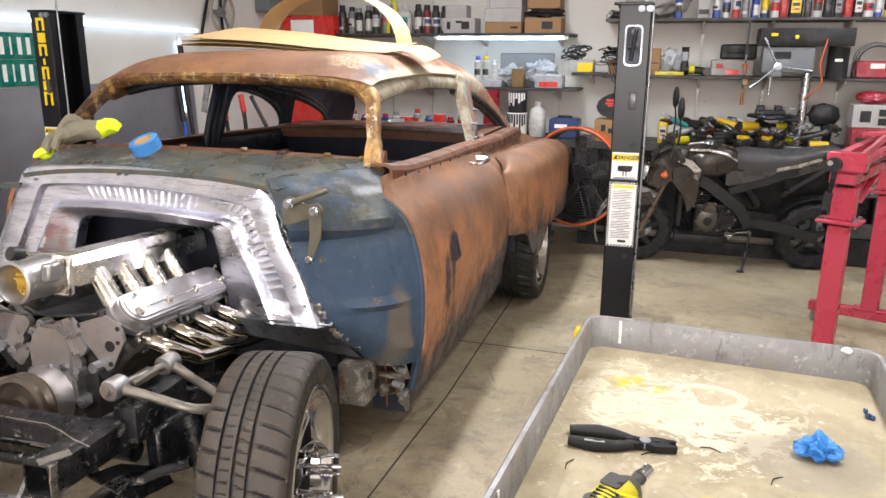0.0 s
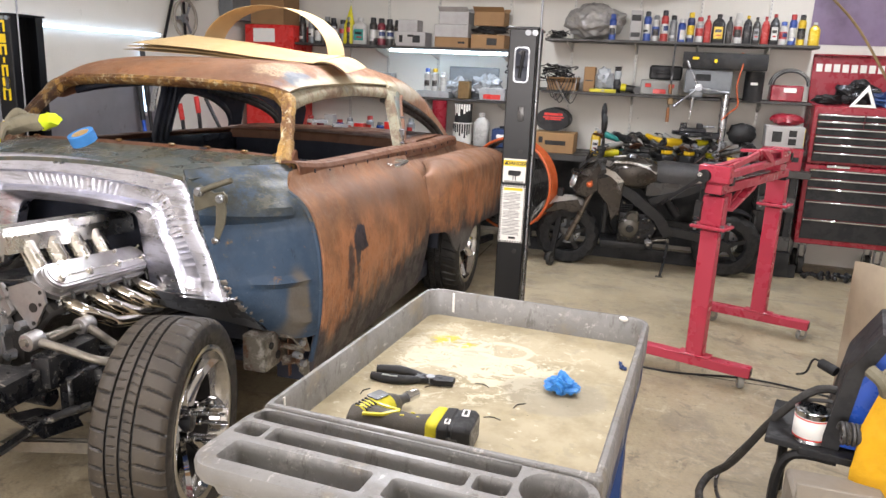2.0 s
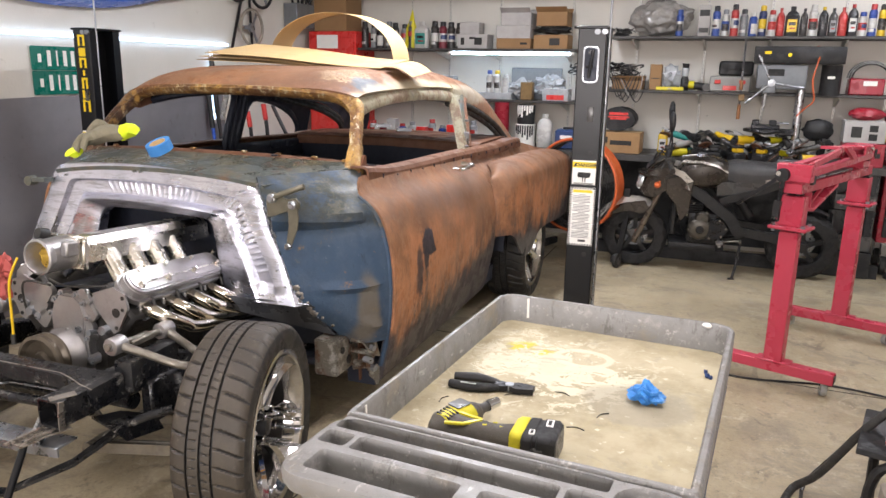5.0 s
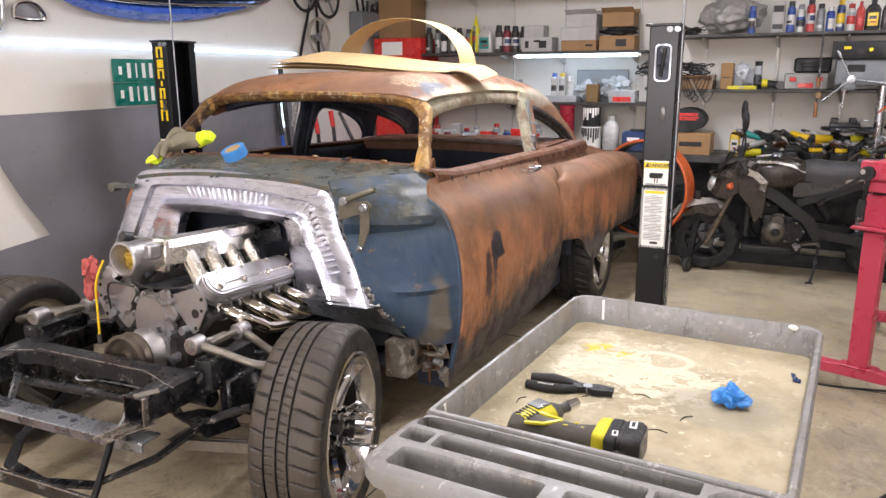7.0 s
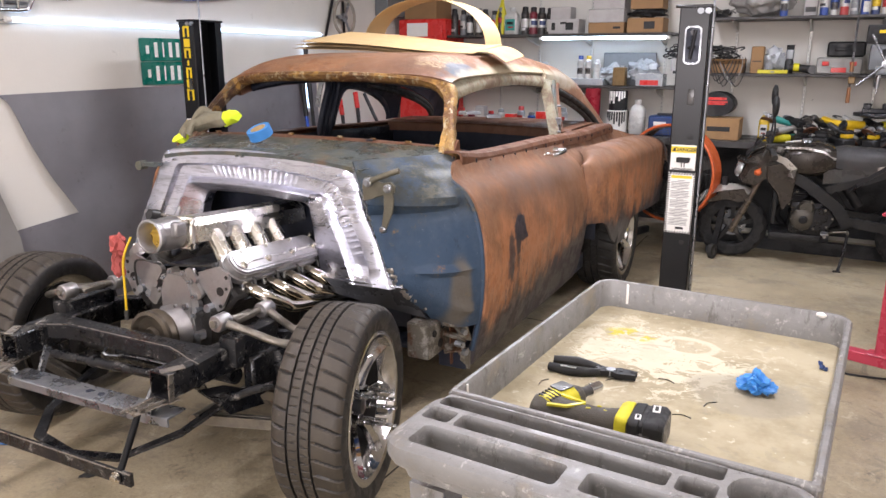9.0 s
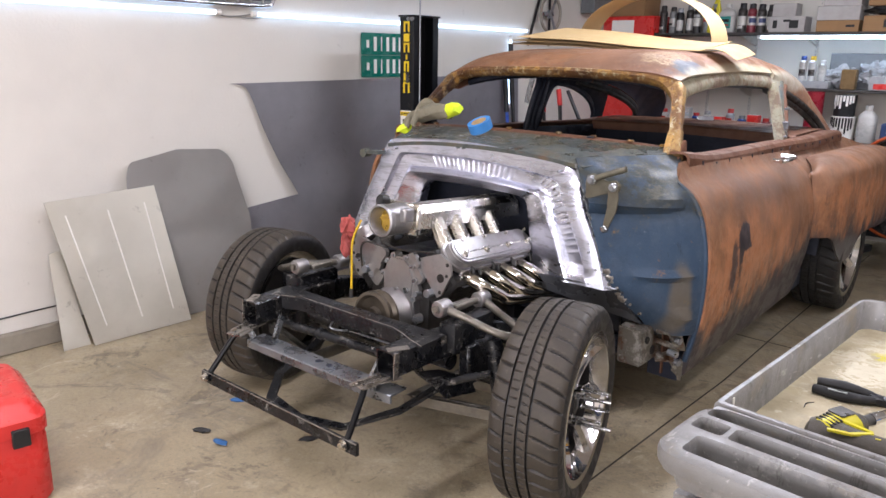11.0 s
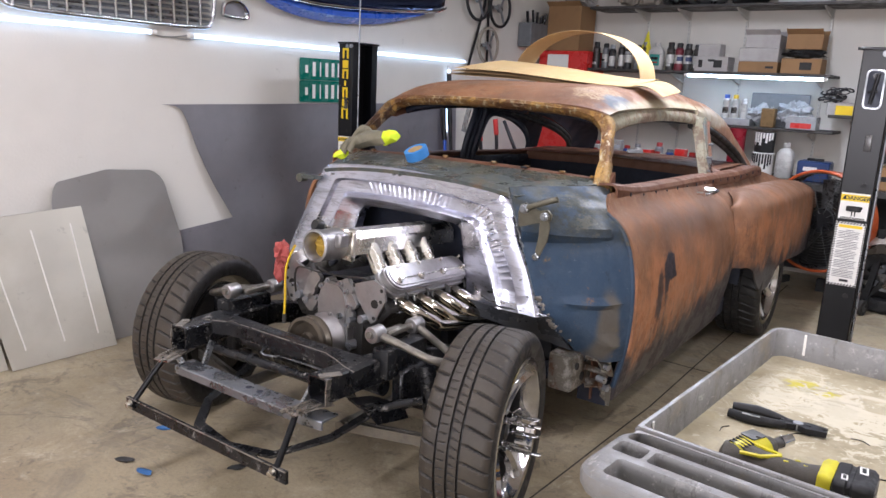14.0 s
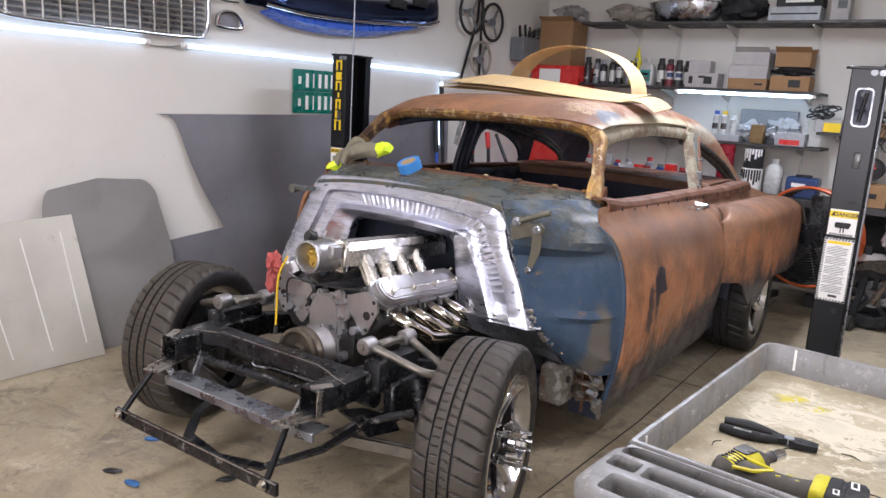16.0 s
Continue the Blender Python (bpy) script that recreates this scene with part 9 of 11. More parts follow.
for k, (z, w) in enumerate(((0.14, 0.15), (0.115, 0.17), (0.10, 0.13))):
    box(bm, (0.01, -0.121, z), (w, 0.003, 0.012 if k else 0.02))
part("print_bars", bm, M_REDP, o)
carton("kraft_carton", 0.05, 6.16, zb, 0.34, 0.24, 0.165, M_KRAFT, "long kraft carton with dark print on the bench", False, [(0.06, 0.5, 0.5, 0.22), (-0.3, 0.62, 0.10, 0.3)])
bottle(0.39, 6.12, zb, 0.075, 0.06, 0.22, P["yellow"], P["white"], "yellow and white squeeze bottle on the bench", P["white"])
for k, (x, m1, a) in enumerate(((0.50, M_LIME, 30), (0.60, M_GUN, -40), (0.72, M_TEAL, 80), (0.88, M_GUN, -60), (1.0, M_YELLOW, 25), (1.08, M_MATT, 100), (1.46, M_YELLOW, 10), (1.55, M_GUN, -70))):
    lying = k % 3 != 1
    o = thing("cordless_drill", (x, 6.09 + 0.06 * (k % 2), zb + (0.034 if lying else 0.10), 90 - 8 * (k % 2) if lying else 0, 0, a), f"cordless drill with {'lime' if m1 is M_LIME else 'teal' if m1 is M_TEAL else 'yellow' if m1 is M_YELLOW else 'dark'} housing on the bench", "power tool", "cordless drills")
    bm = BM()
    rod(bm, (-0.07, 0, 0.05), (0.06, 0, 0.05), 0.033, 0.029, 14)
    strip(bm, [(-0.03, 0, 0.03), (-0.045, 0, -0.05)], 0.035, 0.045, (1, 0, 0))
    part("body", bm, m1, o)
    bm = BM()
    rod(bm, (0.06, 0, 0.05), (0.12, 0, 0.05), 0.024, 0.015, 12)
    part("chuck", bm, M_MATT, o)
    bm = BM()
    rod(bm, (-0.082, 0, 0.05), (-0.068, 0, 0.05), 0.034, 0.034, 12)
    part("rear_cap", bm, M_MATT, o)
    bm = BM()
    strip(bm, [(-0.031, 0, 0.015), (-0.044, 0, -0.045)], 0.04, 0.048, (1, 0, 0))
    part("grip", bm, M_MATT, o)
    boxpart("battery", (-0.045, 0, -0.072), (0.10, 0.065, 0.05), M_MATT, o, "", 0.006)
for k, (x, y, m1) in enumerate(((0.78, 6.0, M_MATT), (0.66, 6.02, M_GUN), (0.95, 5.99, M_YELLOW), (1.12, 6.0, M_YELLOW), (1.2, 6.05, M_MATT))):
    o = thing("battery_charger", (x, y, zb, 0, 0, 20 * k), f"{'yellow' if m1 is M_YELLOW else 'black'} battery charger on the bench", "charger", "chargers")
    boxpart("body", (0, 0, 0.03), (0.11, 0.09, 0.06), M_MATT, o, "", 0.01)
    boxpart("battery", (0.01, 0, 0.078), (0.075, 0.06, 0.036), m1, o, "", 0.008)
    boxpart("battery_base", (0.01, 0, 0.1), (0.085, 0.068, 0.012), M_MATT, o, "", 0.003)
# grinders and cut-off tools thrown together between them
rnd = random.Random(12)
for k in range(24):
    x = 0.47 + 0.087 * (k % 13) + rnd.uniform(-0.02, 0.02) + 0.04 * (k // 13)
    m1 = (M_GUN, M_GREYPLASTIC, M_TEAL, M_MATT, M_GRIP, M_GUN, M_YELLOW, M_DARKMETAL, M_GREYPLASTIC, M_MATT, M_LIME)[k % 11]
    high = k % 2 if k < 13 else 0.5
    o = thing("angle_grinder", (x, 6.2 - 0.13 * high + rnd.uniform(-0.02, 0.03), zb + (0.155 if k >= 13 else 0.10 if high else 0.045), rnd.uniform(-40, 40), 25 * rnd.uniform(-1, 1), rnd.uniform(0, 360)), "worn corded grinder lying in the heap on the bench", "power tool", "grinders")
    bm = BM()
    loft(bm, [[(q, w * math.cos(t), w * math.sin(t) * 0.9) for t in span(0, 2 * math.pi * 11 / 12, 12)] for q, w in ((-0.11, 0.020), (-0.10, 0.026), (-0.03, 0.022), (0.0, 0.028), (0.06, 0.030), (0.07, 0.024))])
    part("body", bm, m1, o)
    bm = BM()
    loft(bm, [[(q, w * math.cos(t), w * math.sin(t) * 0.8 + 0.002) for t in span(0, 2 * math.pi * 9 / 10, 10)] for q, w in ((0.068, 0.024), (0.085, 0.026), (0.115, 0.020), (0.125, 0.010))])
    rod(bm, (0.10, 0, 0), (0.10, 0, -0.035), 0.014, 0.012, 12)
    part("gear_head", bm, M_RAWSTEEL if k % 3 else M_DARKMETAL, o)
    bm = BM()
    rod(bm, (0.10, 0, -0.030), (0.10, 0, -0.034), 0.05 if k % 2 else 0.038, None, 24)
    part("disc", bm, M_COWLR if k % 2 else M_MATT, o)
    bm = BM()
    tube(bm, [(-0.11, 0, 0), (-0.15, 0.01, -0.01), (-0.17, 0.04, -0.03), (-0.14, 0.07, -0.035)], 0.005, 6)
    part("cord", bm, M_MATT, o)
carton("picture_carton", 1.79, 6.12, 0.985, 0.27, 0.2, 0.155, M_WHITECARD, "white and yellow printed carton", False, [(-0.2, 0.5, 0.25, 0.5), (0.2, 0.68, 0.2, 0.3), (0.2, 0.28, 0.2, 0.3)])
boxpart("yellow_side", (0.137, -0.03, 0.0775), (0.003, 0.12, 0.14), M_YEL, bpy.data.objects["picture_carton"])
carton("red_carton", 1.80, 6.12, zb, 0.27, 0.2, 0.168, M_CHESTRED, "red printed carton on the bench", False, [(0, 0.5, 0.8, 0.2)])
heap("cloth_bag", 1.80, 6.15, 1.14, 0.10, M_CHESTRED, "dark red cloth bag on a carton", "bag", (1.2, 0.8, 0.45), 4, 0.2)
heap("black_bag", 1.50, 6.2, 0.97, 0.09, M_MATT, "black tool bag behind the drill press", "bag", (1.2, 0.7, 0.9), 9, 0.2)
for z in (0.50, 0.20):
    o = thing("storage_bin", (1.79, 6.02, z), "open black plastic storage bin under the bench", "bin", "storage bins")
    bm = BM()
    box(bm, (0, 0.1, 0.012), (0.27, 0.30, 0.02), 0.004)
    for s in (-1, 1):
        box(bm, (s * 0.13, 0.1, 0.13), (0.012, 0.30, 0.25), 0.004)
    box(bm, (0, 0.245, 0.13), (0.26, 0.012, 0.25), 0.004)
    box(bm, (0, -0.045, 0.06), (0.26, 0.012, 0.11), 0.004)
    part("shell", bm, M_GUN, o)
    bm = BM()
    blob(bm, (0, 0.1, 0.06), 0.10, 0.6, 2, z, (1, 1, 0.5), 3)
    part("contents", bm, M_DARKMETAL, o)
boxpart_ob = boxpart("bin_stand", (1.79, 6.12, 0.10), (0.30, 0.34, 0.19), M_MATT)
tagged(boxpart_ob, "low black plinth under the bins", "plinth")

# left-hand can shelf
zc = 1.63
for k, (body, cap) in enumerate((("dark", "black"), ("grey", "black"), ("black", "silver"), ("dark", "grey"), ("black", "black"), ("grey", "black"), ("dark", "grey"))):
    spray(-2.36 + 0.078 * k, 6.27 + 0.03 * (k % 2), zc, 0.034, 0.235 - 0.012 * (k % 3), P[body], P[cap], label=f"{body} spray paint can with {cap} cap", band=P["white"] if k % 3 == 1 else None)
o = thing("funnel_bottle", (-1.90, 6.27, zc), "yellow bottle with a tall pointed nozzle", "bottle")
bm = BM()
loft(bm, [[(px * s + 0.02 * k, py * s, 0.33 * k) for px, py in rounded(0.10, 0.06, 0.02, 3)] for k, s in ((0, 0.9), (0.05, 1), (0.5, 0.95), (0.75, 0.45), (1.0, 0.08))])
part("body", bm, M_LIME, o)
bottle(-1.785, 6.27, zc, 0.13, 0.09, 0.23, P["white"], P["white"], "white jug with a teal label", M_TEAL)
for k in range(4):
    spray(-1.66 + 0.078 * k, 6.27, zc, 0.036, 0.235 - 0.006 * k, P["dark"] if k != 1 else P["maroon"], P["black"], label="dark spray paint can on the shelf", band=P["white"])
carton("white_carton", -1.275, 6.27, zc, 0.27, 0.18, 0.12, M_WHITECARD, "white carton with dark line print", False, [(0.2, 0.5, 0.25, 0.5), (-0.33, 0.5, 0.12, 0.5), (0, 0.72, 0.2, 0.15)])
carton("small_white_carton", -1.31, 6.27, zc + 0.12, 0.18, 0.14, 0.10, M_WHITECARD, "small white carton on another box", False)
carton("kraft_flat_carton", -0.905, 6.28, zc, 0.30, 0.2, 0.085, M_KRAFT, "flat kraft carton on the shelf", False, [(0.3, 0.5, 0.2, 0.2)])
carton("white_stack_carton", -0.91, 6.28, zc + 0.085, 0.30, 0.2, 0.105, M_WHITECARD, "white carton in a stack")
carton("white_stack_carton", -0.89, 6.28, zc + 0.19, 0.26, 0.19, 0.105, M_WHITECARD, "white carton on top of a stack", True)
carton("kraft_carton", -0.585, 6.28, zc, 0.29, 0.2, 0.115, M_KRAFT, "kraft carton with a printed wheel", False, [(0.12, 0.5, 0.3, 0.5)])
heap("dark_part", -0.58, 6.27, zc + 0.115, 0.075, M_MATT, "dark car part lying between cartons", "car part", (1.9, 0.9, 0.5), 5, 0.5)
carton("kraft_carton", -0.585, 6.29, zc + 0.185, 0.26, 0.19, 0.115, M_KRAFT, "open kraft carton on top of a stack", True)
# lower left shelf
zl = 1.205
carton("clear_case", -1.06, 6.28, zl, 0.30, 0.18, 0.055, M_CLEAR, "clear plastic case of small parts")
for k, (x, cap) in enumerate(((-1.13, "blue"), (-1.06, "yellow"), (-0.985, "white"))):
    spray(x, 6.26, zl + 0.055, 0.030, 0.19 - 0.03 * (k == 2), P["white"], P[cap], label=f"white aerosol can with {cap} cap")
o = thing("grey_lid", (-0.745, 6.40, zl), "grey case lid leaning at the wall", "lid")
boxpart("panel", (0, 0, 0.135), (0.45, 0.03, 0.27), M_CASTIRON, o, "", 0.006)
heap("plastic_bag", -0.86, 6.30, zl, 0.085, M_CLEAR, "clear bags of bolts on the shelf", "bag", (1.4, 0.8, 0.8), 11, 0.6, 4)
heap("plastic_bag", -0.62, 6.36, zl + 0.0, 0.09, M_CLEAR, "clear bags of fittings on the shelf", "bag", (1.2, 0.8, 0.9), 12, 0.6, 4)
o = thing("square_tin", (-0.775, 6.22, zl), "rusty square tin can", "tin")
boxpart("body", (0, 0, 0.075), (0.105, 0.07, 0.15), M_BRONZE, o, "", 0.006)
bm = BM()
rod(bm, (0.02, 0, 0.15), (0.02, 0, 0.165), 0.014)
part("spout", bm, M_RAWSTEEL, o)
carton("clear_case", -0.52, 6.25, zl, 0.22, 0.15, 0.10, M_CLEAR, "clear organiser box with red tray")
boxpart("red_tray", (0, -0.0765, 0.03), (0.15, 0.003, 0.04), M_REDP, bpy.data.objects["clear_case.001"])
carton("blue_carton", -1.70, 6.35, 1.30, 0.16, 0.1, 0.12, M_BLUE2, "blue printed carton on the shelf")
bpy.data.objects["blue_carton"].location.z = zl
shelf(-2.42, -1.47, 1.205, 6.22, (-1.62,))
for k, (x, m1) in enumerate(((-2.2, M_WHITE), (-2.05, M_BLUE2), (-1.9, M_WHITECARD), (-1.55, M_CLEAR))):
    carton("shelf_box", x, 6.36, zl, 0.13, 0.12, 0.10 + 0.03 * k, m1, "small box of supplies on the shelf")
carton("parts_box", -0.28, 6.34, 1.33, 0.19, 0.12, 0.10, M_WHITECARD, "white and yellow carton on a small shelf")
boxpart("yellow_print", (0.03, -0.0615, 0.04), (0.12, 0.002, 0.07), M_YEL, bpy.data.objects["parts_box"])
tangle("cable_tangle", -0.33, 6.34, 1.43, 0.10, 0.10, (M_MATT, M_GUN), "heap of black leads on a carton", 14, 7)
# bench, left part
o = thing("paint_tin", (-0.77, 6.2, zb), "white paint tin with dark drips", "paint tin")
bm = BM()
lathe(bm, [(0.0, 0), (0.085, 0), (0.085, 0.18), (0.088, 0.185), (0.08, 0.19), (0.0, 0.185)], None, 24)
part("tin", bm, M_WHITE, o)
bm = BM()
for k in range(9):
    a = -2.6 + 0.25 * k
    strip(bm, [(0.0865 * math.cos(a), 0.0865 * math.sin(a), 0.18), (0.0865 * math.cos(a), 0.0865 * math.sin(a), 0.18 - 0.05 - 0.08 * random.random())], 0.014, 0.002, (math.cos(a), math.sin(a), 0))
part("drips", bm, M_INK, o, "dark paint drips")
o = thing("paint_tin", (-0.77, 6.2, zb + 0.19), "dark paint tin with white drips on another tin", "paint tin")
bm = BM()
lathe(bm, [(0.0, 0), (0.075, 0), (0.075, 0.155), (0.078, 0.16), (0.0, 0.16)], None, 24)
part("tin", bm, M_MATT, o)
bm = BM()
for k in range(8):
    a = -2.7 + 0.3 * k
    strip(bm, [(0.0765 * math.cos(a), 0.0765 * math.sin(a), 0.158), (0.0765 * math.cos(a), 0.0765 * math.sin(a), 0.158 - 0.04 - 0.09 * random.random())], 0.016, 0.002, (math.cos(a), math.sin(a), 0))
part("drips", bm, M_WHITE, o, "white paint drips")
bottle(-0.60, 6.2, zb, 0.13, 0.10, 0.28, P["white"], P["white"], "cloudy white solvent jug")
o = thing("red_tin", (-0.99, 6.2, zb), "tall red paint tin on the bench", "paint tin")
bm = BM()
lathe(bm, [(0.0, 0), (0.065, 0), (0.065, 0.36), (0.067, 0.365), (0.0, 0.366)], None, 22)
part("tin", bm, M_CHESTRED, o)
o = thing("blue_case", (-0.37, 6.18, zb), "blue plastic case on the bench", "tool case")
boxpart("case", (0, 0, 0.08), (0.23, 0.18, 0.16), M_DARKBLUE, o, "", 0.012)
boxpart("handle", (0, -0.02, 0.17), (0.12, 0.02, 0.02), M_MATT, o)
boxpart("label", (-0.02, -0.091, 0.1), (0.10, 0.002, 0.03), M_LABEL, o)
bxs = -2.2
for k in range(11):
    h = (0.13, 0.10, 0.16, 0.11)[k % 4]
    x = bxs + 0.098 * k
    if k % 3 == 2:
        carton("tin_box", x, 6.12, zb, 0.09, 0.08, h + 0.03, (M_WHITECARD, M_REDP, M_BLUE2)[k % 2 + (k > 6)], "small printed supplies box on the bench")
    else:
        spray(x, 6.12, zb, 0.036, h + 0.04, P[("white", "maroon", "silver", "blue")[k % 4]], P[("red", "grey", "black")[k % 3]], label="paint can on the cluttered bench", band=P["white"])
# high shelf
zh = 2.165
o = thing("steel_bowl", (-1.53, 6.34, zh), "large shallow stainless bowl on the high shelf", "bowl")
bm = BM()
lathe(bm, [(0.0, 0.0), (0.20, 0.0), (0.27, 0.03), (0.31, 0.12), (0.32, 0.165), (0.33, 0.168), (0.315, 0.16), (0.30, 0.11), (0.26, 0.035), (0.0, 0.01)], Matrix.Diagonal((1, 0.55, 1, 1)), 40)
part("bowl", bm, M_STEEL, o)
for k, (x, r, m1) in enumerate(((-2.12, 0.10, M_CARDGREY), (-1.95, 0.09, M_CARDGREY), (-1.05, 0.14, M_MATT))):
    heap("car_part", x, 6.36, zh, r, m1, "dusty curved car part on the high shelf", "car part", (1.3, 0.9, 0.75), 20 + k, 0.45)
carton("blister_box", -0.64, 6.32, zh, 0.38, 0.18, 0.11, M_CLEAR, "cloudy blue blister box on the high shelf", False, [(0, 0.5, 0.9, 0.1)])
carton("white_carton", -0.32, 6.32, zh, 0.13, 0.16, 0.20, M_WHITECARD, "white carton on the high shelf", False, [(0.1, 0.6, 0.5, 0.3)])
carton("dark_carton", -0.62, 6.36, zh + 0.11, 0.34, 0.16, 0.09, M_MATT, "black carton with pale print", False, [(0, 0.5, 0.6, 0.2)])

# ---- tool chest in the corner by the bench ----
tc = thing("tool_chest", (0, 0, 0), "tall red rolling tool chest with black drawers", "tool chest")
X0, X1, YF0, YB0 = 1.97, 2.66, 6.08, 6.50
xm, w = (X0 + X1) / 2, X1 - X0
boxpart("lower_cabinet", (xm, (YF0 + YB0) / 2, 0.565), (w, YB0 - YF0, 0.61), M_CHESTRED, tc, "", 0.006)
boxpart("upper_chest", (xm, (YF0 + YB0) / 2 + 0.01, 1.09), (w - 0.01, YB0 - YF0 - 0.02, 0.43), M_CHESTRED, tc, "", 0.006)
bm = BM()
m = Matrix.Translation((xm, YB0 - 0.015, 1.305)) @ Matrix.Rotation(radians(-6), 4, "X")
box(bm, (0, 0, 0.19), (w - 0.01, 0.02, 0.39), 0.006, m)
box(bm, (0, -0.02, 0.375), (w - 0.01, 0.05, 0.014), 0.004, m)
lid = part("lid", bm, M_CHESTRED, tc, "raised red lid")
for k in range(9):  # plain bars where the maker's name stands
    bm = BM()
    box(bm, (-0.29 + 0.062 * k, -0.012, 0.28), (0.044, 0.003, 0.06), 0, m)
    part("name_bar", bm, M_WHITE, lid, "white bar")


def drawer(x0, x1, z0, z1):
    d = boxpart("drawer", ((x0 + x1) / 2, YF0 - 0.006, (z0 + z1) / 2), (x1 - x0 - 0.006, 0.018, z1 - z0 - 0.006), M_MATT, tc, "black drawer with bright pull", 0.003)
    boxpart("pull", ((x0 + x1) / 2, YF0 - 0.02, z1 - 0.010), (x1 - x0 - 0.01, 0.014, 0.012), M_CHROME, d)


for z0, z1 in ((1.20, 1.25), (1.15, 1.20)):
    drawer(X0 + 0.03, xm, z0, z1)
    drawer(xm, X1 - 0.03, z0, z1)
for z0, z1 in ((1.09, 1.15), (1.03, 1.09), (0.97, 1.03), (0.895, 0.97), (0.77, 0.84), (0.70, 0.77), (0.60, 0.70), (0.46, 0.60), (0.30, 0.46)):
    drawer(X0 + 0.03, X1 - 0.03, z0, z1)
boxpart("badge", (xm - 0.12, YF0 - 0.004, 0.862), (0.16, 0.006, 0.02), M_CHROME, tc)
for x in (X0 + 0.08, X1 - 0.08):
    for y in (YF0 + 0.06, YB0 - 0.06):
        bm = BM()
        rod(bm, (x - 0.018, y + 0.03, 0.07), (x + 0.018, y + 0.03, 0.07), 0.07, None, 24)
        cw = part("caster", bm, M_RUBBER, tc)
        bm = BM()
        for q in (-0.024, 0.024):
            box(bm, (x + q, y + 0.01, 0.16), (0.005, 0.06, 0.16), 0.002)
        box(bm, (x, y, 0.253), (0.09, 0.09, 0.012), 0.003)
        part("caster_fork", bm, M_STEEL, cw)
heap("steel_assembly", 2.28, 6.22, 1.305, 0.10, M_DARKMETAL, "greasy metal assembly on the tool chest", "car part", (1.4, 0.8, 0.8), 31, 0.5, 4)
heap("blue_cloth", 2.46, 6.18, 1.305, 0.09, M_DARKBLUE, "crumpled blue shop cloth on the tool chest", "cloth", (1.3, 0.8, 0.6), 33, 0.7, 4)
heap("dark_rag", 2.07, 6.2, 1.305, 0.07, M_MATT, "dark rag on the tool chest", "cloth", (1.3, 0.8, 0.5), 35, 0.7)
o = thing("speed_square", (2.29, 6.10, 1.305), "white triangular square leaning on the chest", "square")
bm = BM()
T = Matrix.Rotation(radians(75), 4, "X")
out = [(-0.09, 0), (0.09, 0), (0.03, 0.17)]
inn = [(-0.05, 0.02), (0.058, 0.02), (0.026, 0.12)]
a, b, c, d = ring(bm, [(*p, 0) for p in out]), ring(bm, [(*p, 0) for p in inn]), ring(bm, [(*p, 0.004) for p in inn]), ring(bm, [(*p, 0.004) for p in out])
for p, q in ((a, b), (b, c), (c, d), (d, a)):
    bridge(bm, p, q)
xf(bm, bm.verts[:], T)
part("square", bm, M_WHITE, o)
struct("wall_poster", (2.30, YB - 0.004, 2.06), (0.75, 0.006, 0.6), simple("purple_poster", lin("75647d"), 0.6, 0, 0.8, 3.5), "faded purple poster on the wall", "poster")
bm = BM()
tube(bm, [(1.985, YB - 0.008, 2.16), (2.22, 6.28, 1.86), (2.53, 6.05, 1.318)], 0.010, 8)
tagged(part("copper_pipe", bm, M_BRONZE), "thin copper-coloured pipe fixed to the wall above the chest", "pipe")
o = thing("tyre_chains", (2.35, 6.02, 0.0), "heap of rusty chain under the tool chest", "chain")
bm = BM()
for k in range(60):
    bmesh.ops.create_icosphere(bm, subdivisions=1, radius=0.02, matrix=Matrix.Translation((random.uniform(-0.3, 0.28), random.uniform(-0.05, 0.06), 0.02 + 0.03 * random.random())))
tagged(part("chain", bm, M_DARKMETAL, o), kind="stuff")

# red cabinet in the far corner, and boxes over it
rc = thing("red_cabinet", (0, 0, 0), "red steel cabinet in the room's corner behind the car", "cabinet")
boxpart("body", (-2.64, 6.33, 0.90), (0.50, 0.38, 1.75), M_REDP, rc, "", 0.008)
boxpart("door", (-2.64, 6.135, 0.92), (0.46, 0.012, 1.6), M_REDP, rc, "", 0.004)
boxpart("door_label", (-2.68, 6.127, 1.68), (0.22, 0.003, 0.12), M_LABEL, rc)
boxpart("handle", (-2.46, 6.122, 1.2), (0.025, 0.02, 0.12), M_GREYPLASTIC, rc)
carton("kraft_carton", -2.66, 6.30, 1.775, 0.34, 0.30, 0.40, M_KRAFT, "large kraft carton on the red cabinet", True)
heap("clear_bag", -2.58, 6.25, 2.18, 0.10, M_BAG, "crumpled clear bag on a carton", "bag", (1.3, 0.8, 0.7), 41, 0.6)
carton("white_carton", -2.62, 6.4, 2.175, 0.22, 0.16, 0.12, M_WHITECARD, "white carton on top of the stack", False, [(0, 0.5, 0.5, 0.3)])
o = thing("wall_bin", (-2.90, 6.06, 1.80), "grey tool bin hung on the wall, overfull", "bin")
boxpart("bin", (0, 0, 0.10), (0.14, 0.40, 0.21), M_CASTIRON, o, "", 0.006)
bm = BM()
for k in range(7):
    rod(bm, (random.uniform(-0.05, 0.05), -0.15 + 0.05 * k, 0.18), (random.uniform(-0.06, 0.06), -0.19 + 0.06 * k, 0.27 + 0.05 * random.random()), 0.012)
part("tools", bm, M_DARKMETAL, o)

# ---- left wall ----
WX = XL + 0.012
gr = thing("car_grille", (WX, 0, 0), "old chrome car grille hung on the wall", "grille")


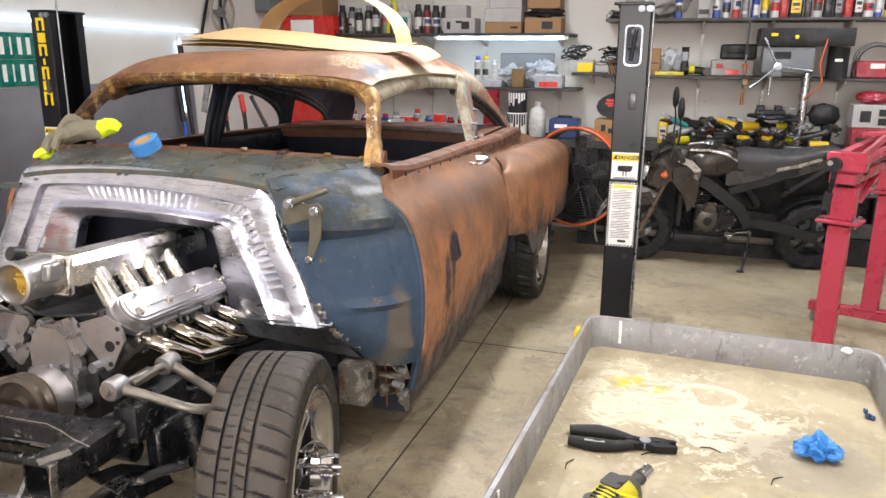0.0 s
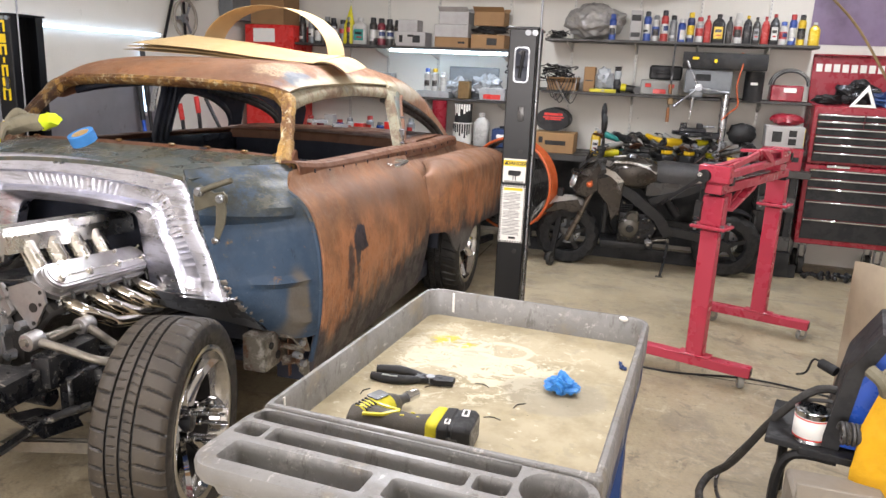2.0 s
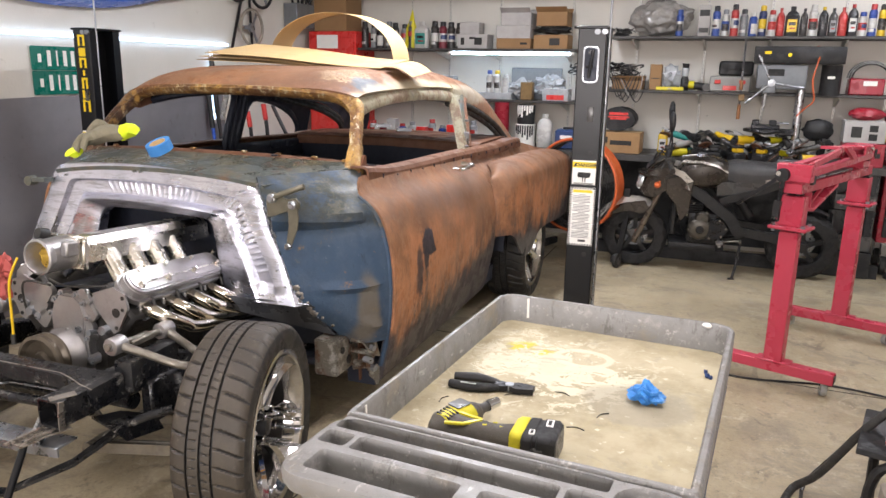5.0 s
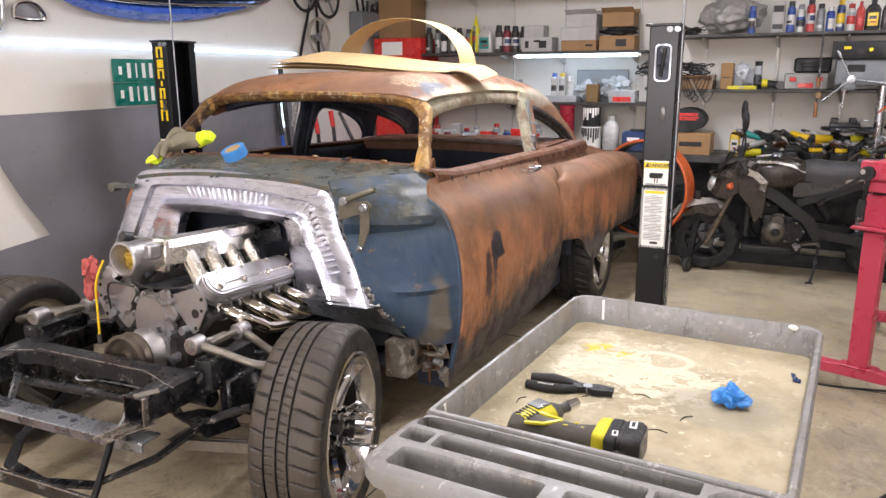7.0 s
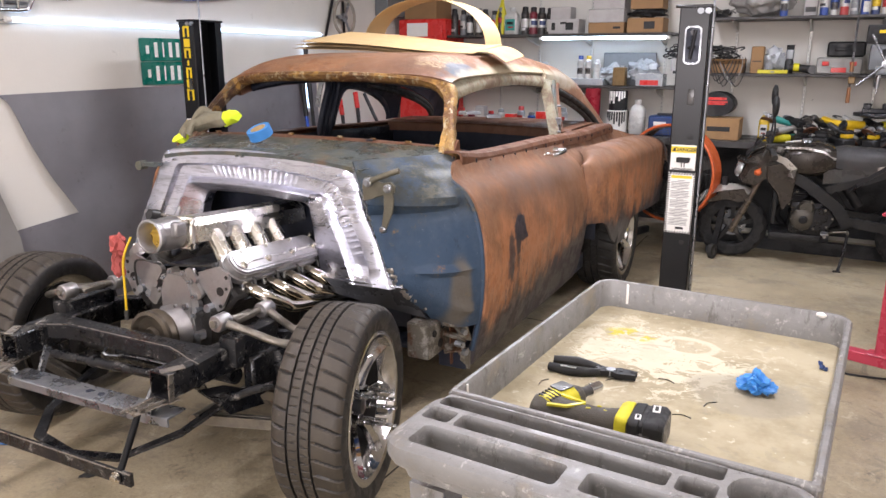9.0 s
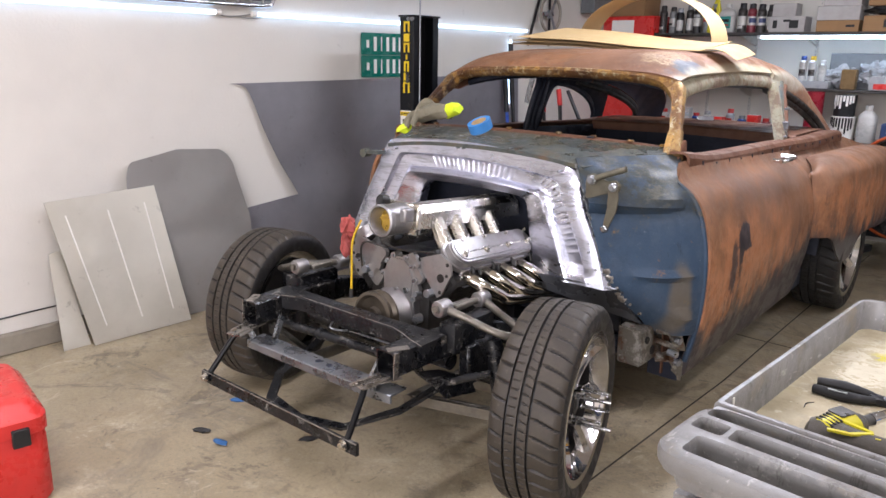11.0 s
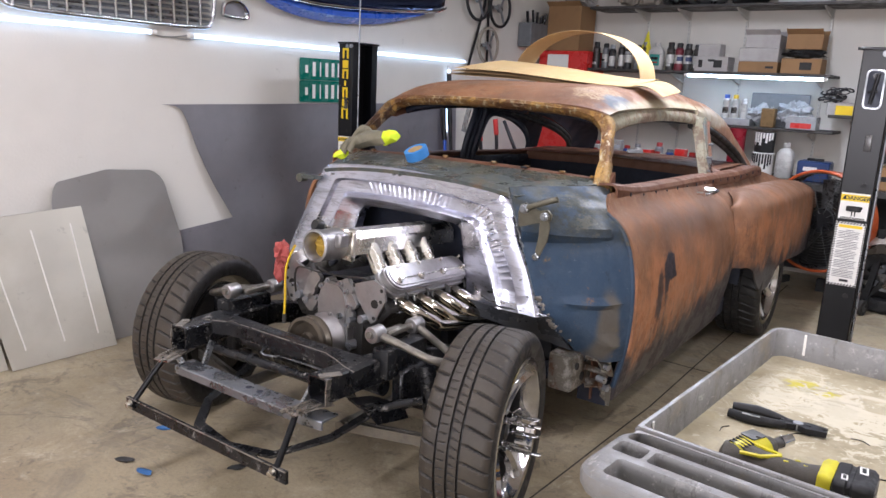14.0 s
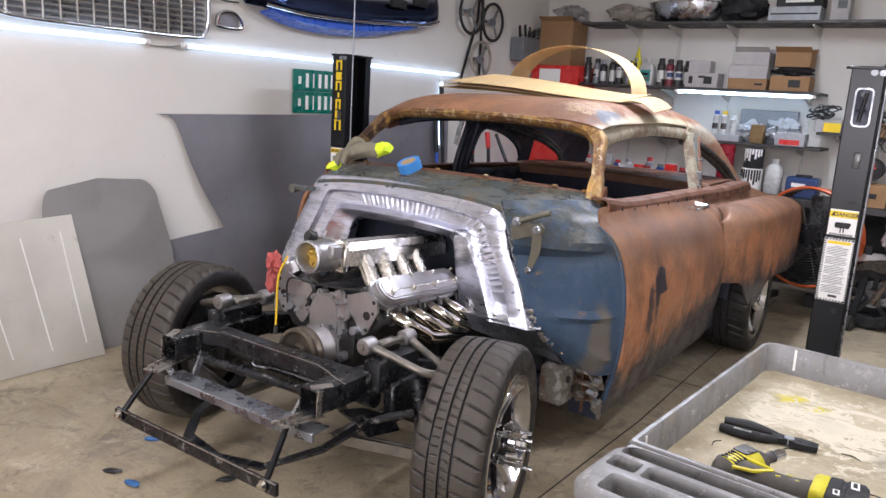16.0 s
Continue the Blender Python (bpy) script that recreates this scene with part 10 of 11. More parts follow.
def grille_bar(name, y0, z0, y1, z1, r, d=0.03):
    bm = BM()
    rod(bm, (d, y0, z0), (d, y1, z1), r, None, 8)
    return part(name, bm, M_CHROME, gr)


zg0, zg1 = 1.67, 1.90
bm = BM()
tube(bm, [(0.03, 1.35, zg1), (0.03, 1.38, zg0 + 0.06), (0.03, 1.46, zg0 + 0.01), (0.03, 1.9, zg0), (0.03, 2.42, zg0), (0.03, 2.50, zg0 + 0.03), (0.03, 2.525, zg0 + 0.10), (0.03, 2.525, zg1 - 0.02), (0.03, 2.49, zg1 + 0.02), (0.03, 2.0, zg1 + 0.03), (0.03, 1.5, zg1 + 0.03), (0.03, 1.35, zg1)], 0.013, 10)
part("frame", bm, M_CHROME, gr)
for k in range(13):
    grille_bar("upright_bar", 1.43 + 0.083 * k, zg0 + 0.01, 1.43 + 0.083 * k, zg1 + 0.02, 0.009, 0.04)
for k in range(7):
    z = zg0 + 0.035 + 0.03 * k
    bm = BM()
    strip(bm, [(0.022, 1.40, z), (0.022, 2.50, z)], 0.03, 0.008, (0.5, 0, 1))
    part("cross_bar", bm, M_RAWSTEEL, gr)
bz = thing("lamp_bezel", (WX, 2.68, 1.785), "chrome lamp bezel hung on the wall", "car part")
bm = BM()
tube(bm, [(0.015, -0.085, -0.03), (0.02, -0.08, 0.02), (0.02, -0.04, 0.05), (0.02, 0.03, 0.05), (0.02, 0.08, 0.01), (0.015, 0.09, -0.03), (0.015, 0.0, -0.038), (0.015, -0.085, -0.03)], 0.012, 8)
part("rim", bm, M_CHROME, bz)
bm = BM()
shell(bm, [[(0.004, y, -0.03), (0.004, y, 0.045 - 0.4 * abs(y) ** 1.6)] for y in span(-0.075, 0.08, 7)], 0.004)
part("back", bm, M_STEELSHEET, bz)
# chrome bumper and the blue panel under it
bp = thing("car_bumper", (WX, 0, 0), "dark chrome car bumper hung on the wall", "bumper")
bm = BM()
zc0 = curve([(2.78, 1.90), (3.1, 1.868), (3.6, 1.875), (4.1, 1.91), (4.5, 1.955), (4.62, 2.02)])
rows = []
for y in span(2.78, 4.62, 24):
    z = zc0(y)
    k = min(1, (y - 2.76) / 0.15, (4.66 - y) / 0.15)
    d = 0.16 * k ** 0.5
    rows.append([(0.02, y, z + 0.02), (d * 0.7, y, z), (d, y, z + 0.035), (d * 1.02, y, z + 0.09), (d * 0.85, y, z + 0.15), (d * 0.4, y, z + 0.19), (0.02, y, z + 0.19)])
loft(bm, rows)
part("bar", bm, simple("dark_chrome", lin("3a4668"), 0.1, 1.0, 0.2, 6, 0), bp, "mirror-dark chrome bar")
bm = BM()
tube(bm, [(0.165 * min(1, (y - 2.76) / 0.15, (4.66 - y) / 0.15) ** 0.5 + 0.004, y, zc0(y) + 0.012) for y in span(2.86, 4.56, 14)], 0.010, 8)
part("bright_lip", bm, M_CHROME, bp)
for y, z in ((4.05, 2.06), (4.3, 2.10)):
    boxpart("number_recess", (0.155, y, z), (0.03, 0.16, 0.06), M_INK, bp)
bm = BM()
shell(bm, [[(0.03 + 0.10 * math.sin(math.pi * k), y, zc0(min(max(y, 2.8), 4.6)) + 0.02 - (0.085 * max(0, 1 - ((y - 3.6) / 0.75) ** 2) ** 0.6 + 0.01) * k) for k in span(0, 1, 6)] for y in span(2.9, 4.32, 20)], 0.01)
part("skin", bm, M_BLUE2, thing("curved_body_panel", (WX, 0, 0), "glossy blue curved body panel behind the bumper", "car part"))

bm = BM()
tube(bm, [(WX + 0.01, 2.50, 1.93), (WX + 0.02, 2.62, 1.90), (WX + 0.02, 2.75, 1.90)], 0.005, 6)
tube(bm, [(WX + 0.006, 4.60, 2.0), (WX + 0.02, 4.64, 2.06), (WX + 0.006, 4.66, 2.2)], 0.005, 6)
tagged(part("hanging_strap", bm, M_MATT), "thin black strap holding wall parts", "strap")
# street signs: white bars stand for the street's name
for z in (1.478, 1.333):
    sg = thing("street_sign", (WX, 3.53, z), "green metal street sign with white bars", "street sign", "street signs")
    bm = BM()
    plate(bm, rounded(0.66, 0.142, 0.012, 4), 0.003, Matrix.Rotation(radians(90), 4, "Z") @ Matrix.Rotation(radians(90), 4, "X"))
    part("plate", bm, M_SIGN, sg)
    boxpart("name_bar", (0.0045, -0.272, 0.0), (0.0015, 0.022, 0.05), M_LABEL, sg)
    for k in range(8):
        boxpart("name_bar", (0.0045, -0.205 + 0.058 * k, 0.0), (0.0015, 0.010 if k == 1 else 0.026, 0.092), M_LABEL, sg, "white bar", 0.0)
# steering wheels and straps
for k, (y, z, r) in enumerate(((5.13, 2.13, 0.17), (5.46, 2.085, 0.155), (5.31, 1.76, 0.145))):
    sw = thing("steering_wheel", (WX + 0.05, y, z), "three-spoke steering wheel hung on the wall", "steering wheel", "steering wheels")
    bm = BM()
    T = Matrix.Rotation(radians(90), 4, "Y")
    lathe(bm, [(r + 0.013 * math.cos(t), 0.013 * math.sin(t)) for t in span(0, 2 * math.pi * 9 / 10, 10)], T, 40, True)
    part("rim", bm, M_MATT if k < 2 else M_CARDGREY, sw)
    bm = BM()
    for a in (90, 210, 330):
        d = Vector((0, math.cos(radians(a + 90)), math.sin(radians(a + 90))))
        strip(bm, [d * 0.03, d * (r - 0.005)], 0.03, 0.004, (1, 0, 0))
    rod(bm, (-0.02, 0, 0), (0.008, 0, 0), 0.035, None, 18)
    part("spokes", bm, M_RAWSTEEL, sw)
for y0, y1 in ((5.30, 5.05), (5.36, 5.36)):
    bm = BM()
    strip(bm, [(WX + 0.008, y0, 2.6), (WX + 0.01, y0 - 0.02, 2.1), (WX + 0.01, y1, 1.5)], 0.03, 0.004, (1, 0, 0))
    tagged(part("black_strap", bm, M_MATT), "black webbing strap hanging on the wall", "strap", "wall straps")

# sheets leaning on the left wall
def leaning(name, outline, y0, z0, foot, top, height, mat, label, t=0.003):
    """A sheet cut to an outline (y, z) leaning on the wall: foot and top are its distances from the wall."""
    bm = BM()
    a = ring(bm, [(WX + foot + (top - foot) * (z / height), y0 + y, z0 + z) for y, z in outline])
    b = ring(bm, [(WX + foot + (top - foot) * (z / height) + t, y0 + y, z0 + z) for y, z in outline])
    bridge(bm, a, b)
    bm.faces.new(a[::-1])
    bm.faces.new(b)
    o = part(name, bm, mat, None, "", 20)
    return tagged(o, label, "metal sheet")


cut = curve([(0.0, 0.0, 1.24), (0.16, 0.10, 1.225), (0.28, 0.145, 1.17), (0.45, 0.215, 0.98), (0.65, 0.31, 0.78), (0.8, 0.385, 0.655), (1.0, 0.44, 0.56)])
outline = [cut(k) for k in span(0, 1, 16)] + [(0.05, 0.525), (0.05, 0.003), (2.75, 0.003), (2.75, 1.27)]
leaning("large_steel_sheet", outline, 2.19, 0.0, 0.06, 0.004, 1.25, M_STEELSHEET, "large grey steel sheet with a curved cut-out leaning on the wall")
arch = [(-0.02, 0.003)] + [(0.0 + 0.05 * (1 - math.cos(t)), 0.72 + 0.14 * math.sin(t)) for t in span(0.2, 1.5, 6)] + [(0.3, 0.905), (0.42, 0.895)] + [(0.52 + 0.12 * math.sin(t), 0.74 + 0.15 * math.cos(t)) for t in span(0.2, 1.5, 6)] + [(0.70, 0.50), (0.72, 0.003)]
leaning("arched_steel_sheet", arch, 1.54, 0.0, 0.13, 0.03, 0.9, M_PALESHEET, "grey steel offcut with a rounded top leaning on the wall")
al = leaning("aluminium_panel", [(0.0, 0.003), (0.52, 0.003), (0.447, 0.730), (-0.104, 0.712)], 1.235, 0.0, 0.20, 0.05, 0.73, M_ALUSHEET, "bright aluminium panel with pressed ribs leaning on the wall", 0.006)
# ribs paler than their sheet: the highlight along them is put into the colour
M_RIB = simple("pale_aluminium_rib", lin("e4e1da"), 0.5, 0.2, 0.1)
for y0, y1, z1 in ((1.665, 1.612, 0.652), (1.493, 1.420, 0.640), (1.308, 1.215, 0.640)):
    bm = BM()
    strip(bm, [(WX + 0.20 - 0.15 * z / 0.73 + 0.007, y, z) for y, z in ((y0, 0.085), (y1, z1))], 0.006, 0.006, (1, 0, 0))
    part("rib", bm, M_RIB, al)
leaning("panel_offcut", [(0.0, 0.003), (0.13, 0.003), (0.09, 0.46), (0.035, 0.452)], 1.10, 0.0, 0.17, 0.03, 0.43, M_ALUSHEET, "narrow aluminium offcut leaning on the wall")
bm = BM()
box(bm, (XL + 0.02, 0.5, 0.05), (0.04, 5.0, 0.10), 0.006)
tagged(part("baseboard", bm, simple("concrete_curb", lin("8d8678"), 0.8, 0, 0.4, 6)), "low concrete kerb along the wall", "kerb", kind="structure")
bm = BM()
tube(bm, [(XL + 0.004, -0.2, 0.155), (XL + 0.006, 0.5, 0.16), (XL + 0.004, 0.9, 0.175), (XL + 0.004, 1.2, 0.18)], 0.004, 5)
tagged(part("wall_dark_line", bm, M_MATT), "thin dark line along the wall above the kerb", "trim", kind="structure")

# tools leaning behind the car
for k, (y, m1, ztop) in enumerate(((4.70, M_BLUE2, 1.35), (4.77, M_MATT, 1.5))):
    o = thing("long_handled_tool", (WX, y, 0), "long-handled tool leaning on the wall behind the car", "tool", "leaning tools")
    bm = BM()
    rod(bm, (0.22, -0.05, 0.005), (0.03, 0.02, ztop), 0.014)
    part("shaft", bm, m1, o)
    bm = BM()
    rod(bm, (0.08, 0.0, ztop * 0.72), (0.028, 0.021, ztop + 0.01), 0.02)
    part("grip", bm, M_MATT, o)
for x, top in ((-2.477, 1.116), (-2.335, 1.174)):
    o = thing("hand_truck_handle", (x, 4.6, 0), "black tube handle with a red grip behind the car", "hand truck", "hand truck handles")
    bm = BM()
    tube(bm, [(0.12, 0.02, 0.005), (0.05, 0.0, 0.7), (0.02, 0.0, top - 0.13), (0.0, 0.0, top)], 0.014, 8)
    part("shaft", bm, M_MATT, o)
    bm = BM()
    tube(bm, [(0.018, 0.0, top - 0.11), (-0.001, 0.0, top + 0.006)], 0.019, 10)
    part("grip", bm, M_REDP, o)
bm = BM()
rod(bm, (-1.87, 4.6, 0.47), (-2.256, 4.6, 1.172), 0.013)
box(bm, (-1.87, 4.6, 0.235), (0.05, 0.05, 0.47), 0.006)
tagged(part("slanting_bar", bm, M_MATT), "dark bar slanting up behind the car", "bar")

# ---- on the car ----
tl = thing("pattern_paper", CAR, "tan pattern paper lying and curling on the roof", "paper")
for name, x0, wide, z0, rise, tip in (("lower_sheet", -0.64, 1.02, 1.488, 0.030, 0.0), ("middle_sheet", -0.62, 1.03, 1.506, 0.030, 0.0), ("upper_sheet", -0.58, 1.05, 1.523, 0.058, 1.0)):
    bm = BM()
    rows = []
    for v in span(0, 1, 30):
        end = tip * max(0, (v - 0.9) / 0.1)
        wave = 0.004 * math.sin(7 * v + 20 * z0)
        rows.append([(x0 + wide * v + (0.13 - 0.09 * v) * u, 1.60 + 0.30 * u - 0.03 * v, z0 - (0.047 + 0.6 * (z0 - 1.488)) * v + (rise - 0.02 * v) * u + wave + 0.012 * end * u) for u in span(0, 1, 7)])
    shell(bm, rows, 0.0018)
    part(name, bm, M_PAPER, tl)
bm = BM()  # the torn end curling over the near shoulder
shell(bm, [[(0.49 + 0.15 * v, 1.58 + 0.26 * u, 1.462 + 0.028 * u + 0.020 * math.sin(3.0 * v) - 0.05 * v) for u in span(0, 1, 5)] for v in span(0, 1, 10)], 0.0018)
part("curled_end", bm, M_PAPER, tl)
bm = BM()
shell(bm, [[(-0.385 * math.cos(t) + 0.02 * u, 1.93 + 0.18 * u, 1.480 + 0.268 * math.sin(t) ** 0.9) for u in span(0, 1, 4)] for t in span(0.02, math.pi - 0.02, 36)], 0.0018)
part("curled_sheet", bm, M_PAPER, tl, "sheet curling up into an arch")
gl = thing("work_gloves", CAR @ Matrix.Translation((-0.335, 0.60, 1.090)) @ Matrix.Rotation(radians(-9), 4, "Y") @ Matrix.Diagonal((0.84, 0.92, 1.45, 1)), "grey work gloves with yellow cuffs on the cowl", "gloves")
bm = BM()
loft(bm, [[(x, yc + w * math.cos(t), zc + h * math.sin(t) + 0.004 * math.sin(5 * t + 40 * x)) for t in span(0, 2 * math.pi * 17 / 18, 18)] for x, yc, w, zc, h in ((0.115, 0.02, 0.034, 0.050, 0.020), (0.08, 0.015, 0.040, 0.052, 0.022), (0.04, 0.01, 0.048, 0.056, 0.022), (0.0, 0.0, 0.054, 0.056, 0.022), (-0.045, -0.01, 0.052, 0.050, 0.020), (-0.075, -0.02, 0.036, 0.042, 0.014))])
for dx, dy, bx, by in ((-0.15, -0.035, -0.06, 0.015), (-0.135, -0.065, -0.055, -0.015), (-0.10, -0.085, -0.045, -0.035), (-0.05, -0.09, -0.02, -0.04)):
    tube(bm, [(bx, by, 0.05), ((dx + bx) / 2, (dy + by) / 2, 0.052), (dx * 0.9, dy * 0.92, 0.034), (dx, dy, 0.02)], 0.0135, 8)
tube(bm, [(0.0, 0.035, 0.065), (-0.035, 0.045, 0.082), (-0.07, 0.04, 0.088), (-0.10, 0.022, 0.072), (-0.115, 0.005, 0.05)], 0.0135, 8)
part("glove", bm, M_GLOVE, gl)
for rows0 in (((0.095, 0.020, 0.034, 0.050, 0.019), (0.105, 0.021, 0.037, 0.052, 0.021), (0.135, 0.022, 0.034, 0.055, 0.020), (0.160, 0.020, 0.038, 0.056, 0.016), (0.172, 0.018, 0.040, 0.054, 0.010)),
              ((-0.110, -0.060, 0.020, 0.016, 0.010), (-0.130, -0.066, 0.024, 0.016, 0.014), (-0.150, -0.070, 0.028, 0.014, 0.013), (-0.160, -0.072, 0.030, 0.012, 0.006))):
    bm = BM()  # knitted cuff, folded flat
    loft(bm, [[(x + 0.004 * math.sin(3 * t), yc + w * math.cos(t), zc + h * math.sin(t) + 0.003 * math.sin(4 * t + 60 * x)) for t in span(0, 2 * math.pi * 19 / 20, 20)] for x, yc, w, zc, h in rows0])
    part("cuff", bm, M_HIVIS, gl, "bright yellow cuff")
tp = thing("masking_tape", CAR @ pose(-0.095, 0.645, 1.108, 24, -9, 0) @ Matrix.Scale(0.86, 4), "roll of blue masking tape on the cowl", "tape")
bm = BM()
lathe(bm, [(0.040, 0.0), (0.060, 0.0), (0.060, 0.048), (0.040, 0.048)], None, 36, True)
part("roll", bm, M_TAPE, tp)
bm = BM()
lathe(bm, [(0.037, 0.001), (0.0405, 0.001), (0.0405, 0.047), (0.037, 0.047)], None, 32, True)
part("core", bm, M_PAPER, tp)
for k, (x, y) in enumerate(((0.55, 2.35), (0.28, 2.6))):
    o = boxpart("steel_offcut", (0, 0, 0.012), (0.11, 0.05, 0.024), M_RAWSTEEL, None, "", 0.002)
    o.matrix_world = CAR @ pose(x - 0.58, y + 0.72, 1.018, 0, 0, 20)
    tagged(o, "short steel offcut on the parcel shelf", "metal offcut", "steel offcuts")
bm = BM()
blob(bm, (0.01, 0, -0.02), 0.042, 0.5, 2.4, 3, (0.8, 0.6, 1.0), 3)
blob(bm, (0.0, 0.0, -0.09), 0.036, 0.5, 2.4, 6, (0.6, 0.6, 1.4), 3)
o = part("shop_rag", bm, M_REDRAG)
o.matrix_world = CAR @ pose(-0.20, -0.06, 0.80)
tagged(o, "crumpled red shop rag hung on the engine", "rag")

# ---- floor things ----
M_SCRAP = simple("dusty_blue_film", lin("2f5f94"), 0.5, 0, 0.4)
for x, y, a, m1 in ((-1.742, 1.379, 40, M_SCRAP), (-1.492, 1.139, 10, M_SCRAP), (-1.27, 1.38, 60, M_MATT), (-1.62, 1.14, 30, M_MATT)):
    bm = BM()
    blob(bm, (0, 0, 0.008), 0.03, 0.4, 2, x, (1.2, 0.5, 0.28), 2)
    for v in bm.verts:
        v.co.z = max(0.0005, v.co.z)
    o = part("floor_scrap", bm, m1)
    o.matrix_world = pose(x, y, 0, 0, 0, a)
    tagged(o, f"{'blue tape' if m1 is M_SCRAP else 'dark'} scrap lying on the concrete floor", "scrap", "floor scraps")
M_JOINT = simple("floor_joint", lin("3f3b34"), 0.9)
for n, pts in enumerate(([(-0.36, 1.0), (-0.33, 3.0), (-0.37, 4.5), (-0.40, 6.0)], [(-3.0, 3.66), (-0.35, 3.64), (1.0, 3.655), (3.4, 3.64)], [(-0.36, 1.6), (0.05, 0.9), (0.3, 0.2), (0.5, -0.6)])):
    bm = BM()
    strip(bm, [(x + 0.004 * noise.noise(Vector((x * 5, y * 5, n))), y, 0.0008) for x, y in ([(p[0] + (q[0] - p[0]) * k, p[1] + (q[1] - p[1]) * k) for p, q in zip(pts, pts[1:]) for k in span(0, 1, 6)])], 0.007 if n < 2 else 0.003, 0.001)
    tagged(part(f"floor_joint_{n + 1}", bm, M_JOINT), "dark joint line in the concrete", "joint", kind="structure")
# red plastic case beside the car's nose
cs = thing("red_tool_case", (-1.817, 0.44, 0, 0, 0, -8), "red plastic tool case standing on the floor", "tool case")
bm = BM()
loft(bm, [[(x * k, y * k, z) for x, y in rounded(0.46, 0.36, 0.05, 4)] for z, k in ((0.0, 0.94), (0.02, 1.0), (0.22, 1.0), (0.25, 0.97))])
part("base", bm, M_REDP, cs)
bm = BM()
loft(bm, [[(x * k, y * k, z) for x, y in rounded(0.47, 0.37, 0.05, 4)] for z, k in ((0.252, 1.0), (0.30, 1.0), (0.345, 0.82), (0.35, 0.75))])
part("lid", bm, M_REDP, cs)
bm = BM()
tube(bm, [(-0.10, 0, 0.345), (-0.09, 0, 0.385), (0.09, 0, 0.385), (0.10, 0, 0.345)], 0.012, 8)
part("handle", bm, M_MATT, cs)
for y in (-0.08, 0.10):
    boxpart("latch", (0.236, y, 0.25), (0.02, 0.05, 0.06), M_MATT, cs)

# orange-rimmed fan on a cart behind the rear fender
fan = thing("drum_fan", (-0.145, 5.70, 0.0, 0, 0, -16), "large drum fan with an orange rim on wheels", "fan")
bm = BM()
T = Matrix.Translation((0, 0, 0.60)) @ Matrix.Rotation(radians(90), 4, "X")
lathe(bm, [(0.345, 0.165), (0.355, 0.172), (0.365, 0.165), (0.362, 0.15), (0.352, 0.14), (0.352, 0.02), (0.346, 0.015)], T, 60)
part("rim", bm, M_ORANGE, fan, "orange drum rim")
bm = BM()
lathe(bm, [(0.345, 0.160), (0.346, 0.017), (0.338, 0.012), (0.338, 0.160)], T, 60, True)
part("lining", bm, M_GUN, fan, "dark inside of the drum")
bm = BM()
lathe(bm, [(0.0, 0.10), (0.085, 0.10), (0.09, 0.09), (0.09, -0.02), (0.0, -0.03)], T, 32)
part("motor", bm, M_DARKMETAL, fan)
for r in span(0.10, 0.335, 13):
    bm = BM()
    lathe(bm, [(r - 0.0018, 0.12), (r, 0.1218), (r + 0.0018, 0.12), (r, 0.1182)], T, 40, True)
    part("guard_ring", bm, M_GUN, fan)
for k in range(10):
    a = radians(36 * k)
    for y in (-0.118, -0.022):
        bm = BM()
        rod(bm, (0.05 * math.cos(a), y, 0.60 + 0.05 * math.sin(a)), (0.342 * math.cos(a), y, 0.60 + 0.342 * math.sin(a)), 0.0022, None, 6)
        part("guard_spoke", bm, M_GUN, fan)
for k in range(5):
    a = radians(72 * k + 20)
    bm = BM()
    strip(bm, [(0.06 * math.cos(a), -0.03, 0.60 + 0.06 * math.sin(a)), (0.29 * math.cos(a), -0.05, 0.60 + 0.29 * math.sin(a))], 0.10, 0.006, (0.3, 1, 0.2))
    part("blade", bm, M_GUN, fan)
for s in (-1, 1):
    bm = BM()
    strip(bm, [(s * 0.34, -0.02, 0.05), (s * 0.385, -0.02, 0.35), (s * 0.385, -0.02, 0.60)], 0.04, 0.025, (0, 1, 0))
    strip(bm, [(s * 0.34, -0.10, 0.06), (s * 0.34, 0.22, 0.06)], 0.04, 0.05)
    part("stand_leg", bm, M_MATT, fan)
for s in (-1, 1):
    bm = BM()
    rod(bm, (s * 0.36, -0.10, 0.055), (s * 0.385, -0.10, 0.055), 0.055, None, 22)
    wl = part("wheel", bm, M_RUBBER, fan)
    bm = BM()
    rod(bm, (s * 0.384, -0.10, 0.055), (s * 0.388, -0.10, 0.055), 0.028, None, 16)
    part("hubcap", bm, M_GUN, wl)

# ---- welder corner by the right-hand edge ----
wd = thing("welder", (1.83, 2.40, 0, 0, 0, -12), "blue and black welder on a low cart", "welder")
bm = BM()
loft(bm, [[(-0.24, y, 0.36), (-0.20, y, 0.60), (-0.13, y, 0.73), (0.30, y, 0.76), (0.32, y, 0.36)] for y in (-0.13, -0.12, 0.15, 0.16)])
part("case", bm, M_BLUE2, wd, "blue steel case")
bm = BM()
loft(bm, [[(-0.255, y, 0.35), (-0.215, y, 0.61), (-0.14, y, 0.745), (-0.10, y, 0.745), (-0.17, y, 0.60), (-0.20, y, 0.35)] for y in (-0.14, 0.17)])
part("front_bezel", bm, M_MATT, wd)
boxpart("top_label", (0.05, 0.02, 0.752), (0.22, 0.2, 0.004), M_WHITECARD, wd)
boxpart("cart_deck", (0.02, 0.0, 0.335), (0.66, 0.36, 0.025), M_MATT, wd)
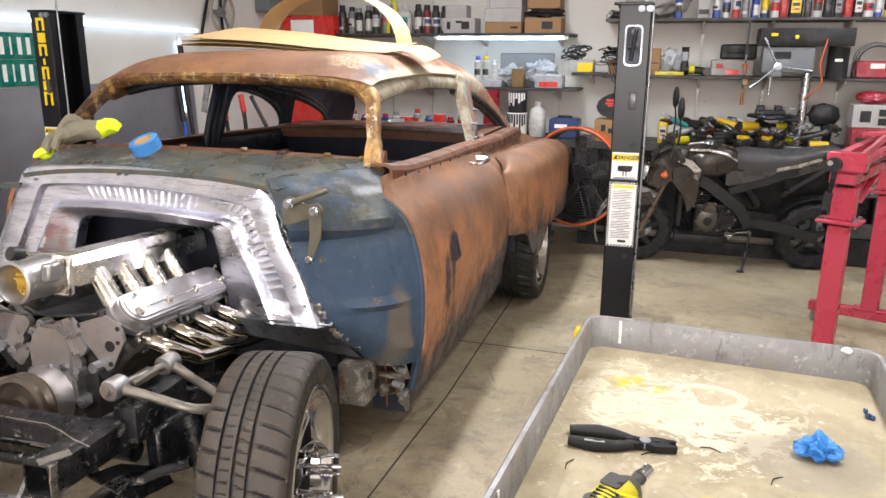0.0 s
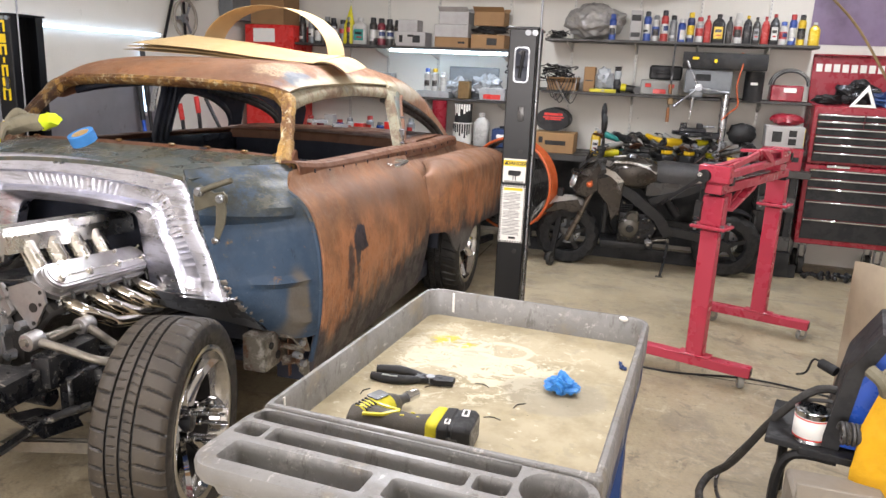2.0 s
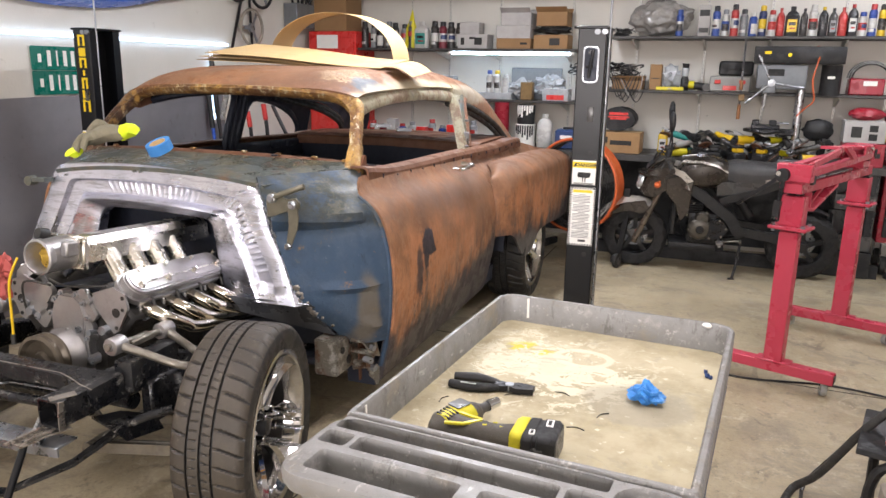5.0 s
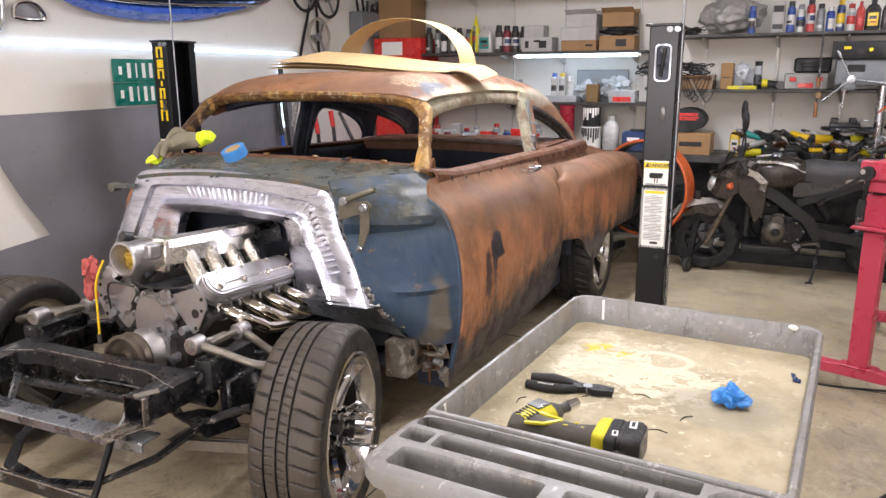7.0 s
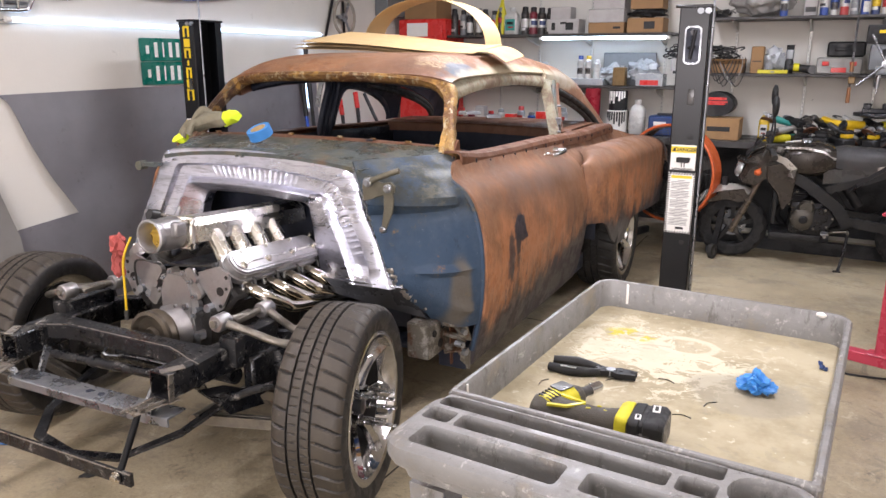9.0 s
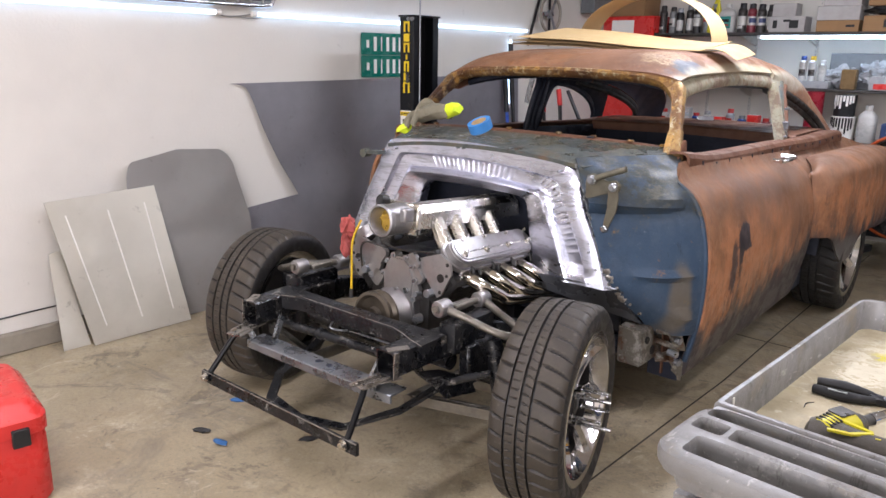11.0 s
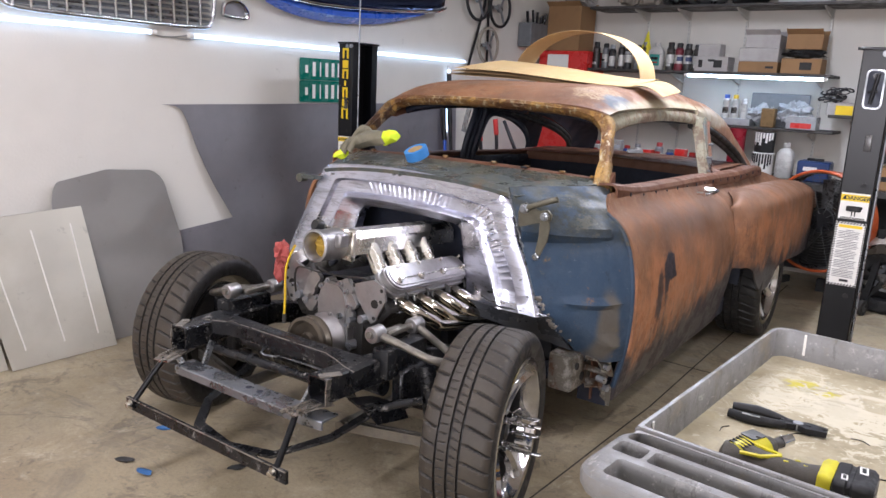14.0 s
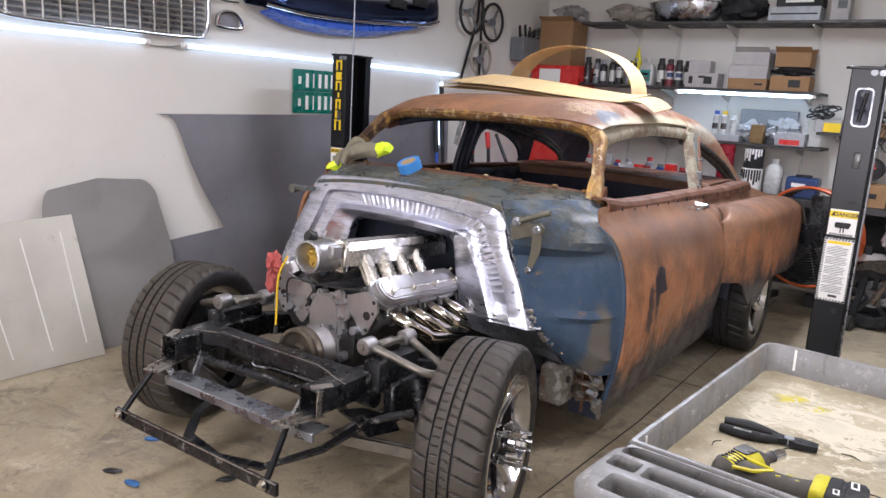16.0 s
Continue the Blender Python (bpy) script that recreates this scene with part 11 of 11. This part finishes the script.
for y in (-0.16, 0.16):
    for line in ([(-0.36, y, 0.01), (-0.36, y, 0.22), (-0.32, y, 0.31), (-0.2, y, 0.322)], [(0.3, y, 0.01), (0.3, y, 0.33)]):
        bm = BM()
        tube(bm, line, 0.016, 8)
        part("cart_leg", bm, M_MATT, wd)
boxpart("front_ledge", (-0.33, 0.0, 0.34), (0.16, 0.34, 0.02), M_MATT, wd)
bm = BM()
tube(bm, [(-0.25, 0.1, 0.52), (-0.31, 0.16, 0.53), (-0.33, 0.18, 0.47), (-0.36, 0.22, 0.44)], 0.004, 8)
rod(bm, (-0.24, 0.1, 0.52), (-0.29, 0.13, 0.53), 0.018)
part("crank_lever", bm, M_MATT, wd)
tn = thing("wire_tin", Matrix.Translation((1.53, 2.36, 0.35)) @ Matrix.Scale(0.84, 4), "open tin with a white and red label", "tin")
bm = BM()
lathe(bm, [(0.0, 0.0), (0.062, 0.0), (0.064, 0.003), (0.062, 0.006), (0.062, 0.118), (0.066, 0.122), (0.056, 0.124), (0.056, 0.03), (0.0, 0.03)], None, 32)
part("tin", bm, M_STEEL, tn)
bm = BM()
lathe(bm, [(0.0625, 0.015), (0.0632, 0.016), (0.0632, 0.098), (0.0625, 0.099)], None, 32)
part("label", bm, M_LABEL, tn)
bm = BM()
for z in (0.018, 0.094):
    lathe(bm, [(0.0634, z - 0.003), (0.0638, z), (0.0634, z + 0.003)], None, 32)
strip(bm, [(0.050, -0.0395, 0.02), (0.050, -0.0395, 0.094)], 0.022, 0.001, (0.78, -0.62, 0))
part("red_band", bm, M_REDP, tn)
bm = BM()
tube(bm, [(-0.063, 0, 0.11), (-0.05, -0.03, 0.135), (0.0, -0.06, 0.115), (0.05, -0.03, 0.10)], 0.0025, 6)
part("bail", bm, M_STEEL, tn)
bm = BM()
tube(bm, [(1.66, 2.40, 0.50), (1.55, 2.44, 0.49), (1.44, 2.46, 0.36), (1.34, 2.56, 0.12), (1.27, 2.62, 0.012), (1.235, 2.45, 0.012), (1.30, 2.2, 0.012), (1.5, 2.05, 0.012)], 0.014, 9)
tagged(part("welding_hose", bm, M_RUBBER), "thick dark welding hose looping to the floor", "hose")
bm = BM()
tube(bm, [(1.64, 2.39, 0.47), (1.50, 2.47, 0.42), (1.36, 2.58, 0.16), (1.30, 2.62, 0.010), (1.32, 2.4, 0.010), (1.45, 2.1, 0.010)], 0.007, 8)
tagged(part("earth_lead", bm, M_GUN), "thinner grey earth lead beside the hose", "cable")
bm = BM()
tube(bm, [(1.585 + 0.0135 * t / (2 * math.pi), 2.24 + 0.03 * math.cos(t), 0.44 + 0.03 * math.sin(t)) for t in span(0, 14 * math.pi, 72)], 0.0062, 6)
tagged(part("coiled_lead", bm, M_GUN), "tightly coiled grey lead on the welder", "cable")
lg = thing("welding_gauntlet", (1.725, 2.24, 0.0), "yellow leather welding gauntlet hung on the welder", "glove")
bm = BM()
rows = []
for z, wx, wy in ((0.06, 0.10, 0.03), (0.18, 0.105, 0.045), (0.34, 0.10, 0.05), (0.48, 0.085, 0.045), (0.58, 0.06, 0.04), (0.63, 0.03, 0.03)):
    rows.append([(wx * math.cos(t) * (1 + 0.10 * math.sin(5 * t + z * 9)), -0.02 + wy * math.sin(t) * (1 + 0.15 * math.sin(3 * t + z * 14)), z) for t in span(0, 2 * math.pi * 23 / 24, 24)])
loft(bm, rows)
part("gauntlet", bm, M_LEATHER, lg)
for k in range(4):
    bm = BM()
    tube(bm, [(-0.05 + 0.03 * k, -0.04, 0.60), (-0.07 + 0.035 * k, -0.06, 0.64), (-0.10 + 0.04 * k, -0.03, 0.66)], 0.020, 8)
    part("finger", bm, M_GLOVE, lg)
boxob = thing("cardboard_tray", (1.58, 2.12, 0), "battered grey cardboard tray by the welder", "box")
boxpart("floor", (0, 0, 0.16), (0.26, 0.2, 0.30), M_CARDGREY, boxob, "", 0.01)
boxpart("rim", (0, -0.09, 0.33), (0.26, 0.012, 0.06), M_CARDGREY, boxob)
# tall card and board leaning at the right
M_CARDPALE = simple("pale_board", lin("b3a48e"), 0.75, 0, 0.3, 6)
cb = thing("cardboard_sheet", (0, 0, 0), "tall bent cardboard sheet standing by the welder", "cardboard")
bm = BM()
shell(bm, [[(1.88 + 0.03 * k + 0.25 * k * k, 3.72 - 0.55 * k + 0.04 * math.sin(3 * k), z + 0.0) for z in (0.003, 0.3, 0.66 + 0.03 * math.sin(k * 3))] for k in span(0, 1, 10)], 0.006)
part("sheet", bm, M_CARDPALE, cb)
cb2 = thing("kraft_sheet", (0, 0, 0), "upright kraft cardboard sheet by the welder", "cardboard")
bm = BM()
shell(bm, [[(2.02 + 0.2 * k, 3.05 - 0.3 * k, z) for z in (0.003, 0.5, 1.30)] for k in span(0, 1, 4)], 0.006)
part("sheet", bm, M_KRAFT, cb2)
bm = BM()
tube(bm, [(0.75, 3.70, 0.006), (1.1, 3.63, 0.006), (1.5, 3.70, 0.006), (1.85, 3.62, 0.006), (2.1, 3.5, 0.006)], 0.005, 6)
tagged(part("floor_cable", bm, M_MATT), "thin black cable lying across the floor", "cable")
